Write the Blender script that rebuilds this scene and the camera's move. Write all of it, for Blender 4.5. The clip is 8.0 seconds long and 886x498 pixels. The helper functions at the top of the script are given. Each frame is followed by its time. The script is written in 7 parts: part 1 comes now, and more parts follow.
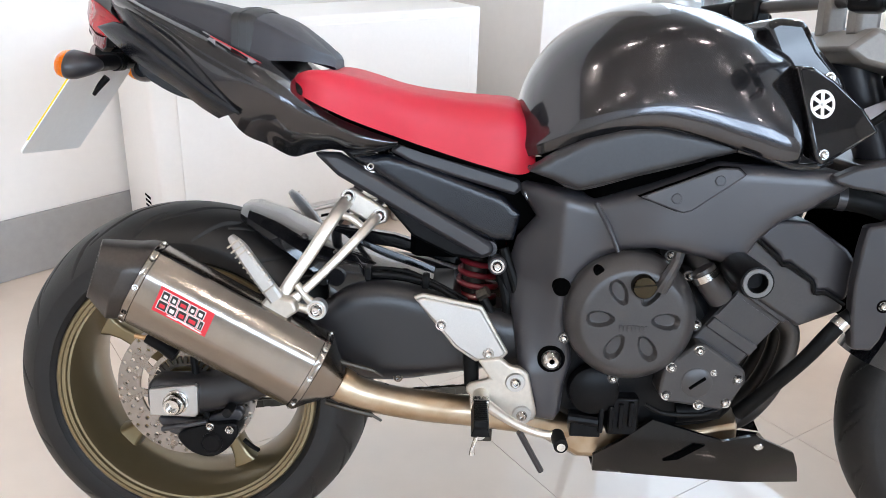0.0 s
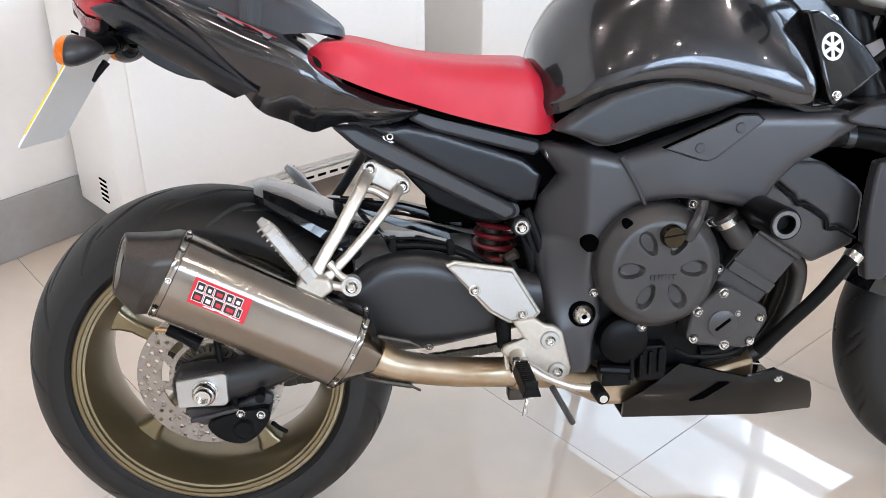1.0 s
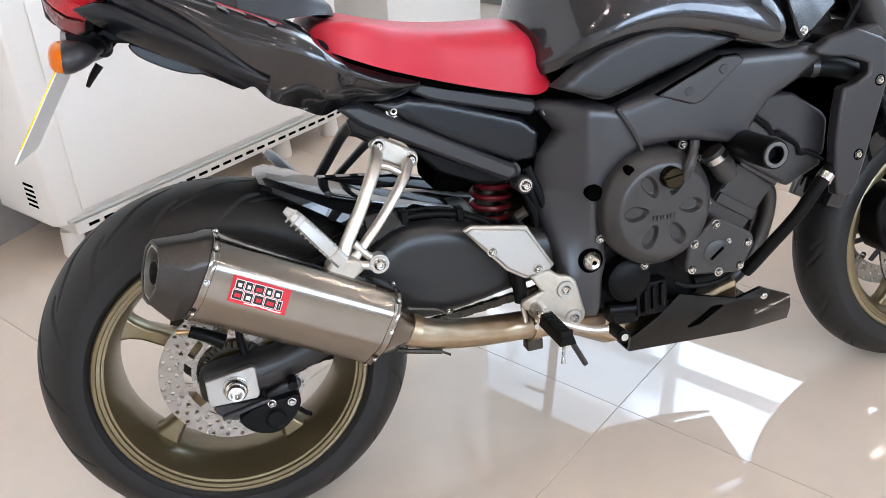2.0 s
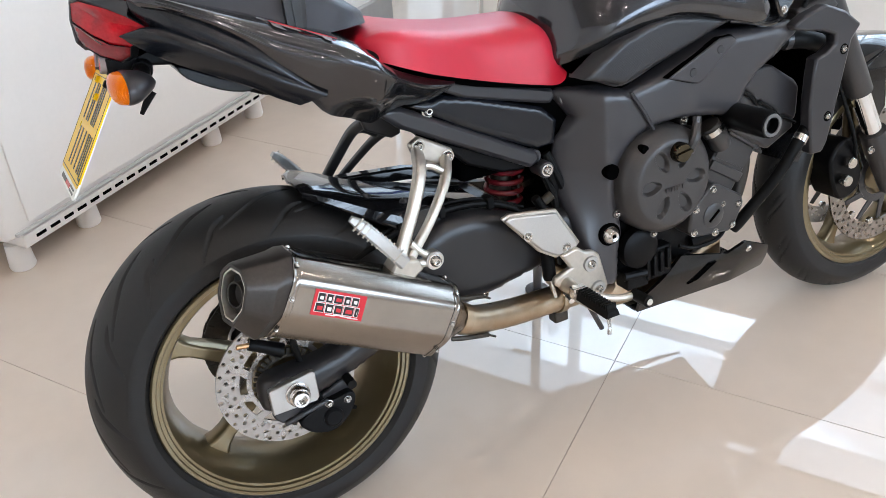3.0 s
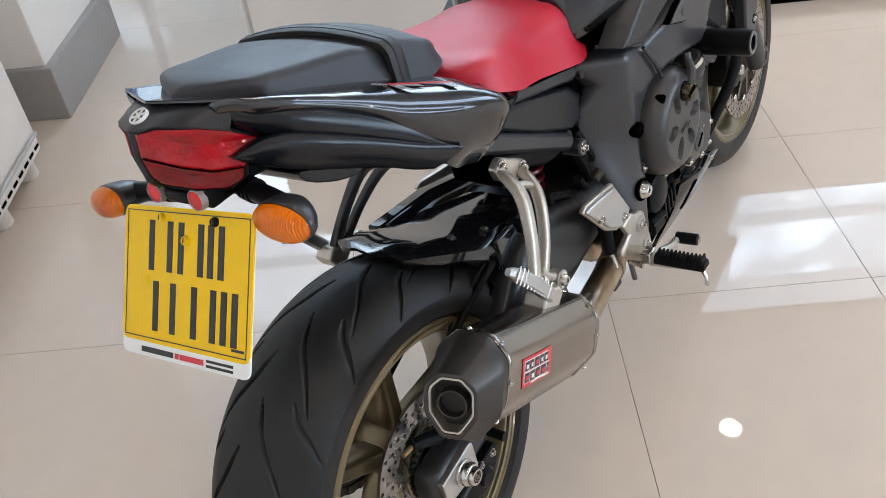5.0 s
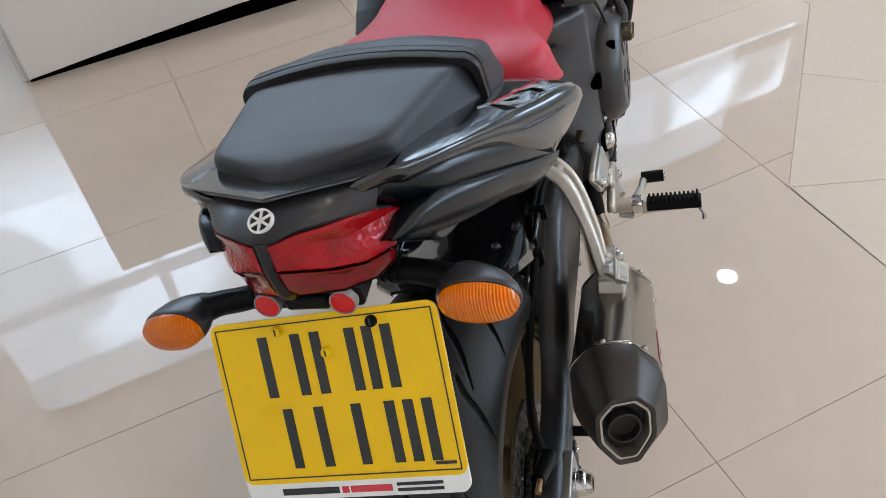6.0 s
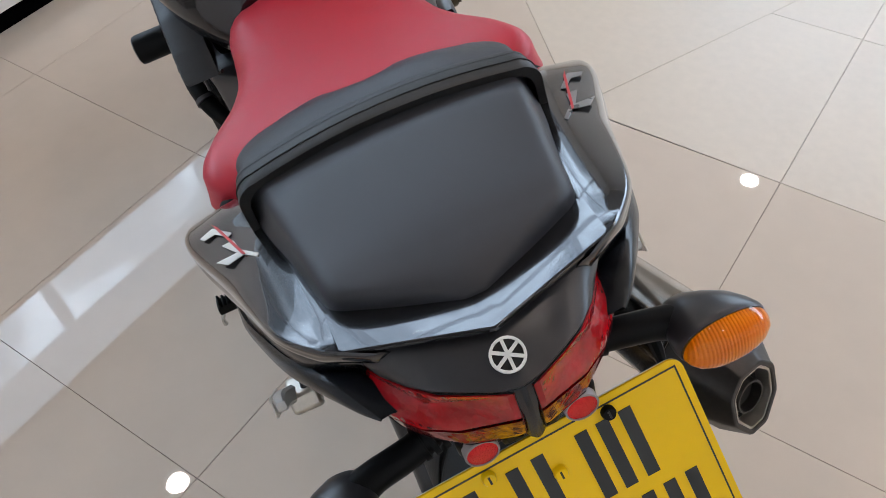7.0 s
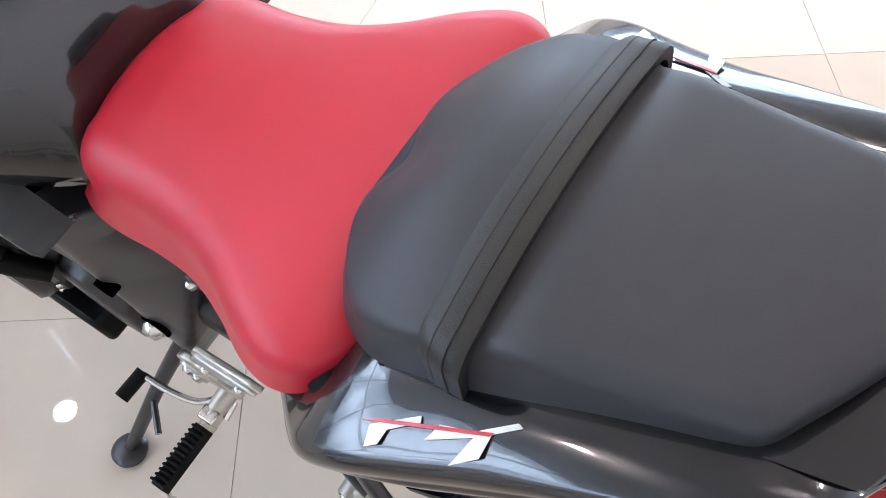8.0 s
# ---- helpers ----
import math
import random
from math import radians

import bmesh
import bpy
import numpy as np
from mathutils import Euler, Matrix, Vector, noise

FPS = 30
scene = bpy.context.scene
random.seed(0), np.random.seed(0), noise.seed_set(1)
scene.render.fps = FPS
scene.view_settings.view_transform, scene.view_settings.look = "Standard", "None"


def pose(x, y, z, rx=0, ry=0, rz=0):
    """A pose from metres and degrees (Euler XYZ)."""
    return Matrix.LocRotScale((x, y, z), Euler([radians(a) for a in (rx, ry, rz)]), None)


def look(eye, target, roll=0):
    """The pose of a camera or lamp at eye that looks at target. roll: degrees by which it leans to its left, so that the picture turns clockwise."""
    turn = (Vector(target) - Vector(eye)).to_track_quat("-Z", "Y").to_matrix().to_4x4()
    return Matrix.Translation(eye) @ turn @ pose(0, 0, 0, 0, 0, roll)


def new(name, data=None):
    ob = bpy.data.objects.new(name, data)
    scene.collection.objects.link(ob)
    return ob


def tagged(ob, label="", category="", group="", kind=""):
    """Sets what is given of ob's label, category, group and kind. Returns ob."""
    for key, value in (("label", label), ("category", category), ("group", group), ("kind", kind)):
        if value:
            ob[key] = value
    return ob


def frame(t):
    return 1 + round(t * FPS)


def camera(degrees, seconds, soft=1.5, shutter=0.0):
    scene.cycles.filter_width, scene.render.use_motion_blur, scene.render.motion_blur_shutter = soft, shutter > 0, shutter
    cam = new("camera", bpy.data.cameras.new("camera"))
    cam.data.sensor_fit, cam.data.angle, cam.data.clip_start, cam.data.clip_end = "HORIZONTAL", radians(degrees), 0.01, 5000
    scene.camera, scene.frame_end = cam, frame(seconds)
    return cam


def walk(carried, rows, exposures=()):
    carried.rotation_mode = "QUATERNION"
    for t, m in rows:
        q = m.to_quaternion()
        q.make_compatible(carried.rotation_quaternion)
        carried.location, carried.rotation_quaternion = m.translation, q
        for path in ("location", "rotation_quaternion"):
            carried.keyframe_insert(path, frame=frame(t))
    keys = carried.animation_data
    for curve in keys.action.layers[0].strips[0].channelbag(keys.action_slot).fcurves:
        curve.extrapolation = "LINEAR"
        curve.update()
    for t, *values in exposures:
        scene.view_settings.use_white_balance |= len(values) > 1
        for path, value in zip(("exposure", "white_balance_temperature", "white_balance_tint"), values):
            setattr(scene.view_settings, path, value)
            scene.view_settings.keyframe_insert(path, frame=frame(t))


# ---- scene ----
cam = camera(55.3, 8.0, 0.6)
PATH = [
    (0, (0.466, -1.45, 0.895), (0.423, 0.499, 0.446), 2.2),
    (0.5, (0.392, -1.46, 0.904), (0.419, 0.48, 0.42), 1.4),
    (1, (0.284, -1.436, 0.911), (0.447, 0.48, 0.36), -0.9),
    (1.5, (0.173, -1.418, 0.934), (0.487, 0.459, 0.317), -3.3),
    (1.7, (0.134, -1.421, 0.937), (0.49, 0.443, 0.305), -4.3),
    (2.8, (-0.173, -1.379, 1.046), (0.507, 0.325, 0.251), -7.0),
    (3, (-0.225, -1.352, 1.07), (0.496, 0.329, 0.26), -7.4),
    (3.5, (-0.359, -1.273, 1.127), (0.478, 0.315, 0.245), -9.3),
    (4, (-0.437, -1.16, 1.174), (0.504, 0.323, 0.217), -11.2),
    (4.5, (-0.519, -0.993, 1.223), (0.542, 0.358, 0.198), -12.9),
    (4.7, (-0.558, -0.913, 1.24), (0.569, 0.366, 0.194), -14.1),
    (5.8, (-0.618, -0.444, 1.362), (0.736, 0.294, 0.088), -20.2),
    (6, (-0.603, -0.348, 1.376), (0.755, 0.267, 0.043), -20.3),
    (6.5, (-0.525, -0.126, 1.394), (0.793, 0.124, -0.09), -19.9),
    (7, (-0.401, 0.037, 1.405), (0.844, -0.075, -0.156), -20.1),
    (7.5, (-0.234, 0.174, 1.418), (0.788, -0.24, -0.25), -19.5),
    (8, (-0.024, 0.229, 1.392), (0.667, -0.391, -0.379), -16.6),
]
# the motorcycle leans on its side stand: its own axes, tipped about the line of the tyres' feet
LEAN = pose(0, 0, 0, -10, 0, 0)
walk(cam, [(t, LEAN @ look(eye, target, roll)) for t, eye, target, roll in PATH],
     [(0.0, 0.80, 6500, 15), (1.5, 0.72, 6500, 15), (3.0, 0.55, 6500, 14), (4.5, 0.46, 6450, 13), (6.0, 0.16, 6450, 13), (7.0, 0.07, 6450, 14), (7.5, 0.30, 6450, 15), (8.0, 0.88, 6450, 16)])

# ---- world, lights, exposure ----
scene.view_settings.exposure = 0.0
GRID = 35.5                       # the way the tiles and the fittings run
ROOM = pose(0, 0, 0, 0, 0, GRID)
WINDOW_U, HIGH = 3.45, 2.9

world = bpy.data.worlds.new("world")
scene.world = world
world.use_nodes = True
wn = world.node_tree
sky = wn.nodes.new("ShaderNodeTexSky")
sky.sky_type, sky.sun_disc = "NISHITA", False
sky.sun_elevation, sky.sun_rotation = radians(40), radians(120)
wn.links.new(sky.outputs[0], wn.nodes["Background"].inputs[0])
wn.nodes["Background"].inputs[1].default_value = 0.12


def area_lamp(name, m, w, h, watts, colour):
    data = bpy.data.lights.new(name, "AREA")
    data.shape, data.size, data.size_y, data.energy, data.color = "RECTANGLE", w, h, watts, colour
    ob = new(name, data)
    ob.matrix_world = m
    return ob


# daylight through the glazed front and the side window
area_lamp("side_daylight", ROOM @ pose(-1.55, -4.85, 2.05, 90, 0, 0), 6.1, 1.3, 102, (0.62, 0.81, 1.0))
area_lamp("window_daylight", ROOM @ pose(WINDOW_U - 0.12, -0.3, 2.05, 0, 90, 0), 1.5, 6.4, 52, (0.60, 0.80, 1.0))

# ---- materials ----
def material(name, colour, rough=0.5, metal=0.0, grain=0.0, scale=60.0, bump=0.0, bump_scale=200.0, coat=0.0,
             stretch=(1, 1, 1), rough_var=0.1, per_piece=0.0, trans=0.0, sheen=0.0, spec=0.5, second=None, second_scale=4.0):
    """Principled with colour and roughness varied at two scales, and fine relief."""
    mat = bpy.data.materials.new(name)
    mat.use_nodes = True
    nt = mat.node_tree
    b = nt.nodes["Principled BSDF"]
    b.inputs["Metallic"].default_value = metal
    b.inputs["Roughness"].default_value = rough
    b.inputs["Coat Weight"].default_value = coat
    b.inputs["Coat Roughness"].default_value = 0.03
    b.inputs["Transmission Weight"].default_value = trans
    b.inputs["Specular IOR Level"].default_value = spec
    b.inputs["Base Color"].default_value = (*colour, 1)
    co = nt.nodes.new("ShaderNodeTexCoord")
    mp = nt.nodes.new("ShaderNodeMapping")
    mp.inputs["Scale"].default_value = stretch
    nt.links.new(co.outputs["Object"], mp.inputs[0])
    fine, wide = nt.nodes.new("ShaderNodeTexNoise"), nt.nodes.new("ShaderNodeTexNoise")
    fine.inputs["Scale"].default_value, fine.inputs["Detail"].default_value = scale, 6
    wide.inputs["Scale"].default_value, wide.inputs["Detail"].default_value = second_scale, 4
    for n in (fine, wide):
        nt.links.new(mp.outputs[0], n.inputs[0])
    mixn = nt.nodes.new("ShaderNodeMath")
    mixn.operation = "ADD"
    nt.links.new(fine.outputs[0], mixn.inputs[0])
    nt.links.new(wide.outputs[0], mixn.inputs[1])
    ramp = nt.nodes.new("ShaderNodeMapRange")
    ramp.inputs[1].default_value, ramp.inputs[2].default_value = 0.6, 1.4
    nt.links.new(mixn.outputs[0], ramp.inputs[0])
    if grain or second:
        mx = nt.nodes.new("ShaderNodeMix")
        mx.data_type = "RGBA"
        other = second or tuple(min(1, c * (1 + grain)) for c in colour)
        base = colour if second else tuple(c * (1 - grain) for c in colour)
        mx.inputs[6].default_value, mx.inputs[7].default_value = (*base, 1), (*other, 1)
        nt.links.new(ramp.outputs[0], mx.inputs[0])
        out = mx.outputs[2]
        if per_piece:
            info = nt.nodes.new("ShaderNodeObjectInfo")
            hsv = nt.nodes.new("ShaderNodeHueSaturation")
            mr = nt.nodes.new("ShaderNodeMapRange")
            mr.inputs[3].default_value, mr.inputs[4].default_value = 1 - per_piece, 1 + per_piece
            nt.links.new(info.outputs["Random"], mr.inputs[0])
            nt.links.new(mr.outputs[0], hsv.inputs["Value"])
            nt.links.new(out, hsv.inputs["Color"])
            out = hsv.outputs[0]
        nt.links.new(out, b.inputs["Base Color"])
    if rough_var:
        mr = nt.nodes.new("ShaderNodeMapRange")
        mr.inputs[3].default_value, mr.inputs[4].default_value = max(0, rough - rough_var / 2), min(1, rough + rough_var / 2)
        nt.links.new(ramp.outputs[0], mr.inputs[0])
        nt.links.new(mr.outputs[0], b.inputs["Roughness"])
    if bump:
        bn = nt.nodes.new("ShaderNodeTexNoise")
        bn.inputs["Scale"].default_value, bn.inputs["Detail"].default_value = bump_scale, 3
        nt.links.new(mp.outputs[0], bn.inputs[0])
        bp = nt.nodes.new("ShaderNodeBump")
        bp.inputs["Strength"].default_value, bp.inputs["Distance"].default_value = bump, 0.001
        nt.links.new(bn.outputs[0], bp.inputs["Height"])
        nt.links.new(bp.outputs[0], b.inputs["Normal"])
    return mat


def weave(mat, scale, strength, kind="CHECKER"):
    """Adds a fine regular relief (carbon weave, lens prisms)."""
    nt = mat.node_tree
    b = nt.nodes["Principled BSDF"]
    co = nt.nodes.new("ShaderNodeTexCoord")
    if kind == "CHECKER":
        tx = nt.nodes.new("ShaderNodeTexChecker")
        tx.inputs["Scale"].default_value = scale
        out = tx.outputs["Fac"]
    elif kind == "FLUTES":
        tx = nt.nodes.new("ShaderNodeTexWave")
        tx.inputs["Scale"].default_value = scale
        tx.bands_direction = "Y"
        out = tx.outputs["Fac"]
    else:
        tx = nt.nodes.new("ShaderNodeTexVoronoi")
        tx.inputs["Scale"].default_value = scale
        out = tx.outputs["Distance"]
    nt.links.new(co.outputs["Object"], tx.inputs["Vector"])
    bp = nt.nodes.new("ShaderNodeBump")
    bp.inputs["Strength"].default_value, bp.inputs["Distance"].default_value = strength, 0.002
    nt.links.new(out, bp.inputs["Height"])
    nt.links.new(bp.outputs[0], b.inputs["Normal"])
    return mat


def glow(name, colour, strength):
    mat = bpy.data.materials.new(name)
    mat.use_nodes = True
    nt = mat.node_tree
    em = nt.nodes.new("ShaderNodeEmission")
    em.inputs[0].default_value, em.inputs[1].default_value = (*colour, 1), strength
    nt.links.new(em.outputs[0], nt.nodes["Material Output"].inputs[0])
    return mat


def glass(name, colour, rough=0.0):
    mat = bpy.data.materials.new(name)
    mat.use_nodes = True
    b = mat.node_tree.nodes["Principled BSDF"]
    b.inputs["Base Color"].default_value = (*colour, 1)
    b.inputs["Transmission Weight"].default_value = 1
    b.inputs["Roughness"].default_value = rough
    return mat


PAINT = material("graphite_metallic_paint", (0.046, 0.0455, 0.050), 0.18, 0.85, 0.25, 1400, coat=0.9, rough_var=0.05, spec=0.10)
BLACK_GLOSS = material("black_gloss_paint", (0.007, 0.007, 0.008), 0.12, 0.0, 0.2, 40, coat=1.0, rough_var=0.05, spec=0.1)
SATIN = material("satin_black_cast", (0.0210, 0.0202, 0.0230), 0.33, 0.0, 0.08, 500, bump=0.03, bump_scale=1500, rough_var=0.05, spec=0.58)
SPAR = material("black_frame_coat", (0.0330, 0.0315, 0.0350), 0.32, 0.0, 0.08, 500, bump=0.03, bump_scale=1500, rough_var=0.05, spec=0.62)
SWING = material("black_swingarm_coat", (0.0125, 0.0120, 0.0132), 0.34, 0.0, 0.08, 500, bump=0.03, bump_scale=1500, rough_var=0.05, spec=0.50)
PLASTIC = material("matt_black_plastic", (0.0034, 0.0034, 0.0038), 0.36, 0.0, 0.2, 200, bump=0.08, bump_scale=1500, spec=0.12)
# black plastic; the blue sheen of daylight is mixed into its base colour
SIDE_PLASTIC = material("daylit_black_plastic", (0.0046, 0.0056, 0.0086), 0.25, 0.0, 0.10, 300, bump=0.04, bump_scale=1500, rough_var=0.05, spec=0.42)
PAN_BLACK = material("black_lacquered_pan", (0.005, 0.005, 0.005), 0.20, 0.0, 0.2, 60, coat=0.30, rough_var=0.06, spec=0.12)
ENGINE = material("engine_black_coat", (0.046, 0.0430, 0.0425), 0.35, 0.25, 0.12, 250, bump=0.08, bump_scale=1200, rough_var=0.06)
RUBBER = material("tyre_rubber", (0.0098, 0.0092, 0.0090), 0.48, 0.0, 0.35, 90, bump=0.3, bump_scale=500, second_scale=9, spec=0.36)
SOFT = material("peg_rubber", (0.004, 0.004, 0.004), 0.5, 0.0, 0.2, 200, spec=0.12)
WHEEL = material("bronze_wheel_paint", (0.200, 0.156, 0.086), 0.30, 0.8, 0.04, 60, coat=0.3, rough_var=0.04)
DISC = material("brake_disc_steel", (0.33, 0.295, 0.265), 0.30, 0.95, 0.12, 60, stretch=(1, 1, 1), rough_var=0.15)
STEEL = material("bright_steel", (0.62, 0.60, 0.57), 0.22, 1.0, 0.12, 300, rough_var=0.15)
ALLOY = material("satin_alloy", (0.50, 0.49, 0.47), 0.40, 0.95, 0.08, 500, bump=0.1, bump_scale=900)
ALLOY_CAST = material("cast_alloy", (0.54, 0.50, 0.44), 0.40, 0.9, 0.12, 120, bump=0.15, bump_scale=700)
TITAN = material("brushed_titanium", (0.315, 0.285, 0.255), 0.20, 1.0, 0.08, 40, rough_var=0.10, stretch=(1, 1, 1))
TITAN_DARK = material("dark_end_cap", (0.062, 0.056, 0.052), 0.40, 0.8, 0.15, 200, rough_var=0.1)
PIPE = material("heat_tinted_steel", (0.54, 0.46, 0.36), 0.36, 1.0, 0.0, 18, rough_var=0.2, second=(0.32, 0.21, 0.11), second_scale=14)
# matt near black for the inside of the silencer outlet
OUTLET_BLACK = material("black_outlet", (0.015, 0.014, 0.013), 0.8, 0.0, 0.3, 120)
RED_SEAT = material("red_vinyl", (0.52, 0.014, 0.035), 0.42, 0.0, 0.06, 60, bump=0.22, bump_scale=1500)
BLACK_SEAT = material("black_vinyl", (0.0335, 0.0342, 0.0405), 0.45, 0.0, 0.10, 60, bump=0.16, bump_scale=1800, spec=0.36)
STRAP = material("black_strap", (0.014, 0.014, 0.014), 0.5, 0.0, 0.2, 300, bump=0.3, bump_scale=900)
CARBON = weave(material("carbon_print_panel", (0.018, 0.018, 0.020), 0.36, 0.1, 0.2, 200), 420, 0.25)
RED_LENS = weave(material("red_lens", (0.47, 0.003, 0.009), 0.07, 0.0, 0.05, 60, coat=0.5, spec=0.2, second=(0.20, 0.0012, 0.004), second_scale=38), 190, 0.45, "VORONOI")
LAMP_WINDOW = weave(material("deep_red_lens", (0.22, 0.002, 0.006), 0.06, 0.0, 0.05, 60, coat=0.5, spec=0.2, second=(0.12, 0.001, 0.003), second_scale=30), 150, 0.3, "VORONOI")
AMBER = weave(material("amber_lens", (0.98, 0.36, 0.0), 0.16, 0.0, 0.05, 40, trans=0.0, coat=0.0, spec=0.0, second=(0.82, 0.19, 0.0), second_scale=55), 120, 0.45, "FLUTES")
AMBER_CLEAR = glass("amber_clear_lens", (1.0, 0.72, 0.06), 0.02)
REFLECTOR = weave(material("red_reflector", (0.72, 0.004, 0.008), 0.12, 0.0, 0.1, 40, coat=0.5, spec=0.2), 700, 0.6, "VORONOI")
YELLOW = material("yellow_plate", (0.90, 0.56, 0.001), 0.30, 0.0, 0.03, 20, coat=0.15, spec=0.2)
INK = material("black_print", (0.012, 0.012, 0.012), 0.35, 0.0, 0.1, 80)
PALE_RIM = material("pale_rim", (0.30, 0.25, 0.24), 0.4, 0.0, 0.08, 80)
WHITE_INK = material("white_print", (0.80, 0.80, 0.78), 0.35, 0.0, 0.04, 80)
RED_INK = material("red_print", (0.62, 0.015, 0.03), 0.3, 0.0, 0.06, 80, coat=0.4)
# the white print again, greyed for the side that gets less light
SHADED_INK = material("shaded_white_print", (0.30, 0.30, 0.31), 0.28, 0.5, 0.05, 80)
# red deepened to hold the shade that surrounds the spring
SPRING = material("dim_red_spring", (0.17, 0.008, 0.014), 0.3, 0.0, 0.1, 80, coat=0.3)
CHAIN = material("oily_chain", (0.06, 0.052, 0.042), 0.45, 0.85, 0.4, 150)
BRASS = material("worn_brass", (0.46, 0.28, 0.14), 0.4, 0.9, 0.2, 100)
# near black without sheen: mostly the shade of gaps and recesses put into colour
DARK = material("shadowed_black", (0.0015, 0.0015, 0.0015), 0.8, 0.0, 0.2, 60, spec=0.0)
CHROME = material("chrome", (0.80, 0.80, 0.80), 0.08, 1.0, 0.03, 60, rough_var=0.05)
TILE = material("polished_beige_tile", (0.655, 0.545, 0.450), 0.016, 0.0, 0.04, 14, per_piece=0.012, rough_var=0.012, second_scale=1.6, spec=0.85)
TILE_MATT = material("matt_grey_tile", (0.64, 0.545, 0.445), 0.42, 0.0, 0.05, 40, per_piece=0.015, second_scale=2)
CAST_DULL = material("dull_cast_alloy", (0.20, 0.185, 0.17), 0.5, 0.5, 0.15, 150, bump=0.2, bump_scale=600)
BLUE = material("blue_panel", (0.012, 0.045, 0.25), 0.4, 0.0, 0.05, 60)
GOLD = material("dark_anodised_cap", (0.070, 0.060, 0.042), 0.14, 1.0, 0.05, 80)
PRINT_GREY = material("grey_print", (0.12, 0.12, 0.12), 0.4, 0.0, 0.1, 80)
GROUT = material("brown_grout", (0.57, 0.48, 0.39), 0.8, 0.0, 0.2, 120)
WALL = material("white_wall_paint", (0.83, 0.785, 0.735), 0.55, 0.0, 0.025, 30, bump=0.08, bump_scale=300, second_scale=1.2)
SKIRT = material("grey_skirting", (0.33, 0.315, 0.30), 0.45, 0.0, 0.08, 40)
# far darker than the walls: the ceiling's dimness is in its colour
CEIL = material("dimmed_ceiling_paint", (0.34, 0.305, 0.27), 0.7, 0.0, 0.03, 30)
UNIT = material("white_powder_coat", (0.84, 0.80, 0.755), 0.38, 0.0, 0.02, 80, bump=0.12, bump_scale=700)
UNIT_GREY = material("grey_strip", (0.55, 0.54, 0.52), 0.4, 0.0, 0.05, 80)
FRAME_GREY = material("window_frame_grey", (0.30, 0.30, 0.31), 0.4, 0.3, 0.05, 80)
DAY = glow("daylight_backdrop", (0.66, 0.83, 1.0), 7.5)
# the glow is dimmed below about two metres to keep low reflections dull
dn = DAY.node_tree
dco, dxyz, dmr = dn.nodes.new("ShaderNodeTexCoord"), dn.nodes.new("ShaderNodeSeparateXYZ"), dn.nodes.new("ShaderNodeMapRange")
dmr.inputs[1].default_value, dmr.inputs[2].default_value, dmr.inputs[3].default_value, dmr.inputs[4].default_value = 1.65, 2.10, 0.85, 3.6
dn.links.new(dco.outputs["Object"], dxyz.inputs[0])
dn.links.new(dxyz.outputs[2], dmr.inputs[0])
# added noise patches dim the glow, breaking up its reflections in the floor
dnoise, dramp, dmul = dn.nodes.new("ShaderNodeTexNoise"), dn.nodes.new("ShaderNodeMapRange"), dn.nodes.new("ShaderNodeMath")
dnoise.inputs["Scale"].default_value, dnoise.inputs["Detail"].default_value = 0.9, 2
dramp.inputs[1].default_value, dramp.inputs[2].default_value, dramp.inputs[3].default_value, dramp.inputs[4].default_value = 0.46, 0.53, 0.40, 1.30
dmul.operation = "MULTIPLY"
dn.links.new(dco.outputs["Object"], dnoise.inputs["Vector"])
dn.links.new(dnoise.outputs[0], dramp.inputs[0])
dn.links.new(dmr.outputs[0], dmul.inputs[0])
dn.links.new(dramp.outputs[0], dmul.inputs[1])
dn.links.new(dmul.outputs[0], [n for n in dn.nodes if n.type == "EMISSION"][0].inputs[1])
LAMP = glow("lamp_glow", (1.0, 0.895, 0.79), 97.0)
PANE = glass("pane_glass", (0.97, 0.99, 0.98))

# ---- building helpers ----
from mathutils.geometry import delaunay_2d_cdt

def empty(name, m=None):
    ob = new(name)
    if m is not None:
        ob.matrix_world = m
    return ob


def part(name, bm, mat, parent, label="", bevel=0.0, sharp=32, segments=2):
    """Links a bmesh as one mesh object under a thing or a part, in the thing's own axes."""
    bmesh.ops.recalc_face_normals(bm, faces=bm.faces)
    me = bpy.data.meshes.new(name)
    bm.to_mesh(me)
    bm.free()
    me.shade_smooth()
    me.set_sharp_from_angle(angle=radians(sharp))
    me.materials.append(mat)
    ob = new(name, me)
    ob.parent = parent
    if bevel:
        md = ob.modifiers.new("bevel", "BEVEL")
        md.width, md.segments, md.limit_method, md.angle_limit = bevel, segments, "ANGLE", radians(30)
        md.harden_normals = False
    if label:
        ob["label"] = label
    return ob


def curve_pts(pts, steps=6):
    """A smooth line through points (Catmull-Rom)."""
    p = [Vector(q) for q in pts]
    p = [p[0] * 2 - p[1]] + p + [p[-1] * 2 - p[-2]]
    out = []
    for i in range(1, len(p) - 2):
        a, b, c, d = p[i - 1:i + 3]
        for k in range(steps):
            t = k / steps
            out.append(0.5 * ((2 * b) + (c - a) * t + (2 * a - 5 * b + 4 * c - d) * t * t + (3 * b - a - 3 * c + d) * t ** 3))
    out.append(p[-2])
    return out


def skin(bm, rings, cap=True, closed=True):
    vs = [[bm.verts.new(v) for v in r] for r in rings]
    n = len(vs[0])
    for a, b in zip(vs, vs[1:]):
        for i in range(n if closed else n - 1):
            j = (i + 1) % n
            bm.faces.new((a[i], a[j], b[j], b[i]))
    if cap and closed:
        bm.faces.new(vs[0][::-1])
        bm.faces.new(vs[-1])
    return bm


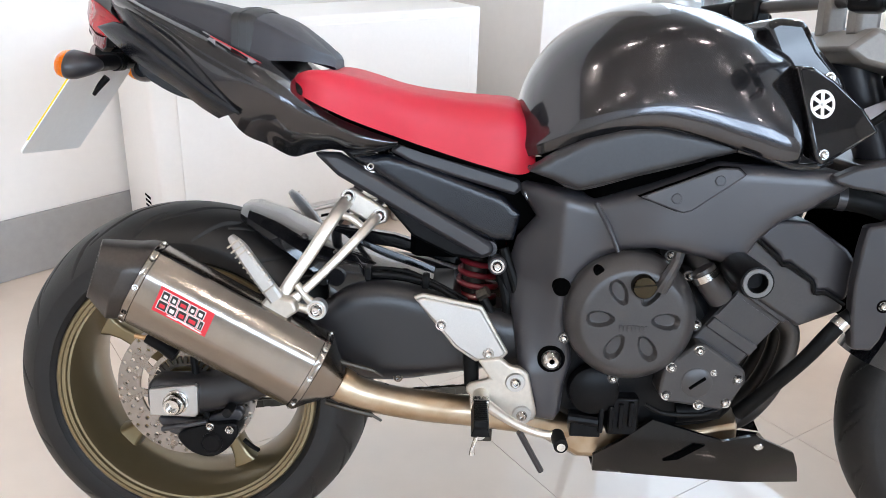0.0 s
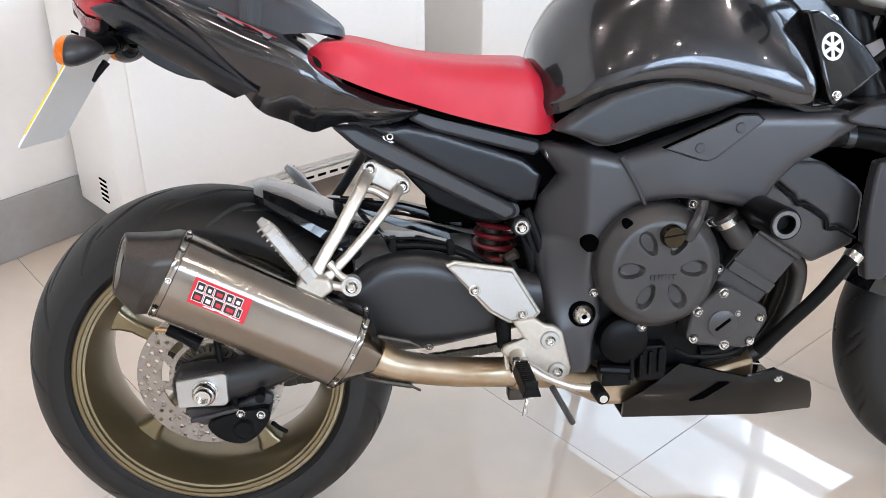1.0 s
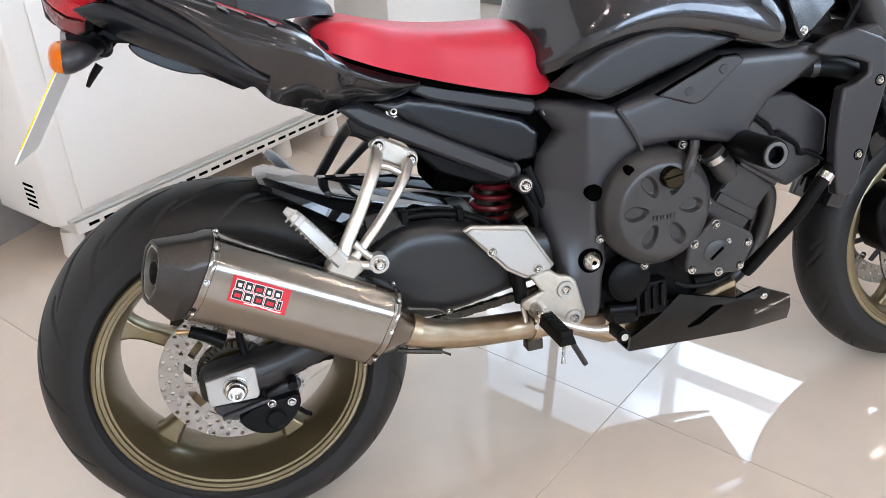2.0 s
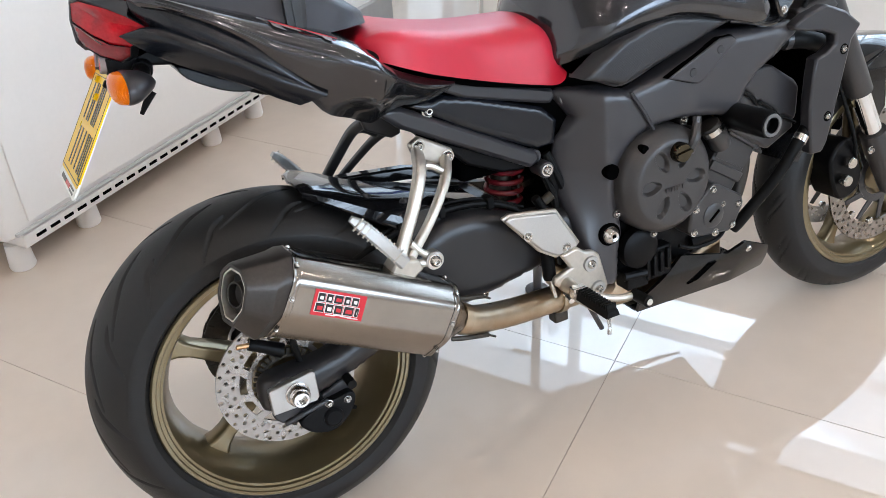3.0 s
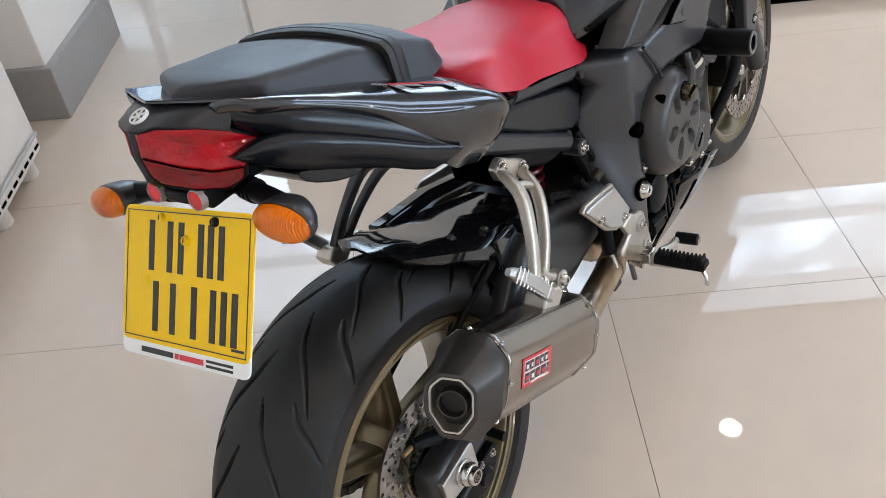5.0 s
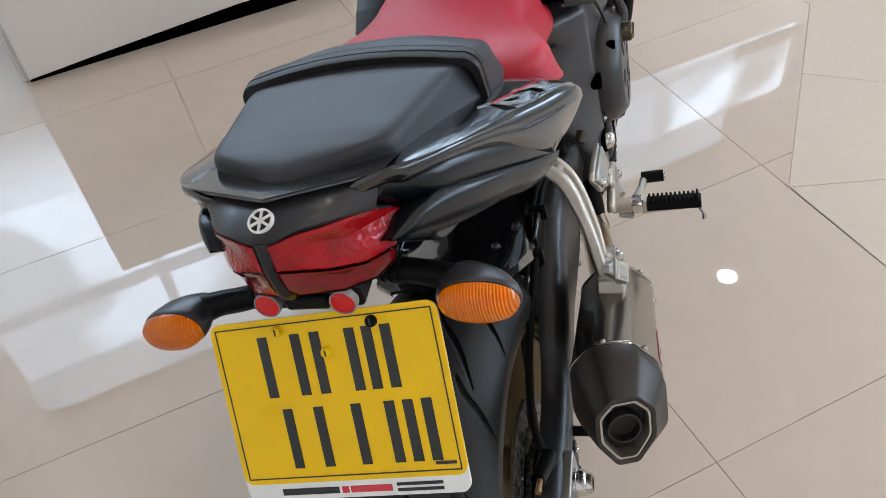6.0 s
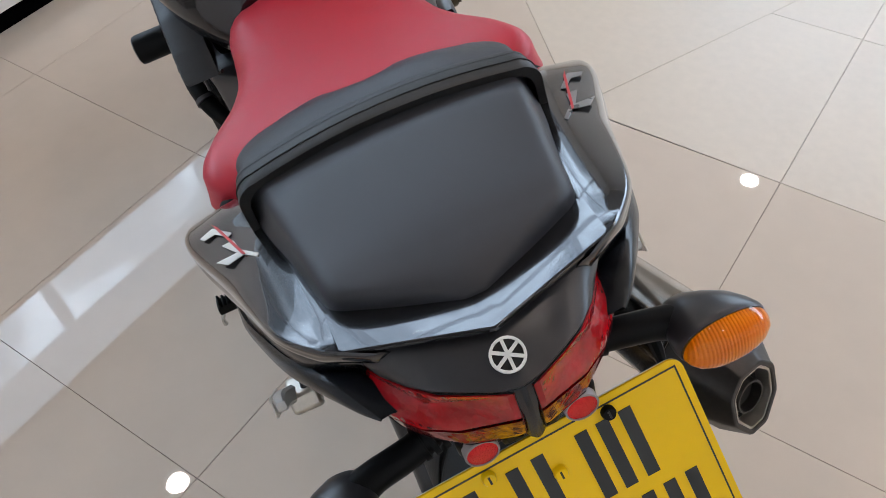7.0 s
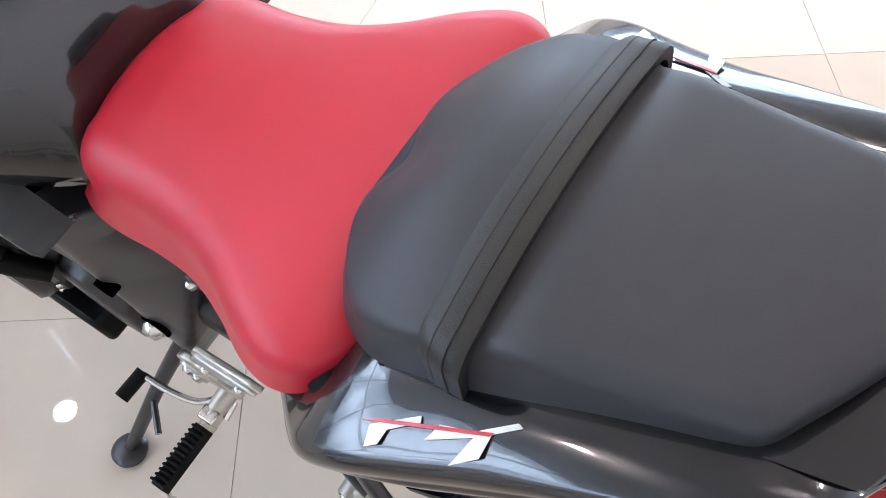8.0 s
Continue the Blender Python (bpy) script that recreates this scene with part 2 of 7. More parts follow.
def tube(pts, r, n=12, steps=6, flat=1.0, side=(0, 1, 0), bm=None):
    """A round or flattened bar along a smooth line. r: one radius, or one for each point."""
    bm = bm or bmesh.new()
    line = curve_pts(pts, steps) if len(pts) > 2 else [Vector(p) for p in pts]
    rs = r if isinstance(r, (list, tuple)) else [r] * len(pts)
    rings = []
    for i, p in enumerate(line):
        f = i / (len(line) - 1) * (len(pts) - 1)
        k = min(int(f), len(pts) - 2)
        rad = rs[k] + (rs[k + 1] - rs[k]) * (f - k)
        d = (line[min(i + 1, len(line) - 1)] - line[max(i - 1, 0)]).normalized()
        s = Vector(side) - d * d.dot(Vector(side))
        s = s.normalized() if s.length > 1e-4 else d.orthogonal().normalized()
        t = d.cross(s)
        rings.append([p + (s * math.cos(a) * flat + t * math.sin(a)) * rad for a in (2 * math.pi * j / n for j in range(n))])
    return skin(bm, rings)


def blade(pts, wide, thick, steps=6, side=(0, 1, 0)):
    """A cast bar of rounded rectangular section along a smooth line: half widths across (in the plane) and along side, one for each point."""
    line = curve_pts(pts, steps)
    rings = []
    for i, p in enumerate(line):
        f = i / (len(line) - 1) * (len(pts) - 1)
        k = min(int(f), len(pts) - 2)
        w, t = (a[k] + (a[k + 1] - a[k]) * (f - k) for a in (wide, thick))
        d = (line[min(i + 1, len(line) - 1)] - line[max(i - 1, 0)]).normalized()
        u = (Vector(side) - d * d.dot(Vector(side))).normalized()
        v = d.cross(u)
        c = 0.35
        rings.append([p + v * w * a + u * t * b for a, b in ((-1, -1 + c), (-1 + c, -1), (1 - c, -1), (1, -1 + c), (1, 1 - c), (1 - c, 1), (-1 + c, 1), (-1, 1 - c))])
    return skin(bmesh.new(), rings)


def eased(pts, times=2):
    """An open line of (y, z) whose corners are cut round; its ends stay."""
    for _ in range(times):
        out = [pts[0]]
        for (a, b), (c, d) in zip(pts, pts[1:]):
            out += [(a * 0.75 + c * 0.25, b * 0.75 + d * 0.25), (a * 0.25 + c * 0.75, b * 0.25 + d * 0.75)]
        pts = out + [pts[-1]]
    return pts


def lathe(profile, centre, n=48, axis="y", closed=False, bm=None):
    """Turns (radius, along) round an axis through centre."""
    bm = bm or bmesh.new()
    c = Vector(centre)
    rings = []
    for k in range(n):
        a = 2 * math.pi * k / n
        ring = []
        for r, h in profile:
            v = {"y": (r * math.cos(a), h, r * math.sin(a)), "x": (h, r * math.cos(a), r * math.sin(a)), "z": (r * math.cos(a), r * math.sin(a), h)}[axis]
            ring.append(bm.verts.new(c + Vector(v)))
        rings.append(ring)
    m = len(profile)
    for k in range(n):
        a, b = rings[k], rings[(k + 1) % n]
        for i in range(m if closed else m - 1):
            j = (i + 1) % m
            bm.faces.new((a[i], a[j], b[j], b[i]))
    bmesh.ops.remove_doubles(bm, verts=bm.verts, dist=1e-6)
    return bm


def plate(outline, y0, y1, bm=None):
    """A flat piece: an outline of (x, z) from y0 to y1."""
    bm = bm or bmesh.new()
    lo, hi = [bm.verts.new((x, y0, z)) for x, z in outline], [bm.verts.new((x, y1, z)) for x, z in outline]
    bm.faces.new(lo)
    bm.faces.new(hi[::-1])
    n = len(outline)
    for i in range(n):
        j = (i + 1) % n
        bm.faces.new((lo[j], lo[i], hi[i], hi[j]))
    return bm


def soft_outline(pts, steps=4):
    """A closed outline smoothed through its points."""
    p = [Vector((*q, 0)) for q in pts]
    n = len(p)
    out = []
    for i in range(n):
        a, b, c, d = p[i - 1], p[i], p[(i + 1) % n], p[(i + 2) % n]
        for k in range(steps):
            t = k / steps
            v = 0.5 * ((2 * b) + (c - a) * t + (2 * a - 5 * b + 4 * c - d) * t * t + (3 * b - a - 3 * c + d) * t ** 3)
            out.append((v.x, v.y))
    return out


def box(lo, hi, bm=None):
    bm = bm or bmesh.new()
    v = [bm.verts.new((x, y, z)) for x in (lo[0], hi[0]) for y in (lo[1], hi[1]) for z in (lo[2], hi[2])]
    for f in ((0, 1, 3, 2), (4, 6, 7, 5), (0, 4, 5, 1), (2, 3, 7, 6), (0, 2, 6, 4), (1, 5, 7, 3)):
        bm.faces.new([v[i] for i in f])
    return bm


def blob(centre, radii, n=20, m=12, bm=None):
    bm = bm or bmesh.new()
    c = Vector(centre)
    rings = []
    for i in range(1, m):
        a = math.pi * i / m
        rings.append([c + Vector((math.cos(a) * radii[0], math.sin(a) * math.cos(b) * radii[1], math.sin(a) * math.sin(b) * radii[2]))
                      for b in (2 * math.pi * k / n for k in range(n))])
    return skin(bm, rings)


def turned(bm, m):
    bm.transform(m)
    return bm


def mirrored(bm):
    bm.transform(Matrix.Diagonal((1, -1, 1, 1)))
    bmesh.ops.reverse_faces(bm, faces=bm.faces)
    return bm


BOLTS = {}


def bolt(parent, x, y, z, r=0.007, name="bolt", mat=None, out=-1, way=None):
    """A domed socket bolt whose head looks along out * y (or along way)."""
    key = (round(r, 4), (mat or STEEL).name)
    if key not in BOLTS:
        bm = lathe([(0, 0.25 * r), (0.35 * r, 0.25 * r), (0.42 * r, 0.75 * r), (0.62 * r, 0.78 * r), (0.9 * r, 0.45 * r), (r, 0.2 * r), (1.02 * r, 0), (1.35 * r, 0), (1.35 * r, -0.3 * r)], (0, 0, 0), 14)
        bmesh.ops.recalc_face_normals(bm, faces=bm.faces)
        me = bpy.data.meshes.new("bolt")
        bm.to_mesh(me)
        bm.free()
        me.shade_smooth()
        me.set_sharp_from_angle(angle=radians(35))
        me.materials.append(mat or STEEL)
        BOLTS[key] = me
    ob = new(name, BOLTS[key])
    ob.parent = parent
    d = Vector(way) if way else Vector((0, out, 0))
    ob.matrix_basis = Matrix.Translation((x, y, z)) @ Vector((0, 1, 0)).rotation_difference(d).to_matrix().to_4x4()
    return ob


def cushion(stations, side_r=0.02):
    """A padded body lofted along x. Stations: x, half width at the top, half width at the foot, z middle, z edge, z foot."""
    bm = bmesh.new()
    rings = []
    for x, w, wf, zc, ze, zf in stations:
        half = []
        r = min(side_r, (ze - zf) * 0.48, w * 0.5)
        half.append((0.0, zf))
        half.append((wf * 0.6, zf))
        half.append((wf, zf))
        half.append((wf + (w - wf) * 0.55, zf + (ze - r - zf) * 0.5))
        for k in range(6):
            a = math.pi / 2 * k / 5
            half.append((w - r + r * math.cos(a), ze - r + r * math.sin(a)))
        for k in range(1, 5):
            f = 1 - k / 5
            half.append(((w - r) * f, zc + (ze - zc) * f * f))
        half.append((0.0, zc))
        ring = [Vector((x, -y, z)) for y, z in half] + [Vector((x, y, z)) for y, z in half[-2:0:-1]]
        rings.append(ring)
    return skin(bm, rings)


def dense(stations, steps=4):
    """More stations, smoothly between."""
    p = [Vector(s) if False else list(s) for s in stations]
    out = []
    n = len(p)
    for i in range(n - 1):
        a, b, c, d = p[max(i - 1, 0)], p[i], p[i + 1], p[min(i + 2, n - 1)]
        for k in range(steps):
            t = k / steps
            out.append([0.5 * ((2 * bb) + (cc - aa) * t + (2 * aa - 5 * bb + 4 * cc - dd) * t * t + (3 * bb - aa - 3 * cc + dd) * t ** 3)
                        for aa, bb, cc, dd in zip(a, b, c, d)])
    out.append(p[-1])
    return out




def pillow(outline, y_back, y_front, bulge, reach, step=0.010):
    """A moulded panel: an outline of (x, z) whose front swells from its edge over a distance called reach."""
    n = len(outline)
    pts = [Vector(p) for p in outline]

    def edge_distance(p):
        best = 9.0
        for i in range(n):
            a, b = pts[i], pts[(i + 1) % n]
            d = b - a
            t = max(0.0, min(1.0, (p - a).dot(d) / max(d.length_squared, 1e-12)))
            best = min(best, (p - a - d * t).length)
        return best

    def inside(p):
        odd = False
        for i in range(n):
            a, b = pts[i], pts[(i + 1) % n]
            if (a.y > p.y) != (b.y > p.y) and p.x < a.x + (p.y - a.y) / (b.y - a.y) * (b.x - a.x):
                odd = not odd
        return odd

    rim = []
    for i in range(n):
        a, b = pts[i], pts[(i + 1) % n]
        m = max(1, int((b - a).length / step))
        rim += [a.lerp(b, k / m) for k in range(m)]
    grid = []
    x0, x1 = min(p.x for p in pts), max(p.x for p in pts)
    z0, z1 = min(p.y for p in pts), max(p.y for p in pts)
    row, z = 0, z0
    while z < z1:
        x = x0 + (step / 2 if row % 2 else 0)
        while x < x1:
            p = Vector((x, z))
            if inside(p) and edge_distance(p) > step * 0.35:
                grid.append(p)
            x += step
        z += step * 0.87
        row += 1
    m = len(rim)
    flat, edges, faces, _, _, _ = delaunay_2d_cdt(rim + grid, [(i, (i + 1) % m) for i in range(m)], [], 1, 1e-6)
    way = 1 if y_front > y_back else -1
    bm = bmesh.new()
    front = []
    for p in flat:
        f = min(1.0, edge_distance(p) / reach)
        front.append(bm.verts.new((p.x, y_front - way * bulge * (1 - math.sqrt(max(0.0, 1 - (1 - f) ** 2))), p.y)))
    for f in faces:
        bm.faces.new([front[i] for i in f])
    back = [bm.verts.new((p.x, y_back, p.y)) for p in rim]
    for i in range(m):
        j = (i + 1) % m
        bm.faces.new((front[i], front[j], back[j], back[i]))
    return bm
# ---- the showroom ----
def setting(name, bm, mat, m=None, label="", category="", bevel=0.0):
    ob = part(name, bm, mat, None, "", bevel)
    ob.matrix_world = m if m is not None else ROOM
    return tagged(ob, label, category, "", "structure")


floor = setting("floor", box((-5, -5, -0.12), (3.6, 3.2, -0.006)), GROUT, label="polished beige tiled showroom floor with thin brown joints", category="floor")
ceiling = setting("ceiling", box((-5.2, -5.2, HIGH), (3.75, 3.4, HIGH + 0.15)), CEIL, label="plain showroom ceiling with downlights, its dimness put into a dull beige", category="ceiling")
wall_west = setting("wall_west", box((-5.2, -5.2, 0), (-5.0, 3.4, HIGH)), WALL, label="plain white painted wall closing the showroom", category="wall")
bm = box((-5.0, -5.2, 0), (-4.7, -5.0, HIGH))
box((1.6, -5.2, 0), (3.4, -5.0, HIGH), bm)
box((-4.7, -5.2, 0), (1.6, -5.0, 0.9), bm)
box((-4.7, -5.2, 2.8), (1.6, -5.0, HIGH), bm)
wall_south = setting("wall_south", bm, WALL, label="plain white painted wall with one window opening", category="wall")
window_2 = empty("window_2", ROOM)
tagged(window_2, "side window with slim grey frames", "window", "", "structure")
for u in (-4.7, -3.45, -2.2, -0.95, 0.30, 1.54):
    part("mullion", box((u, -5.14, 0.9), (u + 0.06, -5.06, 2.8)), FRAME_GREY, window_2, bevel=0.004)
for z in (0.9, 2.75):
    part("rail", box((-4.64, -5.13, z), (1.54, -5.07, z + 0.05)), FRAME_GREY, window_2, bevel=0.004)
side_backdrop = setting("backdrop_side", box((-8.5, -6.6, -0.5), (4.0, -6.55, 4.5)), DAY, label="bright hazy daylight outside the side window", category="backdrop")
wall_far = setting("wall_far", box((1.4, 2.6, 0), (3.4, 2.8, HIGH)), WALL, label="plain white wall behind the column", category="wall")
# the white wall behind the cabinet, which runs fifteen degrees off the tiles
SLANT = ROOM @ pose(-0.175, 1.347, 0, 0, 0, 15.5)
wall_north = setting("wall_north", box((-5.0, 0.0, 0), (2.3, 0.18, HIGH)), WALL, SLANT, "smooth white painted wall above a grey skirting", "wall")
baseboard = setting("baseboard", box((-5.0, -0.014, 0), (2.2, -0.002, 0.19)), SKIRT, SLANT, "tall plain grey skirting along the white wall", "skirting", 0.003)
column = empty("column", ROOM)
tagged(column, "square white column with a grey skirting", "column", "", "structure")
part("shaft", box((1.79, 1.24, 0), (2.4, 1.95, HIGH)), WALL, column, bevel=0.004)
part("skirting", box((1.765, 1.215, 0), (2.42, 1.97, 0.19)), SKIRT, column, "grey skirting", 0.004)

# the glazed shop front
window_1 = empty("window_1", ROOM)
tagged(window_1, "tall glazed shop front with slim grey frames", "window", "", "structure")
part("rail", box((WINDOW_U - 0.04, -4.2, 0), (WINDOW_U + 0.04, 3.0, 0.12)), FRAME_GREY, window_1, bevel=0.004)
part("rail", box((WINDOW_U - 0.04, -4.2, HIGH - 0.03), (WINDOW_U + 0.04, 3.0, HIGH)), FRAME_GREY, window_1, bevel=0.004)
part("rail", box((WINDOW_U - 0.03, -4.2, 2.08), (WINDOW_U + 0.03, 3.0, 2.14)), FRAME_GREY, window_1, bevel=0.004)
for v in (-4.2, -3.0, -1.8, -0.6, 0.6, 1.8, 3.0):
    part("mullion", box((WINDOW_U - 0.045, v - 0.03, 0.1), (WINDOW_U + 0.045, v + 0.03, HIGH - 0.03)), FRAME_GREY, window_1, bevel=0.004)
for k in range(6):
    v = -4.2 + 1.2 * k
    pane = part("pane", box((WINDOW_U - 0.004, v + 0.03, 0.12), (WINDOW_U + 0.004, v + 1.17, HIGH - 0.03)), PANE, window_1, "clear glass pane")
    pane.visible_shadow = False
wall_east = setting("wall_east", box((WINDOW_U - 0.1, -5.2, 0), (WINDOW_U + 0.1, -4.23, HIGH)), WALL, label="white wall beside the glazed front", category="wall")
backdrop = setting("backdrop", box((WINDOW_U + 1.2, -7.5, -0.5), (WINDOW_U + 1.25, 6.5, 4.5)), DAY, label="bright hazy daylight outside the shop window", category="backdrop")

for k, (x, y) in enumerate(((1.95, -1.97), (2.1, 1.14), (3.44, -0.92), (1.35, -1.03), (2.85, -2.98), (2.9, 0.11), (1.37, -4.1), (0.25, 3.3), (0.75, 0.05),
                            (0.2, -1.6), (-0.4, -0.5), (-0.9, -2.2), (0.6, -2.9), (-1.6, -0.9), (-2.0, -2.6), (-0.3, -3.6))):
    lamp = empty("downlight", Matrix.Translation((x, y, HIGH)))
    tagged(lamp, "round recessed ceiling downlight with a pale rim, switched on", "downlight", "ceiling downlights")
    part("rim", lathe([(0.062, -0.002), (0.064, -0.008), (0.082, -0.006), (0.085, 0.0)], (0, 0, 0), 28, "z"), UNIT, lamp)
    part("bulb", lathe([(0.0, -0.004), (0.061, -0.004), (0.061, 0.0)], (0, 0, 0), 28, "z"), LAMP, lamp, "glowing lamp face")

# white cabinet on short round feet
cabinet = empty("display_cabinet", ROOM @ pose(0.3, 1.140, 0, 0, 0, 2.3) @ pose(-0.3, -1.177, 0))
tagged(cabinet, "long low white metal cabinet on short round white feet", "cabinet")
CU0, CU1, CV = 0.265, 1.46, 1.177
out = [(CU0 + 0.03, CV), (CU1, CV), (CU1, CV + 0.3), (CU0, CV + 0.3), (CU0, CV + 0.03), (CU0 + 0.009, CV + 0.009)]
bm = bmesh.new()
lo = [bm.verts.new((u, v, 0.122)) for u, v in out]
hi = [bm.verts.new((u, v, 0.76)) for u, v in out]
bm.faces.new(lo[::-1]), bm.faces.new(hi)
for i in range(len(out)):
    j = (i + 1) % len(out)
    bm.faces.new((lo[i], lo[j], hi[j], hi[i]))
part("body", bm, UNIT, cabinet, bevel=0.006)
part("front_panel", box((CU0 + 0.08, CV - 0.008, 0.150), (CU1 - 0.045, CV - 0.001, 0.735)), UNIT, cabinet, bevel=0.003)
part("plinth_strip", box((CU0 + 0.05, CV - 0.004, 0.080), (CU1 - 0.01, CV + 0.29, 0.121)), UNIT, cabinet, bevel=0.004)
part("plinth_strip", box((CU0 + 0.03, CV - 0.012, 0.128), (CU1 - 0.01, CV - 0.002, 0.138)), UNIT_GREY, cabinet, bevel=0.002)
# thin dark strips on the surface, the slots' inner shade as colour
for k in range(22):
    u = CU0 + 0.09 + k * 0.05
    part("slot", box((u, CV - 0.0065, 0.096), (u + 0.033, CV - 0.0045, 0.105)), DARK, cabinet, "dark vent slot")
for k in range(5):
    part("slot", box((CU0 - 0.002, CV + 0.07, 0.17 + k * 0.016), (CU0 - 0.0005, CV + 0.12, 0.177 + k * 0.016)), DARK, cabinet, "dark vent slot")
    part("slot", box((CU0 - 0.002, CV + 0.07, 0.60 + k * 0.016), (CU0 - 0.0005, CV + 0.12, 0.607 + k * 0.016)), DARK, cabinet, "dark vent slot")
for u in (0.33, 0.58, 1.17, 1.42):
    part("foot", lathe([(0.0, 0.0), (0.033, 0.0), (0.036, 0.006), (0.03, 0.081), (0.0, 0.081)], (u, CV + 0.06, 0), 20, "z"), UNIT, cabinet)

# the white counter with a black recessed base
counter = empty("counter", ROOM)
tagged(counter, "long white counter front over a low black recessed base", "counter")
U2 = 2.09
bm = bmesh.new()
f = [(0.62, 0.012), (0.35, 0.03), (-0.1, 0.055), (-3.2, 0.06), (-3.2, 0.86), (0.62, 0.86)]
lo = [bm.verts.new((U2, v, z)) for v, z in f]
hi = [bm.verts.new((U2 + 0.6, v, z)) for v, z in f]
bm.faces.new(lo), bm.faces.new(hi[::-1])
for i in range(len(f)):
    j = (i + 1) % len(f)
    bm.faces.new((lo[j], lo[i], hi[i], hi[j]))
part("body", bm, UNIT, counter, bevel=0.004)
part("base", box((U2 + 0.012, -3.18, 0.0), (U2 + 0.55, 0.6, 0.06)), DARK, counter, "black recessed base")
part("edge_strip", box((U2 - 0.004, 0.6, 0.02), (U2 - 0.001, 0.612, 0.85)), UNIT_GREY, counter)

# a blue display stand by the glass
stand_panel = empty("display_stand", ROOM)
tagged(stand_panel, "tall plain blue display panel on a flat grey foot", "display stand")
part("panel", box((3.290, 1.40, 0.02), (3.385, 1.43, 1.35)), BLUE, stand_panel, "plain blue panel", 0.004)
part("foot", box((3.22, 1.30, 0.0), (3.40, 1.53, 0.022)), UNIT_GREY, stand_panel, bevel=0.004)

# ---- the motorcycle, in its own axes: x ahead, y to its left, z up, the rear axle over the origin ----
bike = empty("motorcycle", LEAN)
tagged(bike, "dark graphite motorcycle with red rider seat, leaning on its stand", "motorcycle")
R = 0.311


def tyre_mesh(half, crown, shoulder_r, bead_r, bead_y, n, across, grooves, depth, seed):
    """A tyre turned about y at the origin, with cut tread grooves in the mesh itself."""
    prof = []
    for k in range(across + 1):
        f = -1 + 2 * k / across
        a = f * 1.22
        prof.append((half * math.sin(a) / math.sin(1.22), shoulder_r + (crown - shoulder_r) * (math.cos(a) - math.cos(1.22)) / (1 - math.cos(1.22))))
    side = [(half * 1.0, shoulder_r - 0.012), (half * 0.985, shoulder_r - 0.026), (bead_y * 1.03, bead_r + 0.006), (bead_y, bead_r)]
    ys = [(-y, r) for y, r in side[::-1]] + prof + side
    first, last = len(side), len(side) + across
    verts, faces = [], []
    m = len(ys)
    for i in range(n):
        th = 2 * math.pi * i / n
        for j, (y, r) in enumerate(ys):
            cut = 0.0
            if first <= j <= last:
                f = y / half
                s = 1 if f > 0 else -1
                g = abs(f)
                for start, end, lead, bow, width in grooves:
                    if start <= g <= end:
                        t = (g - start) / (end - start)
                        step = 2 * math.pi / 15
                        line = lead + bow * (t + 0.05 * math.sin(2 * math.pi * t)) + (0.5 if s > 0 else 0.0)
                        slope = bow * (1 + 0.31 * math.cos(2 * math.pi * t)) * step * r / ((end - start) * half)
                        d = ((th / step - line) % 1.0)
                        d = min(d, 1 - d) * step * r / math.sqrt(1 + slope * slope)
                        w = width * (1 - 0.7 * max(0, t - 0.6) / 0.4) * min(1, 0.35 + 4 * t)
                        if d < w:
                            e = min(1, (w - d) / 0.0022)
                            cut = max(cut, depth * e * e * (3 - 2 * e))
            rr = r - cut
            verts.append((rr * math.cos(th), y, rr * math.sin(th)))
    for i in range(n):
        for j in range(m - 1):
            a, b = i * m + j, ((i + 1) % n) * m + j
            faces.append((a, a + 1, b + 1, b))
    me = bpy.data.meshes.new("tyre")
    me.from_pydata(verts, [], faces)
    me.shade_smooth()
    me.set_sharp_from_angle(angle=radians(38))
    me.materials.append(RUBBER)
    return me


REAR_GROOVES = ((0.07, 0.72, 0.10, 1.05, 0.0044), (0.50, 0.97, 1.02, 0.55, 0.0042))
FRONT_GROOVES = ((0.10, 0.90, 0.10, -0.80, 0.0026), (0.40, 0.85, 0.60, -0.45, 0.0022))


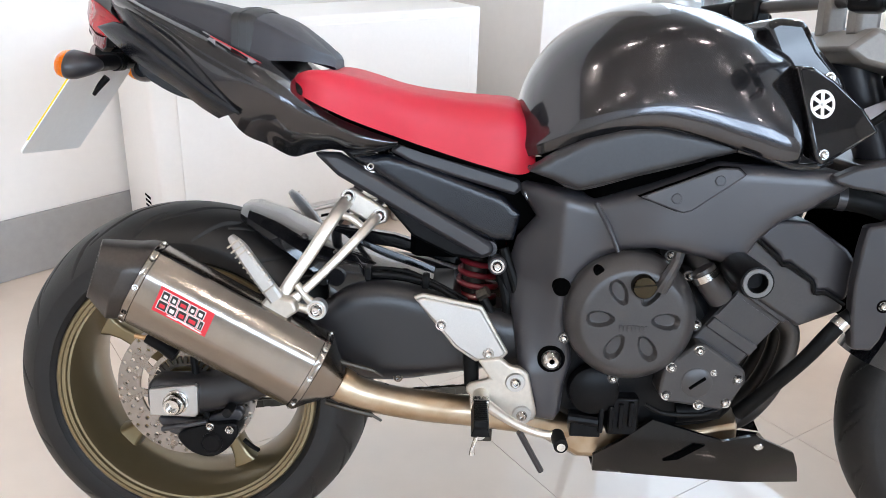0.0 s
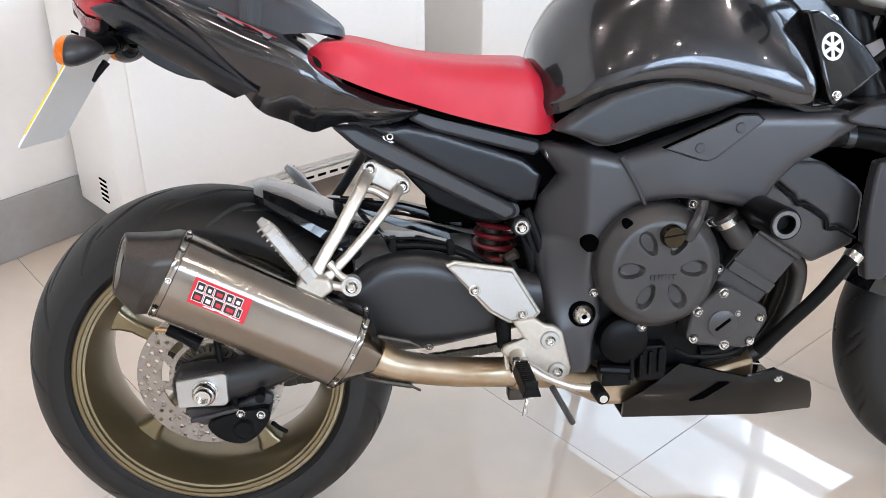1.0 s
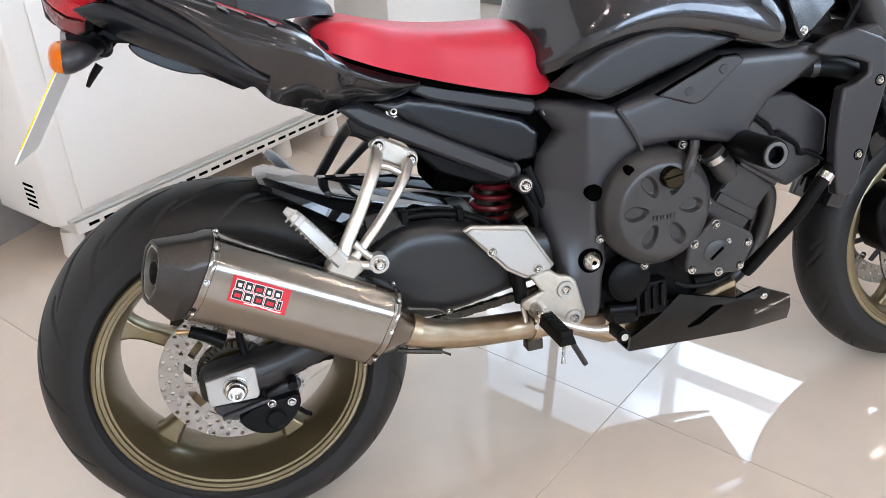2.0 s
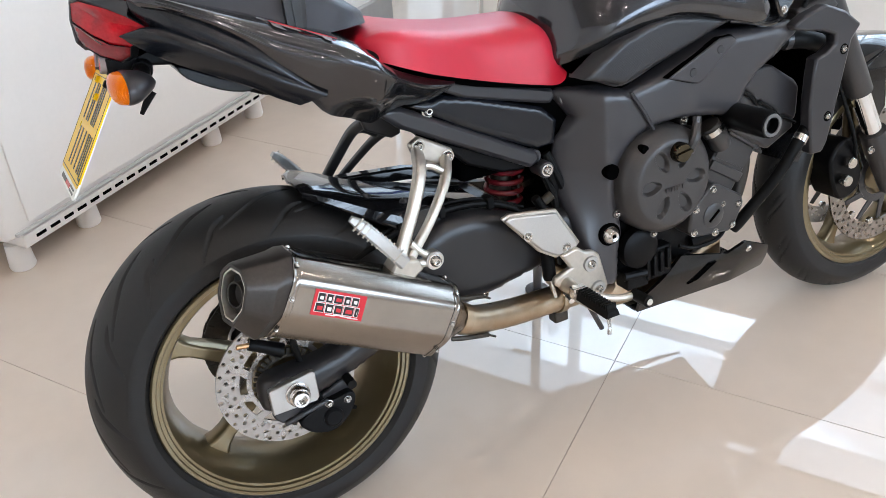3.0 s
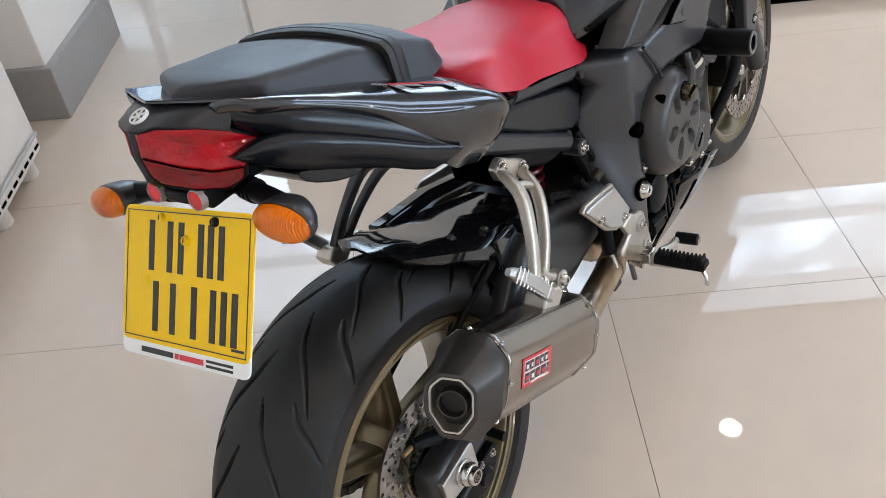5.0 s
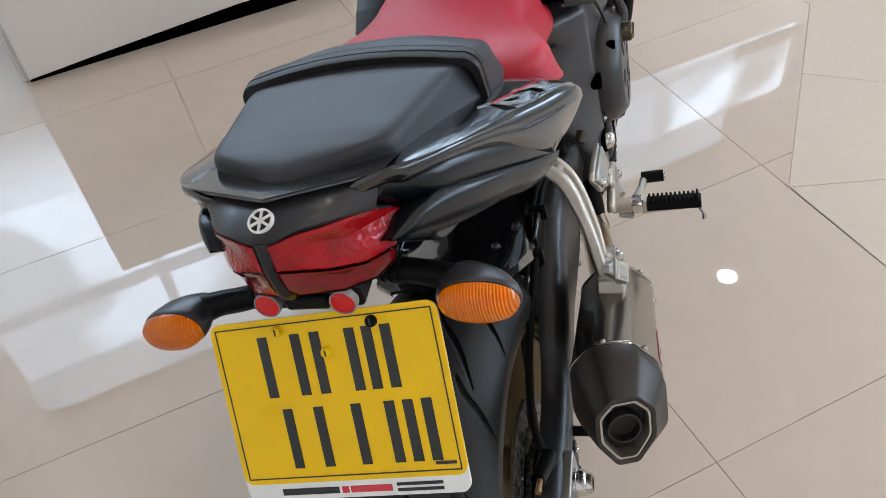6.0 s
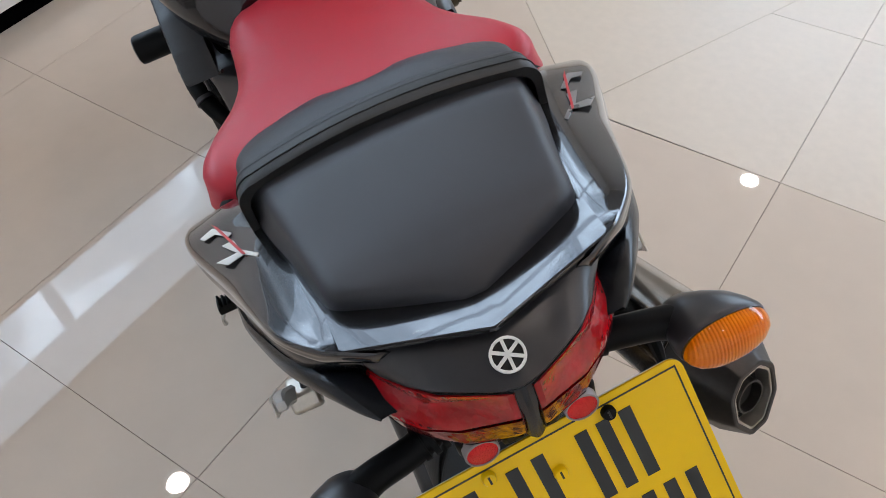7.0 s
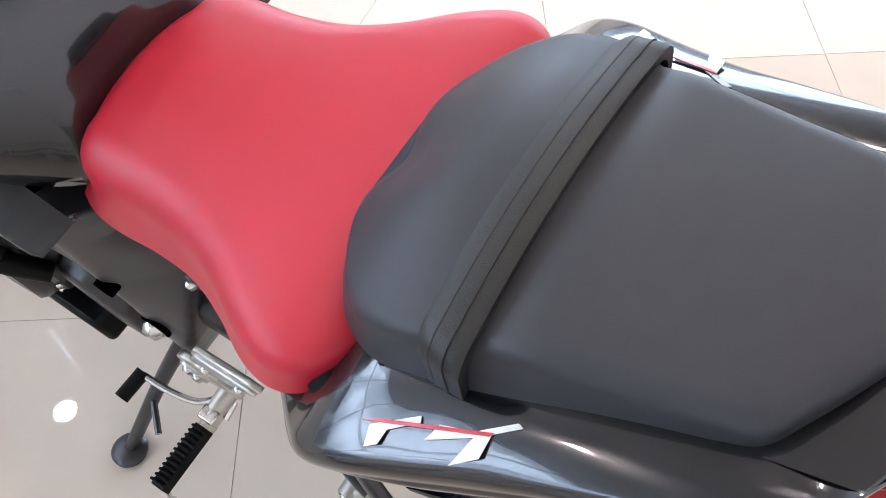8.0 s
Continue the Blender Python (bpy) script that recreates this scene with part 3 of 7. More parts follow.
def drilled_disc(r0, r1, y0, y1, sectors, rows, cx, cz, swept=0.35):
    """A brake disc ring with real drilled holes."""
    bm = bmesh.new()
    cache = {}

    def vert(r, a, y):
        key = (round(r, 6), round(a % (2 * math.pi), 6), y)
        if key not in cache:
            cache[key] = bm.verts.new((cx + r * math.cos(a), y, cz + r * math.sin(a)))
        return cache[key]

    da, dr = 2 * math.pi / sectors, (r1 - r0) / rows
    for i in range(sectors):
        for j in range(rows):
            ra, rb = r0 + dr * j, r0 + dr * (j + 1)
            a0, a1 = da * i, da * (i + 1)
            rm, am = (ra + rb) / 2, (a0 + a1) / 2
            rim = [(ra, a0), (ra, am), (ra, a1), (rm, a1), (rb, a1), (rb, am), (rb, a0), (rm, a0)]
            if (i + 2 * j) % 4 in (0, 1):
                rim = [(r, round(a, 9)) for r, a in rim]
            hole = (i + j * 1) % 2 == 0
            for y, flip in ((y0, False), (y1, True)):
                outer = [vert(r, a, y) for r, a in rim]
                if hole:
                    h = 0.0037
                    inner = []
                    for k, (r, a) in enumerate(rim):
                        ang = math.atan2(r - rm, (a - am) * rm)
                        key = ("h", i, j, k, y)
                        if key not in cache:
                            cache[key] = bm.verts.new((cx + (rm + h * math.sin(ang)) * math.cos(am + h * math.cos(ang) / rm), y,
                                                       cz + (rm + h * math.sin(ang)) * math.sin(am + h * math.cos(ang) / rm)))
                        inner.append(cache[key])
                    for k in range(8):
                        q = (outer[k], outer[(k + 1) % 8], inner[(k + 1) % 8], inner[k])
                        bm.faces.new(q if not flip else q[::-1])
                else:
                    bm.faces.new(outer if not flip else outer[::-1])
            if hole:
                for k in range(8):
                    a, b = cache[("h", i, j, k, y0)], cache[("h", i, j, (k + 1) % 8, y0)]
                    c, d = cache[("h", i, j, (k + 1) % 8, y1)], cache[("h", i, j, k, y1)]
                    bm.faces.new((a, b, c, d))
    for r in (r0, r1):
        for i in range(sectors):
            for a, b in ((da * i, da * (i + 0.5)), (da * (i + 0.5), da * (i + 1))):
                bm.faces.new((vert(r, a, y0), vert(r, b, y0), vert(r, b, y1), vert(r, a, y1)))
    return bm


def spoke(angle, cx, cz, r0, r1, w0, w1, t0, t1, yc=0.0):
    """One cast spoke, ribbed, flaring into the rim."""
    rings = []
    for k in range(9):
        f = k / 8
        r = r0 + (r1 - r0) * f
        flare = max(0, f - 0.72) / 0.28
        w = (w0 + (w1 - w0) * f) * (1 + 1.3 * flare ** 2)
        t = (t0 + (t1 - t0) * f) * (1 + 0.35 * flare ** 2)
        sec = [(-w, -t * 0.55), (-w * 0.75, -t), (w * 0.75, -t), (w, -t * 0.55), (w, t * 0.55), (w * 0.75, t), (-w * 0.75, t), (-w, t * 0.55)]
        c, s = math.cos(angle), math.sin(angle)
        rings.append([Vector((cx + r * c - p * s, yc + q, cz + r * s + p * c)) for p, q in sec])
    return skin(bmesh.new(), rings)


# rear wheel
rear_wheel = new("rear_wheel", None)
rear_wheel.parent = bike
rear_wheel["label"] = "bronze five-spoke rear wheel with a wide sport tyre"
tyre = new("tyre", tyre_mesh(0.098, 0.316, 0.262, 0.219, 0.078, 1700, 130, REAR_GROOVES, 0.006, 1))
tyre.parent, tyre.location = rear_wheel, (0, 0, R)
tyre["label"] = "worn black sport tyre with curved tread grooves"
rim_prof = [(0.2065, -0.0825), (0.2105, -0.0835), (0.2120, -0.0880), (0.2175, -0.0890), (0.2190, -0.0915), (0.2245, -0.0915), (0.2275, -0.0885), (0.227, -0.082), (0.219, -0.078), (0.214, -0.068), (0.205, -0.060), (0.196, -0.036),
            (0.196, 0.036), (0.205, 0.060), (0.214, 0.068), (0.219, 0.078), (0.227, 0.082), (0.2275, 0.0885), (0.2245, 0.0915), (0.2190, 0.0915), (0.2175, 0.0890), (0.2120, 0.0880), (0.2105, 0.0835), (0.2065, 0.0825),
            (0.200, 0.070), (0.190, 0.036), (0.187, 0.0), (0.190, -0.036), (0.200, -0.070)]
part("rim", lathe(rim_prof, (0, 0, R), 128, closed=True), WHEEL, rear_wheel)
for k in range(5):
    part("spoke", spoke(radians(152 + 72 * k), 0, R, 0.035, 0.194, 0.017, 0.0125, 0.030, 0.017), WHEEL, rear_wheel, bevel=0.003)
part("hub", lathe([(0.0, -0.07), (0.04, -0.07), (0.046, -0.06), (0.05, -0.03), (0.05, 0.03), (0.046, 0.06), (0.04, 0.07), (0.0, 0.07)], (0, 0, R), 40), WHEEL, rear_wheel)
part("brake_disc", drilled_disc(0.088, 0.1225, -0.082, -0.077, 60, 3, 0, R), DISC, rear_wheel, "drilled steel brake disc")
for r0, r1 in ((0.062, 0.070), (0.083, 0.0885)):
    part("disc_carrier", lathe([(r0, -0.0815), (r1, -0.0815), (r1, -0.0775), (r0, -0.0775)], (0, 0, R), 60, closed=True), DISC, rear_wheel)
for k in range(10):
    a = 2 * math.pi * k / 10 + 0.2
    c, t = math.cos(a), math.sin(a)
    q = [(0.068, -0.007), (0.085, -0.014), (0.085, 0.0), (0.068, 0.009)]
    part("carrier_arm", plate([(c * r - t * p, R + t * r + c * p) for r, p in q], -0.081, -0.078), DISC, rear_wheel)
bm = bmesh.new()
for k in range(36):
    a = 2 * math.pi * k / 36
    c, s = math.cos(a), math.sin(a)
    q = [(0.047, -0.0028), (0.060, -0.0028), (0.060, 0.0028), (0.047, 0.0028)]
    plate([(c * r - s * p, R + s * r + c * p) for r, p in q], -0.0885, -0.084, bm)
lathe([(0.044, -0.0890), (0.049, -0.0890), (0.049, -0.083), (0.044, -0.083)], (0, 0, R), 48, closed=True, bm=bm)
part("sensor_ring", bm, CHAIN, rear_wheel, "toothed sensor ring")
part("valve", tube([(0.115, -0.05, 0.185), (0.106, -0.062, 0.198), (0.095, -0.068, 0.212)], 0.0042, 10), SOFT, rear_wheel)

# chain, sprocket
bm = bmesh.new()
for k in range(42):
    a = 2 * math.pi * k / 42
    c, s = math.cos(a), math.sin(a)
    q = [(0.098, -0.0042), (0.107, -0.0016), (0.107, 0.0016), (0.098, 0.0042)]
    plate([(c * r - s * p, R + s * r + c * p) for r, p in q], 0.083, 0.089, bm)
lathe([(0.066, 0.083), (0.099, 0.083), (0.099, 0.089), (0.066, 0.089)], (0, 0, R), 60, closed=True, bm=bm)
part("sprocket", bm, CHAIN, rear_wheel, "steel rear sprocket")
bm = bmesh.new()
links = []
n_arc = 26
for k in range(n_arc):
    a = math.pi / 2 - 0.08 + (math.pi + 0.16) * k / (n_arc - 1)
    links.append((0.104 * math.cos(a), R + 0.104 * math.sin(a)))
top = [(0.62 * f, R + 0.104 + (0.055) * f) for f in [i / 40 for i in range(40, 0, -1)]]
low = [(0.62 * f, R - 0.104 + (0.075) * f) for f in [i / 40 for i in range(1, 41)]]
line = top + links + low
for (xa, za), (xb, zb) in zip(line, line[1:]):
    d = Vector((xb - xa, zb - za))
    if d.length < 1e-5:
        continue
    d.normalize()
    nrm = Vector((-d.y, d.x)) * 0.0072
    e = d * 0.0015
    q = [(xa - e.x + nrm.x, za - e.y + nrm.y), (xb + e.x + nrm.x, zb + e.y + nrm.y), (xb + e.x - nrm.x, zb + e.y - nrm.y), (xa - e.x - nrm.x, za - e.y - nrm.y)]
    k = (line.index((xa, za)) % 2) * 0.0025
    plate(q, 0.0775 + k, 0.080 + k, bm)
    plate(q, 0.092 - k, 0.0945 - k, bm)
part("chain", bm, CHAIN, bike, "oily steel drive chain").update_tag()

# swingarm
swingarm = new("swingarm", None)
swingarm.parent = bike
swingarm["label"] = "black cast aluminium swingarm"
ARM = [(-0.058, 0.303), (-0.050, 0.337), (-0.02, 0.346), (0.06, 0.352), (0.13, 0.378), (0.195, 0.440), (0.255, 0.497), (0.305, 0.524), (0.38, 0.523), (0.46, 0.500), (0.55, 0.482),
       (0.63, 0.470), (0.66, 0.43), (0.63, 0.395), (0.55, 0.392), (0.47, 0.378), (0.36, 0.358), (0.267, 0.358), (0.18, 0.330), (0.10, 0.300), (0.03, 0.280), (-0.045, 0.279)]
arm = soft_outline(ARM, 3)
part("arm", pillow(arm, -0.092, -0.134, 0.020, 0.036, 0.009), SWING, swingarm, sharp=60)
part("arm", mirrored(pillow(arm, -0.096, -0.134, 0.020, 0.036, 0.009)), SWING, swingarm, sharp=60)
part("cross_beam", box((0.33, -0.095, 0.375), (0.47, 0.097, 0.505)), SWING, swingarm, bevel=0.015)
part("adjuster_block", plate([(-0.046, 0.284), (-0.046, 0.330), (0.030, 0.342), (0.036, 0.338), (0.036, 0.290), (0.030, 0.284)], -0.140, -0.127), ALLOY, swingarm, "bright alloy axle adjuster block", 0.002)
part("axle_nut", lathe([(0.0, -0.157), (0.0095, -0.157), (0.0095, -0.166), (0.013, -0.166), (0.0145, -0.163), (0.0145, -0.158), (0.0165, -0.157), (0.019, -0.153), (0.019, -0.145), (0.021, -0.144), (0.021, -0.140), (0.0, -0.140)], (0.0, 0, R), 6 * 3), STEEL, swingarm, "bright steel axle nut")
part("adjuster_bolt", tube([(0.036, -0.118, 0.318), (0.062, -0.118, 0.326)], 0.005, 8), STEEL, swingarm)
part("adjuster_nut", lathe([(0.0, 0.0), (0.009, 0.0), (0.009, 0.008), (0.0, 0.008)], (0.046, -0.118, 0.321), 6, "x"), STEEL, swingarm)
part("spool", tube([(0.09, -0.128, 0.302), (0.09, -0.158, 0.302)], 0.008, 14), SOFT, swingarm, "black bobbin")
for x, z in ((0.37, 0.368),):
    bolt(swingarm, x, -0.128, z, 0.006)
part("brake_hose", tube([(0.05, -0.11, 0.235), (0.02, -0.10, 0.40), (0.10, -0.095, 0.47), (0.22, -0.10, 0.520), (0.31, -0.099, 0.536), (0.39, -0.10, 0.531), (0.45, -0.108, 0.510), (0.50, -0.115, 0.465)], 0.0060, 10), SOFT, swingarm, "black rubber brake hose")
part("sensor_cable", tube([(0.03, -0.10, 0.40), (0.12, -0.088, 0.49), (0.24, -0.092, 0.532), (0.33, -0.092, 0.545), (0.40, -0.096, 0.536), (0.48, -0.10, 0.500)], 0.0032, 8), SOFT, swingarm)
for x, z in ((0.24, 0.528), (0.315, 0.540), (0.41, 0.530)):
    part("hose_clip", box((x - 0.006, -0.112, z - 0.012), (x + 0.006, -0.086, z + 0.010)), SOFT, swingarm, bevel=0.002)

# rear caliper
caliper = new("rear_caliper", None)
caliper.parent = bike
caliper["label"] = "black rear brake caliper below the axle"
part("carrier", plate(soft_outline([(-0.04, 0.270), (0.03, 0.268), (0.09, 0.292), (0.105, 0.275), (0.06, 0.245), (0.0, 0.235), (-0.03, 0.245)], 3), -0.112, -0.096), SATIN, caliper, bevel=0.004)
part("body", plate(soft_outline([(-0.004, 0.246), (0.03, 0.262), (0.070, 0.268), (0.096, 0.270), (0.099, 0.250), (0.082, 0.224), (0.056, 0.207), (0.028, 0.210), (0.006, 0.224)], 3), -0.128, -0.060), PLASTIC, caliper, bevel=0.010, segments=3)
part("piston_boss", lathe([(0.0, -0.134), (0.014, -0.134), (0.018, -0.130), (0.018, -0.12)], (0.055, 0, 0.234), 24), PLASTIC, caliper)
for x, z in ((0.052, 0.262), (0.085, 0.258)):
    bolt(caliper, x, -0.128, z, 0.0055)
part("bracket_arm", plate([(-0.03, 0.262), (0.05, 0.278), (0.05, 0.270), (-0.03, 0.252)], -0.137, -0.128), SATIN, caliper, bevel=0.003)
part("bleed_nipple", tube([(-0.075, -0.115, 0.415), (-0.055, -0.115, 0.412)], 0.0042, 10), BRASS, caliper, "brass union")
part("sensor", tube([(-0.055, -0.112, 0.412), (-0.03, -0.115, 0.40), (-0.005, -0.117, 0.385)], [0.010, 0.011, 0.013], 12), PLASTIC, caliper)

# hugger over the rear tyre
hugger = new("hugger", None)
hugger.parent = bike
hugger["label"] = "gloss black rear hugger mudguard"
rings = []
for x, z, w, drop in ((0.085, 0.624, 0.060, 0.008), (0.10, 0.624, 0.086, 0.014), (0.15, 0.607, 0.099, 0.020), (0.20, 0.582, 0.104, 0.028), (0.26, 0.560, 0.104, 0.050), (0.30, 0.548, 0.100, 0.070), (0.36, 0.530, 0.098, 0.080), (0.42, 0.512, 0.09, 0.05)):
    up = [(-w, z - drop), (-w * 0.97, z - drop * 0.4), (-w * 0.8, z), (-w * 0.45, z + 0.006), (0, z + 0.004), (w * 0.45, z + 0.006), (w * 0.8, z), (w * 0.97, z - drop * 0.4), (w, z - drop)]
    dn = [(y * 0.97, zz - 0.005) for y, zz in up[::-1]]
    rings.append([Vector((x + abs(y) * 0.12 * (1 if x < 0.11 else 0), y, zz)) for y, zz in up + dn])
part("guard", skin(bmesh.new(), rings), BLACK_GLOSS, hugger)
part("chain_guard", plate([(0.20, 0.58), (0.34, 0.565), (0.50, 0.52), (0.50, 0.50), (0.34, 0.54), (0.20, 0.555)], 0.085, 0.112), BLACK_GLOSS, hugger, bevel=0.004)
part("side_skirt", plate([(0.245, 0.555), (0.30, 0.555), (0.33, 0.50), (0.36, 0.455), (0.30, 0.45), (0.25, 0.48)], -0.106, -0.096), BLACK_GLOSS, hugger, bevel=0.004)
for x, y in ((0.20, -0.06), (0.26, -0.078)):
    bolt(hugger, x, y, 0.566 if x > 0.22 else 0.586, 0.006, mat=ENGINE, way=(0, -0.1, 1))

# ---- silencer and pipes ----
silencer = new("silencer", None)
silencer.parent = bike
silencer["label"] = "six-sided brushed titanium silencer with a dark end cap"
HEX = [(-0.0191, 0.065), (-0.0258, 0.0625), (-0.0454, 0.044), (-0.0501, 0.037), (-0.0520, 0.029), (-0.0520, -0.010), (-0.0506, -0.019), (-0.0468, -0.026), (-0.0220, -0.061), (-0.0153, -0.065),
       (0.0153, -0.065), (0.0220, -0.061), (0.0468, -0.026), (0.0506, -0.019), (0.0520, -0.010), (0.0520, 0.029), (0.0501, 0.037), (0.0454, 0.044), (0.0258, 0.0625), (0.0191, 0.065)]
AX0, AX1 = Vector((-0.0135, -0.2265, 0.5415)), Vector((0.2370, -0.2030, 0.4030))
AXD = (AX1 - AX0).normalized()
AXU = Vector((0, 1, 0)).cross(AXD).normalized() * -1
AXU = AXU if AXU.z > 0 else -AXU
AXL = AXU.cross(AXD).normalized()
AXL = AXL if AXL.y > 0 else -AXL


def hexring(c, k, kw=None, up=None):
    u = AXU if up is None else up
    return [c + AXL * y * (kw or k) + u * z * k for y, z in HEX]


part("can", skin(bmesh.new(), [hexring(AX0 + AXD * 0.004, 1.0), hexring(AX1 - AXD * 0.004, 1.0)]), TITAN, silencer, bevel=0.002)
for c in (AX0, AX1):
    part("band", skin(bmesh.new(), [hexring(c - AXD * 0.005, 1.006), hexring(c - AXD * 0.0045, 1.016), hexring(c - AXD * 0.001, 1.016), hexring(c, 1.008), hexring(c + AXD * 0.001, 1.016), hexring(c + AXD * 0.0045, 1.016), hexring(c + AXD * 0.005, 1.006)]), TITAN, silencer, "ridged titanium clamp band")
    for y, z in ((-0.0530, 0.010), (-0.037, -0.045), (-0.036, 0.056), (-0.010, -0.066), (0.010, 0.066)):
        p = c + AXL * y * 1.02 + AXU * z * 1.02
        bolt(silencer, p.x, p.y, p.z, 0.0032, "rivet", way=(p - c).normalized())
OUT = Vector((-0.0800, -0.2425, 0.5640))
INTO = Vector((0.88, 0.34, -0.30)).normalized()      # from the outlet into the can
UPR = (Vector((0.25, -0.06, 0.966)) - INTO * INTO.dot(Vector((0.25, -0.06, 0.966)))).normalized()
LAT = UPR.cross(INTO)
LAT = LAT if LAT.y > 0 else -LAT


def end_ring(depth, k, kw):
    """A six-sided ring round the outlet, so deep behind its lip."""
    return [OUT + INTO * depth + LAT * y * kw + UPR * z * k for y, z in HEX]


MIDC = AX0 * 0.62 + OUT * 0.38 + Vector((0.0, -0.002, -0.004))
cap = skin(bmesh.new(), [hexring(AX0 - AXD * 0.006, 1.0), hexring(AX0 * 0.80 + OUT * 0.20, 1.0, 1.0, (AXU * 0.8 + UPR * 0.2).normalized()), hexring(MIDC, 0.97, 0.97, (AXU * 0.62 + UPR * 0.38).normalized()),
                         end_ring(0.005, 0.70, 0.68), end_ring(0.0, 0.675, 0.65), end_ring(0.0, 0.590, 0.555), end_ring(0.010, 0.585, 0.55)], cap=False)
part("end_cap", cap, TITAN_DARK, silencer, "dark grey tapered end cap", bevel=0.0012)
part("outlet_trim", skin(bmesh.new(), [end_ring(0.010, 0.585, 0.55), end_ring(0.002, 0.580, 0.545), end_ring(0.002, 0.540, 0.50), end_ring(0.024, 0.53, 0.49)], cap=False), ALLOY_CAST, silencer, "bare metal outlet trim")
part("outlet_floor", skin(bmesh.new(), [end_ring(0.020, 0.57, 0.53), end_ring(0.024, 0.57, 0.53)]), OUTLET_BLACK, silencer, "matt black outlet floor")
AIM = Matrix.Translation(OUT) @ Vector((1, 0, 0)).rotation_difference(INTO).to_matrix().to_4x4()
part("outlet_pipe", turned(lathe([(0.0165, 0.026), (0.0170, 0.006), (0.0190, 0.006), (0.0195, 0.007), (0.0195, 0.026)], (0, 0, 0), 28, "x"), AIM), TITAN_DARK, silencer)
part("outlet_bore", turned(lathe([(0.0, 0.0), (0.0172, 0.0)], (0.018, 0, 0), 24, "x"), AIM), OUTLET_BLACK, silencer)
cone = []
PIPE0 = Vector((0.281, -0.196, 0.380))
for f in (0.0, 0.35, 0.7, 1.0):
    c = (AX1 + AXD * 0.006).lerp(PIPE0, f)
    ring = hexring(c, 1.0)
    rad = 0.0265
    round_ring = [c + (AXL * y + AXU * z).normalized() * rad for y, z in HEX]
    k = f ** 0.8
    cone.append([a.lerp(b, k) for a, b in zip(ring, round_ring)])
part("inlet_cone", skin(bmesh.new(), cone), TITAN, silencer, "spun titanium inlet cone")
pipe = new("link_pipe", None)
pipe.parent = bike
pipe["label"] = "heat-tinted steel exhaust link pipe"
part("pipe", tube([(0.274, -0.196, 0.384), (0.310, -0.188, 0.364), (0.36, -0.172, 0.346), (0.42, -0.158, 0.332), (0.50, -0.142, 0.320), (0.57, -0.12, 0.304), (0.64, -0.09, 0.285), (0.74, -0.05, 0.262)],
                  [0.0262, 0.0255, 0.025, 0.025, 0.025, 0.025, 0.026, 0.027], 24, 8), PIPE, pipe)
for p, d in (((0.288, -0.194, 0.377), (0.82, 0.1, -0.5)), ((0.515, -0.139, 0.316), (0.95, 0.2, -0.2))):
    v = Vector(d).normalized()
    part("clamp", tube([Vector(p) - v * 0.008, Vector(p) + v * 0.008], 0.0280 if p[0] < 0.4 else 0.0275, 24), PIPE, pipe, "steel pipe clamp")
for y0, z0 in ((-0.200, 0.418), (-0.206, 0.345)):
    part("spring", tube([(0.262, y0 + 0.003, z0 + 0.005), (0.285, y0, z0), (0.335, y0 + 0.01, z0 - 0.016)], 0.0045, 8), CHAIN, pipe, "oily retaining spring")
    part("spring_hook", tube([(0.335, y0 + 0.01, z0 - 0.016), (0.35, y0 + 0.012, z0 - 0.026)], 0.0022, 6), CHAIN, pipe)
part("lower_clamp", box((0.50, -0.150, 0.270), (0.53, -0.125, 0.292)), CHAIN, pipe, bevel=0.003)
# collector box under the engine and the four header pipes
part("collector", skin(bmesh.new(), [[Vector((x, y * w, z + s * h)) for y, s in ((-1, -0.6), (-0.7, -1), (0.7, -1), (1, -0.6), (1, 0.6), (0.7, 1), (-0.7, 1), (-1, 0.6))] for x, w, z, h in ((0.60, 0.06, 0.275, 0.03), (0.68, 0.11, 0.262, 0.045), (0.86, 0.12, 0.262, 0.045), (0.95, 0.10, 0.275, 0.04))]), PIPE, pipe, bevel=0.006)
for y in (-0.075, -0.025, 0.025, 0.075):
    part("header_pipe", tube([(0.985, y, 0.50), (1.025, y, 0.46), (1.015, y * 0.95, 0.38), (0.975, y * 0.9, 0.31), (0.92, y * 0.8, 0.275)], 0.0165, 14), TITAN_DARK, pipe, "dull dark steel header pipe")

# sticker on the can
bm = bmesh.new()
def on_can(a, h, off=0.0008):
    return AX0 + AXD * a + AXU * h - AXL * (0.0521 + off)
def can_quad(a0, a1, h0, h1, off, sl=0.0, bm=None):
    bm = bm or bmesh.new()
    pts = [on_can(a0, h0, off), on_can(a1, h0, off), on_can(a1 + sl, h1, off), on_can(a0 + sl, h1, off)]
    lo = [bm.verts.new(p) for p in pts]
    hi = [bm.verts.new(p + AXL * 0.0006) for p in pts]
    bm.faces.new(lo), bm.faces.new(hi[::-1])
    for i in range(4):
        j = (i + 1) % 4
        bm.faces.new((lo[j], lo[i], hi[i], hi[j]))
    return bm
sticker = part("sticker", can_quad(0.035, 0.121, -0.0085, 0.0315, 0.0008, -0.003), RED_INK, silencer, "red foil sticker with black strokes edged in white")
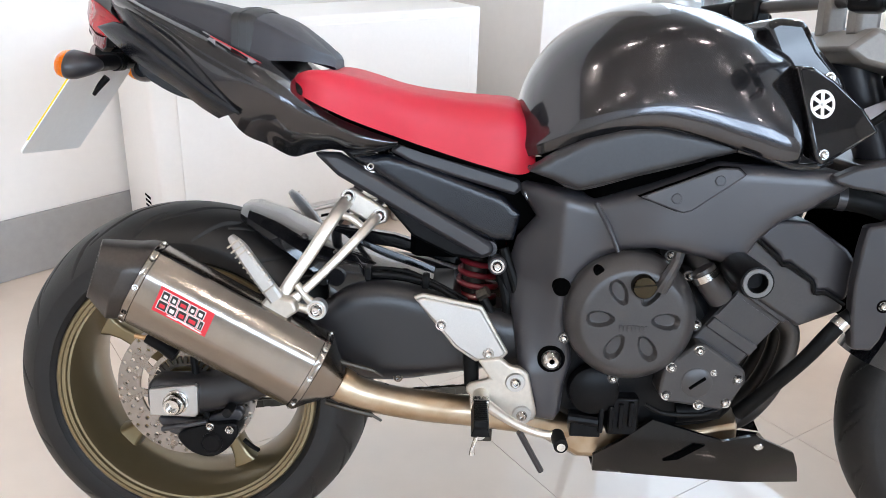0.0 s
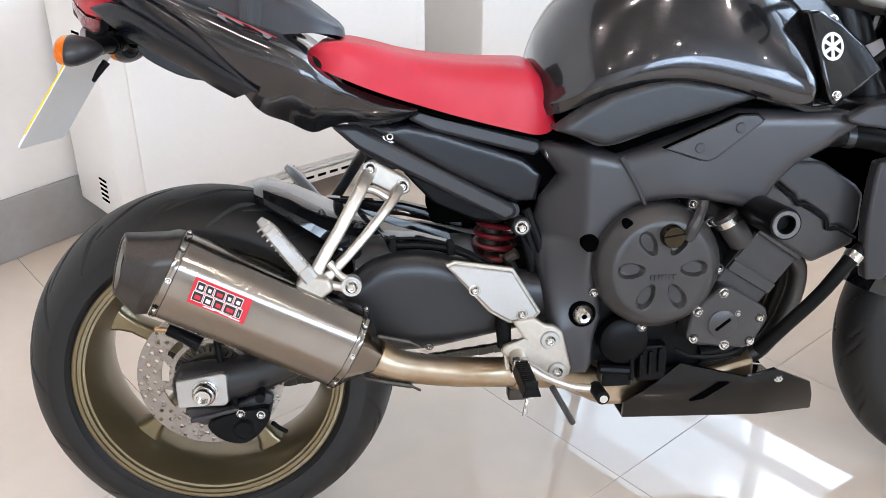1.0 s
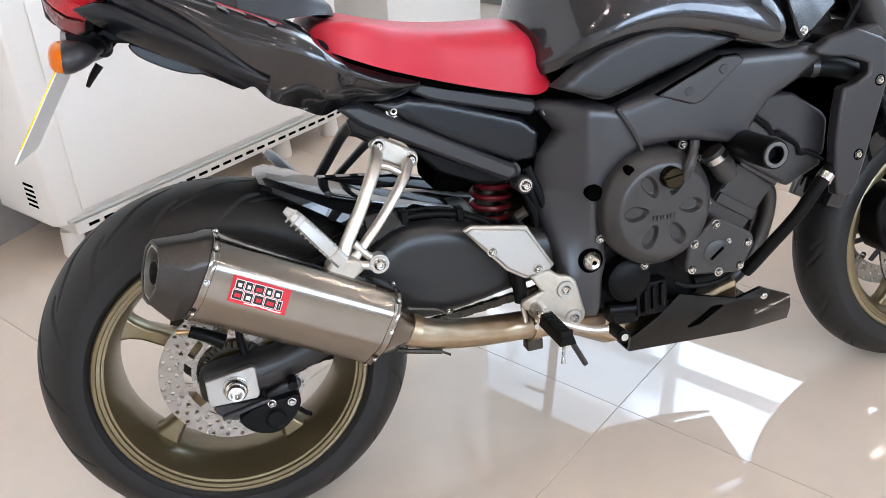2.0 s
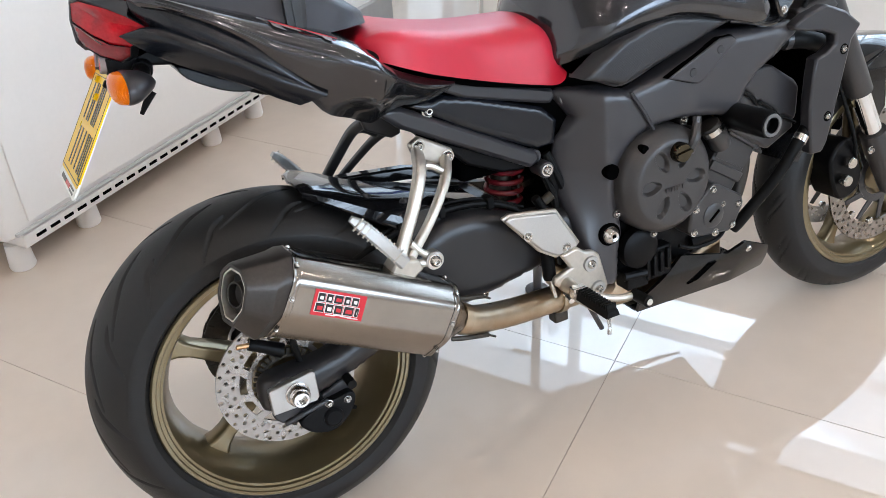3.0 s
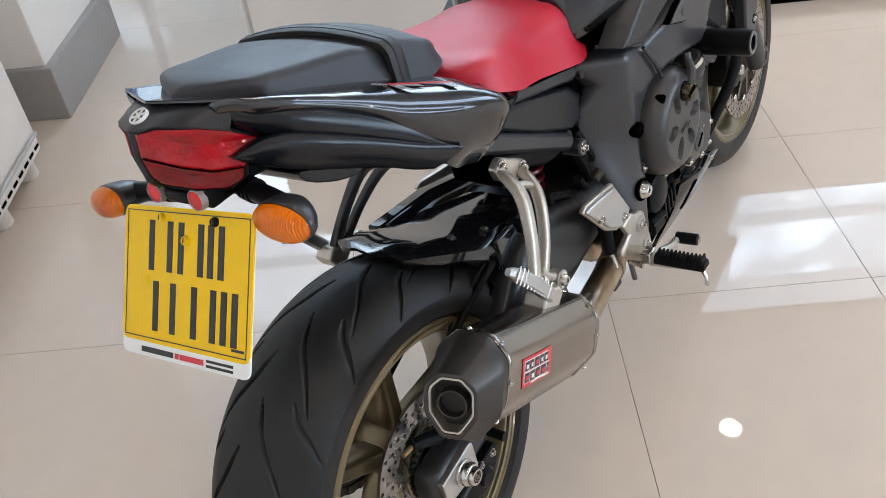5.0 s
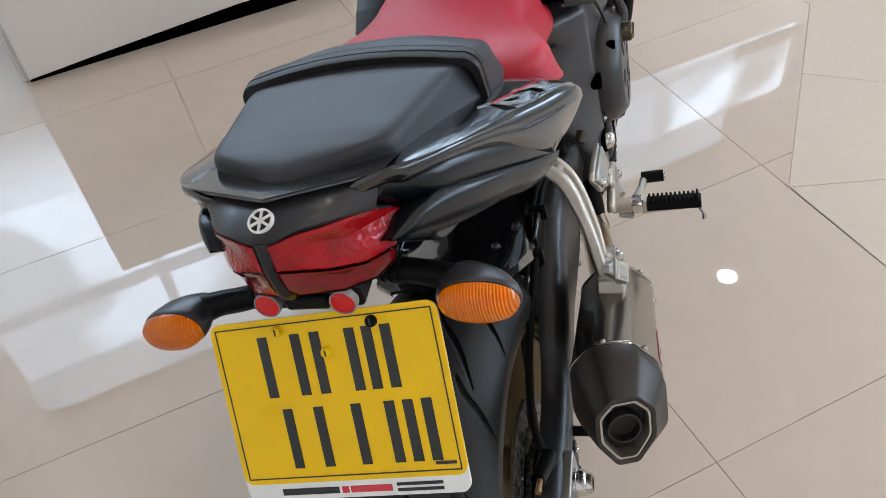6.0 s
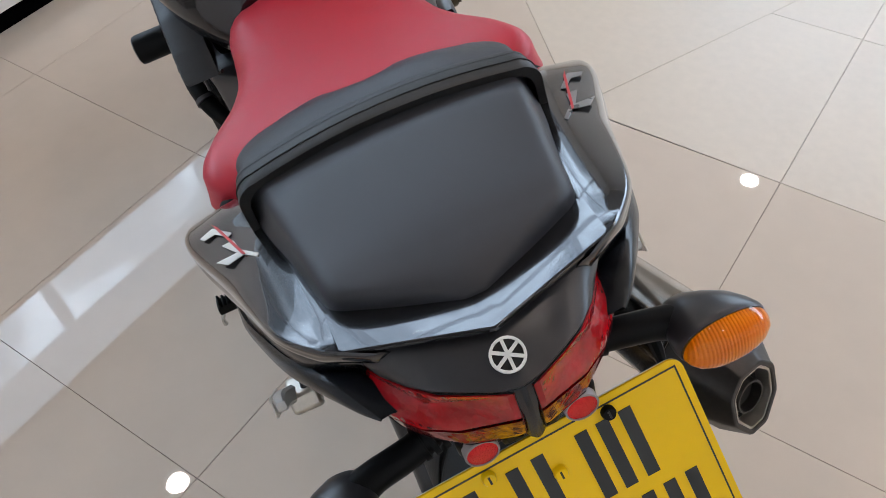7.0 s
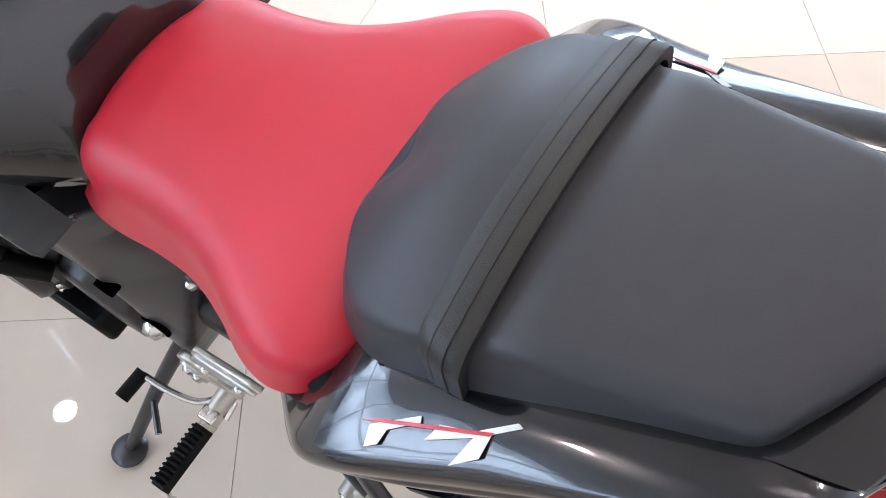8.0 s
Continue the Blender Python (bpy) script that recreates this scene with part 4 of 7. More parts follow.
for row, (h0, h1, widths) in enumerate(((0.0140, 0.0265, (0.011, 0.010, 0.014, 0.010, 0.011)), (-0.0020, 0.0110, (0.014, 0.012, 0.013, 0.016, 0.006)))):
    x = 0.0395
    for k, w in enumerate(widths):
        part("mark", can_quad(x - 0.0009, x + w + 0.0007, h0 - 0.0010, h1 + 0.0010, 0.0014, -0.001), WHITE_INK, silencer)
        part("mark", can_quad(x, x + w - 0.0002, h0, h1, 0.0019, -0.001), INK, silencer)
        part("mark", can_quad(x + 0.0026, x + w - 0.0028, h0 + 0.0030, h1 - 0.0042, 0.0024, -0.0005), RED_INK if w > 0.012 else WHITE_INK, silencer)
        x += w + 0.0028
for a, h in ((0.058, -0.0060), (0.070, -0.0050), (0.083, -0.0058), (0.096, -0.0066)):
    part("mark", can_quad(a, a + 0.017, h, h + 0.0016, 0.0014, 0.002), WHITE_INK, silencer)

# ---- passenger footrest hangers ----
for side in (1, -1):
    flip = (lambda b: b) if side == 1 else mirrored
    hanger = new("footrest_hanger", None)
    hanger.parent = bike
    hanger["label"] = "cast alloy passenger footrest hanger"
    cast = ALLOY_CAST if side == 1 else SATIN
    part("strut", flip(blade([(0.284, -0.108, 0.662), (0.276, -0.130, 0.656), (0.262, -0.160, 0.634), (0.234, -0.182, 0.588), (0.206, -0.195, 0.545), (0.190, -0.202, 0.515)], [0.010, 0.0105, 0.0098, 0.0096, 0.0098, 0.0105], [0.006, 0.0085, 0.0095, 0.0080, 0.0080, 0.0095])), cast, hanger, sharp=40, bevel=0.0015)
    part("strut", flip(blade([(0.330, -0.108, 0.636), (0.324, -0.130, 0.632), (0.304, -0.160, 0.610), (0.264, -0.184, 0.568), (0.225, -0.196, 0.530), (0.200, -0.202, 0.510)], [0.009, 0.0085, 0.0074, 0.0068, 0.0072, 0.0095], [0.006, 0.0085, 0.009, 0.008, 0.008, 0.0095])), cast, hanger, sharp=40, bevel=0.0015)
    part("top_plate", flip(plate([(0.268, 0.672), (0.288, 0.682), (0.345, 0.648), (0.345, 0.628), (0.325, 0.622), (0.275, 0.648)], -0.120, -0.104)), cast, hanger, bevel=0.004)
    part("bridge", flip(tube([(0.268, -0.146, 0.643), (0.29, -0.146, 0.638), (0.312, -0.146, 0.622)], 0.0065, 10)), cast, hanger)
    part("foot", flip(plate([(0.165, 0.515), (0.180, 0.532), (0.215, 0.522), (0.222, 0.505), (0.200, 0.490), (0.175, 0.495)], -0.228, -0.190)), ALLOY_CAST, hanger, bevel=0.004)
    part("arm", flip(tube([(0.198, -0.200, 0.512), (0.222, -0.203, 0.505), (0.25, -0.203, 0.500)], [0.009, 0.007, 0.008], 10)), ALLOY_CAST, hanger)
    part("arm", flip(tube([(0.215, -0.198, 0.540), (0.232, -0.202, 0.520), (0.25, -0.203, 0.508)], [0.007, 0.006, 0.008], 10)), ALLOY_CAST, hanger)
    part("footrest", flip(blade([(0.190, -0.224, 0.524), (0.163, -0.226, 0.562), (0.134, -0.221, 0.600), (0.119, -0.217, 0.616)], [0.011, 0.0110, 0.0100, 0.0050], [0.009, 0.0090, 0.0080, 0.005])), ALLOY, hanger, "folded ribbed alloy footrest")
    for k in range(10):
        f = k / 9
        p = Vector((0.180, -0.2345, 0.542)).lerp(Vector((0.126, -0.2290, 0.608)), f)
        part("rib", flip(tube([p + Vector((-0.0095, 0.001, -0.0076)), p + Vector((0.0095, 0.001, 0.0076))], 0.0016, 6)), ALLOY_CAST, hanger)
    part("lug", flip(tube([(0.248, -0.195, 0.505), (0.248, -0.212, 0.505)], 0.0155, 20)), ALLOY, hanger)
    for x, z, r in ((0.283, 0.668, 0.0085), (0.333, 0.639, 0.0085)):
        bolt(hanger, x, -0.122 * side, z, r, out=-side)
    bolt(hanger, 0.248, -0.214 * side, 0.505, 0.0095, out=-side)
    part("spring_pin", flip(tube([(0.195, -0.222, 0.500), (0.197, -0.223, 0.482)], 0.003, 8)), STEEL, hanger)

# ---- subframe and side covers ----
subframe = new("subframe", None)
subframe.parent = bike
subframe["label"] = "satin black rear subframe rails"
for side in (1, -1):
    flip = (lambda b: b) if side == 1 else mirrored
    part("upper_rail", flip(plate([(0.345, 0.742), (0.362, 0.757), (0.555, 0.704), (0.560, 0.690), (0.548, 0.678), (0.385, 0.722)], -0.108, -0.085)), SATIN, subframe, bevel=0.006)
    part("lower_rail", flip(plate([(0.222, 0.735), (0.265, 0.735), (0.518, 0.597), (0.520, 0.580), (0.500, 0.570), (0.262, 0.698)], -0.108, -0.082)), SATIN, subframe, bevel=0.008)
    part("side_cover", flip(pillow([(0.285, 0.730), (0.345, 0.735), (0.395, 0.722), (0.530, 0.676), (0.560, 0.648), (0.550, 0.606), (0.515, 0.603), (0.40, 0.660)], -0.078, -0.109, 0.004, 0.008, 0.007)), SIDE_PLASTIC, subframe, "black plastic side cover, tinted with the blue of daylight", sharp=60)
    part("lower_cover", flip(plate([(0.335, 0.655), (0.375, 0.640), (0.505, 0.572), (0.497, 0.564), (0.450, 0.570), (0.385, 0.600)], -0.088, -0.060)), PLASTIC, subframe, bevel=0.005)
    bolt(subframe, 0.316, -0.103 * side, 0.716, 0.0085, out=-side)
    bolt(subframe, 0.430, -0.103 * side, 0.679, 0.0035, "stud", mat=SOFT, out=-side)
    part("rail_cap", flip(tube([(0.512, -0.100, 0.588), (0.512, -0.085, 0.588)], 0.013, 14)), SATIN, subframe)
# plain blocks filling the space under the seat, coloured as deep shade
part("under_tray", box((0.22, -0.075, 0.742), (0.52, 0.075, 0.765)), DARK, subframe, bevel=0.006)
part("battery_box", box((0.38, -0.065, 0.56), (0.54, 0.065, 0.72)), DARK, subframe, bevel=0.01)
part("tail_loop", plate([(-0.09, 0.895), (-0.02, 0.835), (0.05, 0.800), (0.12, 0.775), (0.2, 0.735), (0.2, 0.76), (0.1, 0.85), (-0.05, 0.92)], -0.095, 0.095), PLASTIC, subframe, bevel=0.006)
part("tail_underside", plate(soft_outline([(-0.055, 0.864), (0.0, 0.836), (0.045, 0.817), (0.036, 0.808), (-0.003, 0.818), (-0.048, 0.844)], 3), -0.10, 0.10), SIDE_PLASTIC, subframe, bevel=0.006)

# shock absorber
shock = new("shock_absorber", None)
shock.parent = bike
shock["label"] = "rear shock absorber with a red coil spring"
part("damper", tube([(0.505, 0, 0.62), (0.475, 0, 0.40)], 0.021, 16), CHAIN, shock)
coil = []
for k in range(200):
    f = k / 199
    a = 2 * math.pi * 7 * f
    coil.append((0.513 - 0.020 * f + 0.034 * math.cos(a), 0.034 * math.sin(a), 0.615 - 0.135 * f))
part("spring_seat", lathe([(0.0, 0.0), (0.036, 0.0), (0.040, 0.004), (0.040, 0.012), (0.030, 0.016), (0.0, 0.016)], (0.492, 0, 0.462), 28, "z"), PLASTIC, shock)
part("spring", tube(coil, 0.0054, 8, 1), SPRING, shock, "red coil spring")
# ---- bodywork ----
bodywork = new("tail_unit", None)
bodywork.parent = bike
bodywork["label"] = "gloss graphite tail unit with matt black side inserts"
TAIL = [  # x, inner y/z, outer y/z, crease y/z, foot y/z
    (-0.110, 0.062, 0.968, 0.073, 0.972, 0.075, 0.966, 0.070, 0.960),
    (-0.098, 0.080, 0.970, 0.094, 0.973, 0.097, 0.967, 0.092, 0.960),
    (-0.085, 0.087, 0.966, 0.107, 0.967, 0.111, 0.959, 0.105, 0.950),
    (-0.050, 0.094, 0.957, 0.130, 0.952, 0.134, 0.945, 0.128, 0.938),
    (0.014, 0.108, 0.934, 0.152, 0.923, 0.157, 0.910, 0.149, 0.900),
    (0.070, 0.118, 0.913, 0.171, 0.899, 0.177, 0.874, 0.170, 0.850),
    (0.120, 0.125, 0.893, 0.190, 0.876, 0.196, 0.852, 0.168, 0.773),
    (0.165, 0.130, 0.876, 0.206, 0.857, 0.209, 0.834, 0.158, 0.749),
    (0.198, 0.132, 0.855, 0.211, 0.838, 0.214, 0.817, 0.149, 0.732),
    (0.222, 0.128, 0.826, 0.201, 0.819, 0.202, 0.800, 0.143, 0.737),
    (0.255, 0.122, 0.797, 0.177, 0.800, 0.177, 0.782, 0.136, 0.744),
    (0.300, 0.114, 0.775, 0.150, 0.779, 0.150, 0.760, 0.124, 0.738),
    (0.340, 0.106, 0.760, 0.132, 0.764, 0.132, 0.753, 0.118, 0.744),
    (0.360, 0.104, 0.756, 0.122, 0.758, 0.122, 0.754, 0.116, 0.752),
]
rings = []
for x, yi, zi, yo, zo, yc, zc, yf, zf in dense(TAIL, 4):
    r = min(0.022, (zo - zc) * 0.9)
    top = zo + 0.003 + 0.06 * r
    arc = [(yo + 0.003 - r + r * math.sin(radians(a)), top - r + r * math.cos(radians(a))) for a in (94, 84, 74, 64, 54, 44, 34, 24)]
    flank = eased([(yf, zf), (yf + (yc - yf) * 0.62, zf + (zc - zf) * 0.45), (yc, zc), arc[0]])[1:-1]
    half = [(yf - 0.012, zf + 0.004), (yf, zf)] + flank + arc + [(yo - 0.55 * (yo - yi), zo + 0.6 * (zi - zo) + 0.002), (yi, zi), (yi - 0.012, zi - 0.004)]
    rings.append([Vector((x, -y, z)) for y, z in half] + [Vector((x, y, z)) for y, z in half[::-1]])
part("tail_cover", skin(bmesh.new(), rings), PAINT, bodywork, "gloss graphite painted tail cover", sharp=40)
# rear deck behind the passenger seat
bm = bmesh.new()
rows = []
for f in [k / 10 for k in range(-10, 11)]:
    g = abs(f)
    rows.append([bm.verts.new(v) for v in ((-0.126 + 0.036 * g, f * 0.088, 0.974 - 0.010 * g), (-0.1365 + 0.036 * g, f * 0.092, 0.9825 - 0.010 * g), (-0.1360 + 0.036 * g, f * 0.092, 0.9845 - 0.010 * g),
                                           (-0.1345 + 0.036 * g, f * 0.092, 0.9850 - 0.010 * g), (-0.096 + 0.040 * g, f * 0.095, 0.971 - 0.012 * g), (-0.070 + 0.045 * g, f * 0.096, 0.958 - 0.012 * g))])
for p, q in zip(rows, rows[1:]):
    for k in range(5):
        bm.faces.new((p[k], p[k + 1], q[k + 1], q[k]))
part("rear_deck", bm, PAINT, bodywork, "gloss graphite rear deck lip", sharp=24)
# black tail end between deck and lamps, with a ridge down its middle
EDGE = [(0.0, -0.169, 0.0, 0.968), (0.2, -0.166, 0.014, 0.968), (0.45, -0.158, 0.032, 0.970), (0.65, -0.146, 0.049, 0.965), (0.85, -0.127, 0.065, 0.956), (1.0, -0.104, 0.078, 0.942)]


def tail_row(f):
    g = abs(f)
    s = 1 if f > 0 else -1
    for p, q in zip(EDGE, EDGE[1:]):
        if p[0] <= g <= q[0]:
            t = (g - p[0]) / (q[0] - p[0])
            x, y, z = (p[k] + (q[k] - p[k]) * t for k in (1, 2, 3))
            break
    top = Vector((-0.127 + 0.036 * g, f * 0.089, 0.977 - 0.010 * g))
    low = Vector((x, s * y, z))
    mid = top.lerp(low, 0.5) + Vector((-0.002, 0, 0.001 + 0.002 * (1 - g)))
    return [top, mid, low, low + Vector((0.002, 0, -0.006)), Vector((-0.10 + g * 0.04, f * 0.06, 0.945))]


bm = bmesh.new()
rows = [[bm.verts.new(v) for v in tail_row(k / 12)] for k in range(-12, 13)]
for p, q in zip(rows, rows[1:]):
    for k in range(4):
        bm.faces.new((p[k], p[k + 1], q[k + 1], q[k]))
part("tail_end", bm, SATIN, bodywork, "satin black tail end panel", sharp=38)
bm = bmesh.new()
skin(bm, [[Vector(v) for v in r] for r in (
    ((-0.165, -0.012, 0.966), (-0.169, 0.0, 0.967), (-0.165, 0.012, 0.966), (-0.13, 0.020, 0.955), (-0.13, -0.020, 0.955)),
    ((-0.172, -0.006, 0.940), (-0.1755, 0.0, 0.941), (-0.172, 0.006, 0.940), (-0.13, 0.010, 0.930), (-0.13, -0.010, 0.930)),
    ((-0.172, -0.006, 0.910), (-0.1755, 0.0, 0.908), (-0.172, 0.006, 0.910), (-0.13, 0.010, 0.905), (-0.13, -0.010, 0.905)),
    ((-0.161, -0.005, 0.896), (-0.165, 0.0, 0.894), (-0.161, 0.005, 0.896), (-0.13, 0.010, 0.893), (-0.13, -0.010, 0.893)))])
part("lamp_spine", bm, SIDE_PLASTIC, bodywork, bevel=0.002)


def lens_shell(outline, rise, back):
    """A lens that swells from its outline and has a wall behind its edge."""
    bm = bmesh.new()
    n = len(outline)
    cen = sum((Vector(p) for p in outline), Vector()) / n
    out = Vector((-0.62, -0.55, 0.55)).normalized()
    loops = [[Vector(p) - out * back for p in outline]]
    for k, h in ((0.0, 0.0), (0.06, 0.55), (0.2, 0.8), (0.45, 0.95), (0.75, 1.0)):
        loops.append([Vector(p).lerp(cen, k) + out * rise * h for p in outline])
    vs = [[bm.verts.new(v) for v in lp] for lp in loops]
    tip = bm.verts.new(cen + out * rise)
    for u, v in zip(vs, vs[1:]):
        for i in range(n):
            j = (i + 1) % n
            bm.faces.new((u[i], u[j], v[j], v[i]))
    for i in range(n):
        bm.faces.new((vs[-1][i], vs[-1][(i + 1) % n], tip))
    bm.faces.new(vs[0][::-1])
    bmesh.ops.recalc_face_normals(bm, faces=bm.faces)
    return bm


for side in (1, -1):
    flip = (lambda b: b) if side == 1 else mirrored
    # long insert along the flank: a tapered leaf with a crease below its upper edge
    LEAF = [(-0.120, 0.918, 0.088, -0.120, 0.915, 0.088, 0.001), (-0.105, 0.922, 0.097, -0.108, 0.903, 0.092, 0.006), (-0.086, 0.925, 0.108, -0.094, 0.892, 0.098, 0.009), (-0.063, 0.919, 0.121, -0.067, 0.874, 0.111, 0.011),
            (-0.033, 0.902, 0.138, -0.026, 0.852, 0.130, 0.011), (0.014, 0.873, 0.157, 0.026, 0.825, 0.148, 0.010), (0.071, 0.835, 0.177, 0.060, 0.803, 0.159, 0.008), (0.128, 0.800, 0.190, 0.090, 0.787, 0.166, 0.004)]
    bm = bmesh.new()
    rows = []
    for x, z, y, u, w, v, o in dense(LEAF, 5):
        top, low = Vector((x, -y, z)), Vector((u, -v, w))
        bulge = [top.lerp(low, f) + Vector((-0.002 * h, -o * h, 0)) for f, h in ((0.06, 0.42), (0.15, 0.74), (0.27, 0.94), (0.40, 1.0), (0.55, 0.93), (0.70, 0.75), (0.84, 0.45), (0.94, 0.18))]
        rows.append([bm.verts.new(p) for p in [top + Vector((0, 0.02, -0.004)), top] + bulge + [low, low + Vector((0, 0.03, 0.006))]])
    for p, q in zip(rows, rows[1:]):
        for k in range(11):
            bm.faces.new((p[k], q[k], q[k + 1], p[k + 1]))
    bm.faces.new(rows[-1])
    part("flank_insert", flip(bm), SIDE_PLASTIC, bodywork, "satin black flank insert", sharp=48)
    # shallow panel between the cover's lower edge and the insert
    BAND = [(-0.099, 0.962, 0.090, -0.098, 0.941, 0.071), (-0.085, 0.953, 0.104, -0.080, 0.922, 0.086), (-0.055, 0.941, 0.124, -0.062, 0.914, 0.119), (-0.020, 0.921, 0.139, -0.033, 0.898, 0.136), (0.020, 0.898, 0.150, 0.014, 0.868, 0.155),
            (0.060, 0.868, 0.163, 0.060, 0.838, 0.171), (0.100, 0.825, 0.172, 0.100, 0.813, 0.181), (0.122, 0.800, 0.172, 0.126, 0.798, 0.186)]
    bm = bmesh.new()
    rows = []
    for x, z, y, u, w, v in dense(BAND, 4):
        up, dn = Vector((x, -y + 0.002, z + 0.006)), Vector((u, -v + 0.002, w - 0.004))
        rows.append([bm.verts.new(p) for p in (up, up.lerp(dn, 0.5) + Vector((0, -0.002, 0)), dn)])
    for p, q in zip(rows, rows[1:]):
        for k in range(2):
            bm.faces.new((p[k], q[k], q[k + 1], p[k + 1]))
    part("sunk_panel", flip(bm), SIDE_PLASTIC, bodywork, "black sunk panel").modifiers.new("thick", "SOLIDIFY").thickness = 0.003
    # tail lamp: red lens above a clear, browner window
    RED = [(-0.168, -0.006, 0.963), (-0.158, -0.030, 0.966), (-0.146, -0.047, 0.961), (-0.127, -0.063, 0.953), (-0.104, -0.076, 0.939), (-0.077, -0.087, 0.917), (-0.094, -0.089, 0.908), (-0.110, -0.084, 0.900), (-0.134, -0.065, 0.906), (-0.154, -0.042, 0.920), (-0.1725, -0.006, 0.938)]
    LOW = [(-0.1725, -0.006, 0.936), (-0.154, -0.042, 0.918), (-0.134, -0.065, 0.904), (-0.110, -0.084, 0.898), (-0.113, -0.080, 0.887), (-0.126, -0.066, 0.880), (-0.149, -0.042, 0.889), (-0.165, -0.008, 0.901), (-0.171, -0.006, 0.915)]
    part("tail_lamp", flip(lens_shell(RED, 0.006, 0.003)), RED_LENS, bodywork, "red prismatic tail lamp lens", sharp=30)
    part("lamp_window", flip(lens_shell(LOW, 0.004, 0.003)), LAMP_WINDOW, bodywork, "deep red lower lamp window", sharp=30)
    ALL = RED[:8] + LOW[4:] + [RED[-1]]
    cen = sum((Vector(p) for p in ALL), Vector()) / len(ALL)
    rim = []
    for k, out_ in ((-0.02, 0.006), (0.0, -0.0012), (0.045, 0.0), (0.05, 0.010)):
        rim.append([Vector(p).lerp(cen, -k if p[1] < -0.012 else 0) + Vector((out_, out_ * 0.6, 0)) for p in ALL])
    part("lamp_surround", flip(skin(bmesh.new(), rim + [rim[0]], cap=False)), PLASTIC, bodywork, bevel=0.0012)
    # backing behind the lamp, its shade put into the colour
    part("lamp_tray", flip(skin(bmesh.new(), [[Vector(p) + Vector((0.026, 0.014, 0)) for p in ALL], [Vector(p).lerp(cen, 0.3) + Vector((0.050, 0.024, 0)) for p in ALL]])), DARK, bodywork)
    # indicators
    ind = new("indicator", None)
    ind.parent = bike
    ind["label"] = "rear indicator with an amber lens on a black stalk"
    low = Matrix.Translation((-0.010, 0, -0.014)) if side == -1 else Matrix.Identity(4)
    part("stalk", flip(tube([(-0.096, -0.036, 0.864), low @ Vector((-0.103, -0.075, 0.863)), low @ Vector((-0.111, -0.115, 0.861)), low @ Vector((-0.119, -0.137, 0.859))], [0.0120, 0.0120, 0.0125, 0.0150], 18)), PLASTIC, ind)
    for f in (0.2, 0.42, 0.64):
        c = (low @ Vector((-0.098, -0.050, 0.8640))).lerp(low @ Vector((-0.105, -0.086, 0.8630)), f)
        part("collar", flip(tube([c, c + Vector((-0.0008, -0.0044, -0.0003))], 0.0145, 18)), PLASTIC, ind)
    tilt = low @ Matrix.Translation((-0.138, -0.153, 0.859)) @ pose(0, 0, 0, 10, 6, 6)

    def lens_ring(k, x, dy=0.0, dz=0.0, n=40):
        """A full oval with blunt ends."""
        ring = []
        for j in range(n):
            a = 2 * math.pi * j / n
            c_, s_ = math.cos(a), math.sin(a)
            ring.append(Vector((x, 0.0360 * math.copysign(abs(c_) ** 0.92, c_) * k + dy, 0.0205 * math.copysign(abs(s_) ** 0.92, s_) * k + dz)))
        return ring

    part("body", flip(turned(skin(bmesh.new(), [lens_ring(1.0, -0.002), lens_ring(1.03, 0.0), lens_ring(1.03, 0.004), lens_ring(0.97, 0.012, 0.001, 0.0), lens_ring(0.84, 0.022, 0.004, 0.001), lens_ring(0.62, 0.032, 0.008, 0.001), lens_ring(0.36, 0.040, 0.011, 0.001), lens_ring(0.10, 0.044, 0.012, 0.0)]), tilt)), SATIN, ind, sharp=60)
    part("reflector_bowl", flip(turned(skin(bmesh.new(), [lens_ring(0.93, 0.004), lens_ring(0.93, 0.0), lens_ring(0.86, -0.004), lens_ring(0.72, -0.0085), lens_ring(0.50, -0.0118), lens_ring(0.25, -0.0135), lens_ring(0.04, -0.0140)]), tilt)), AMBER, ind, "amber ribbed inner lens", sharp=60)
    part("lens", flip(turned(skin(bmesh.new(), [lens_ring(0.99, 0.001), lens_ring(0.99, -0.004), lens_ring(0.96, -0.0085), lens_ring(0.88, -0.0130), lens_ring(0.72, -0.0165), lens_ring(0.48, -0.0188), lens_ring(0.22, -0.0198), lens_ring(0.04, -0.0200)]), tilt)), AMBER_CLEAR, ind, "clear amber outer lens", sharp=60).visible_shadow = False

# emblem: plain ring and bars
emblem = part("emblem", lathe([(0.0, 0.0), (0.0108, 0.0), (0.0108, -0.0022), (0.0126, -0.0022), (0.0130, 0.0025)], (0, 0, 0), 32, "x"), WHITE_INK, bodywork, "round silver emblem")
emblem.matrix_basis = Matrix.Translation((-0.1500, 0, 0.9750)) @ pose(0, 0, 0, 0, 70, 0) @ Matrix.Scale(0.88, 4)
part("emblem_ground", turned(lathe([(0.0, 0.0), (0.0107, 0.0)], (0, 0, 0), 32, "x"), Matrix.Translation((-0.1500, 0, 0.9750)) @ pose(0, 0, 0, 0, 70, 0) @ Matrix.Scale(0.88, 4) @ Matrix.Translation((-0.0004, 0, 0))), INK, bodywork)
for k in range(3):
    b = box((-0.0022, -0.0012, -0.0106), (-0.0005, 0.0012, 0.0106))
    turned(b, Matrix.Translation((-0.1500, 0, 0.9750)) @ pose(0, 0, 0, 0, 70, 0) @ Matrix.Scale(0.88, 4) @ pose(0, 0, 0, 60 * k))
    part("emblem_bar", b, WHITE_INK, bodywork)

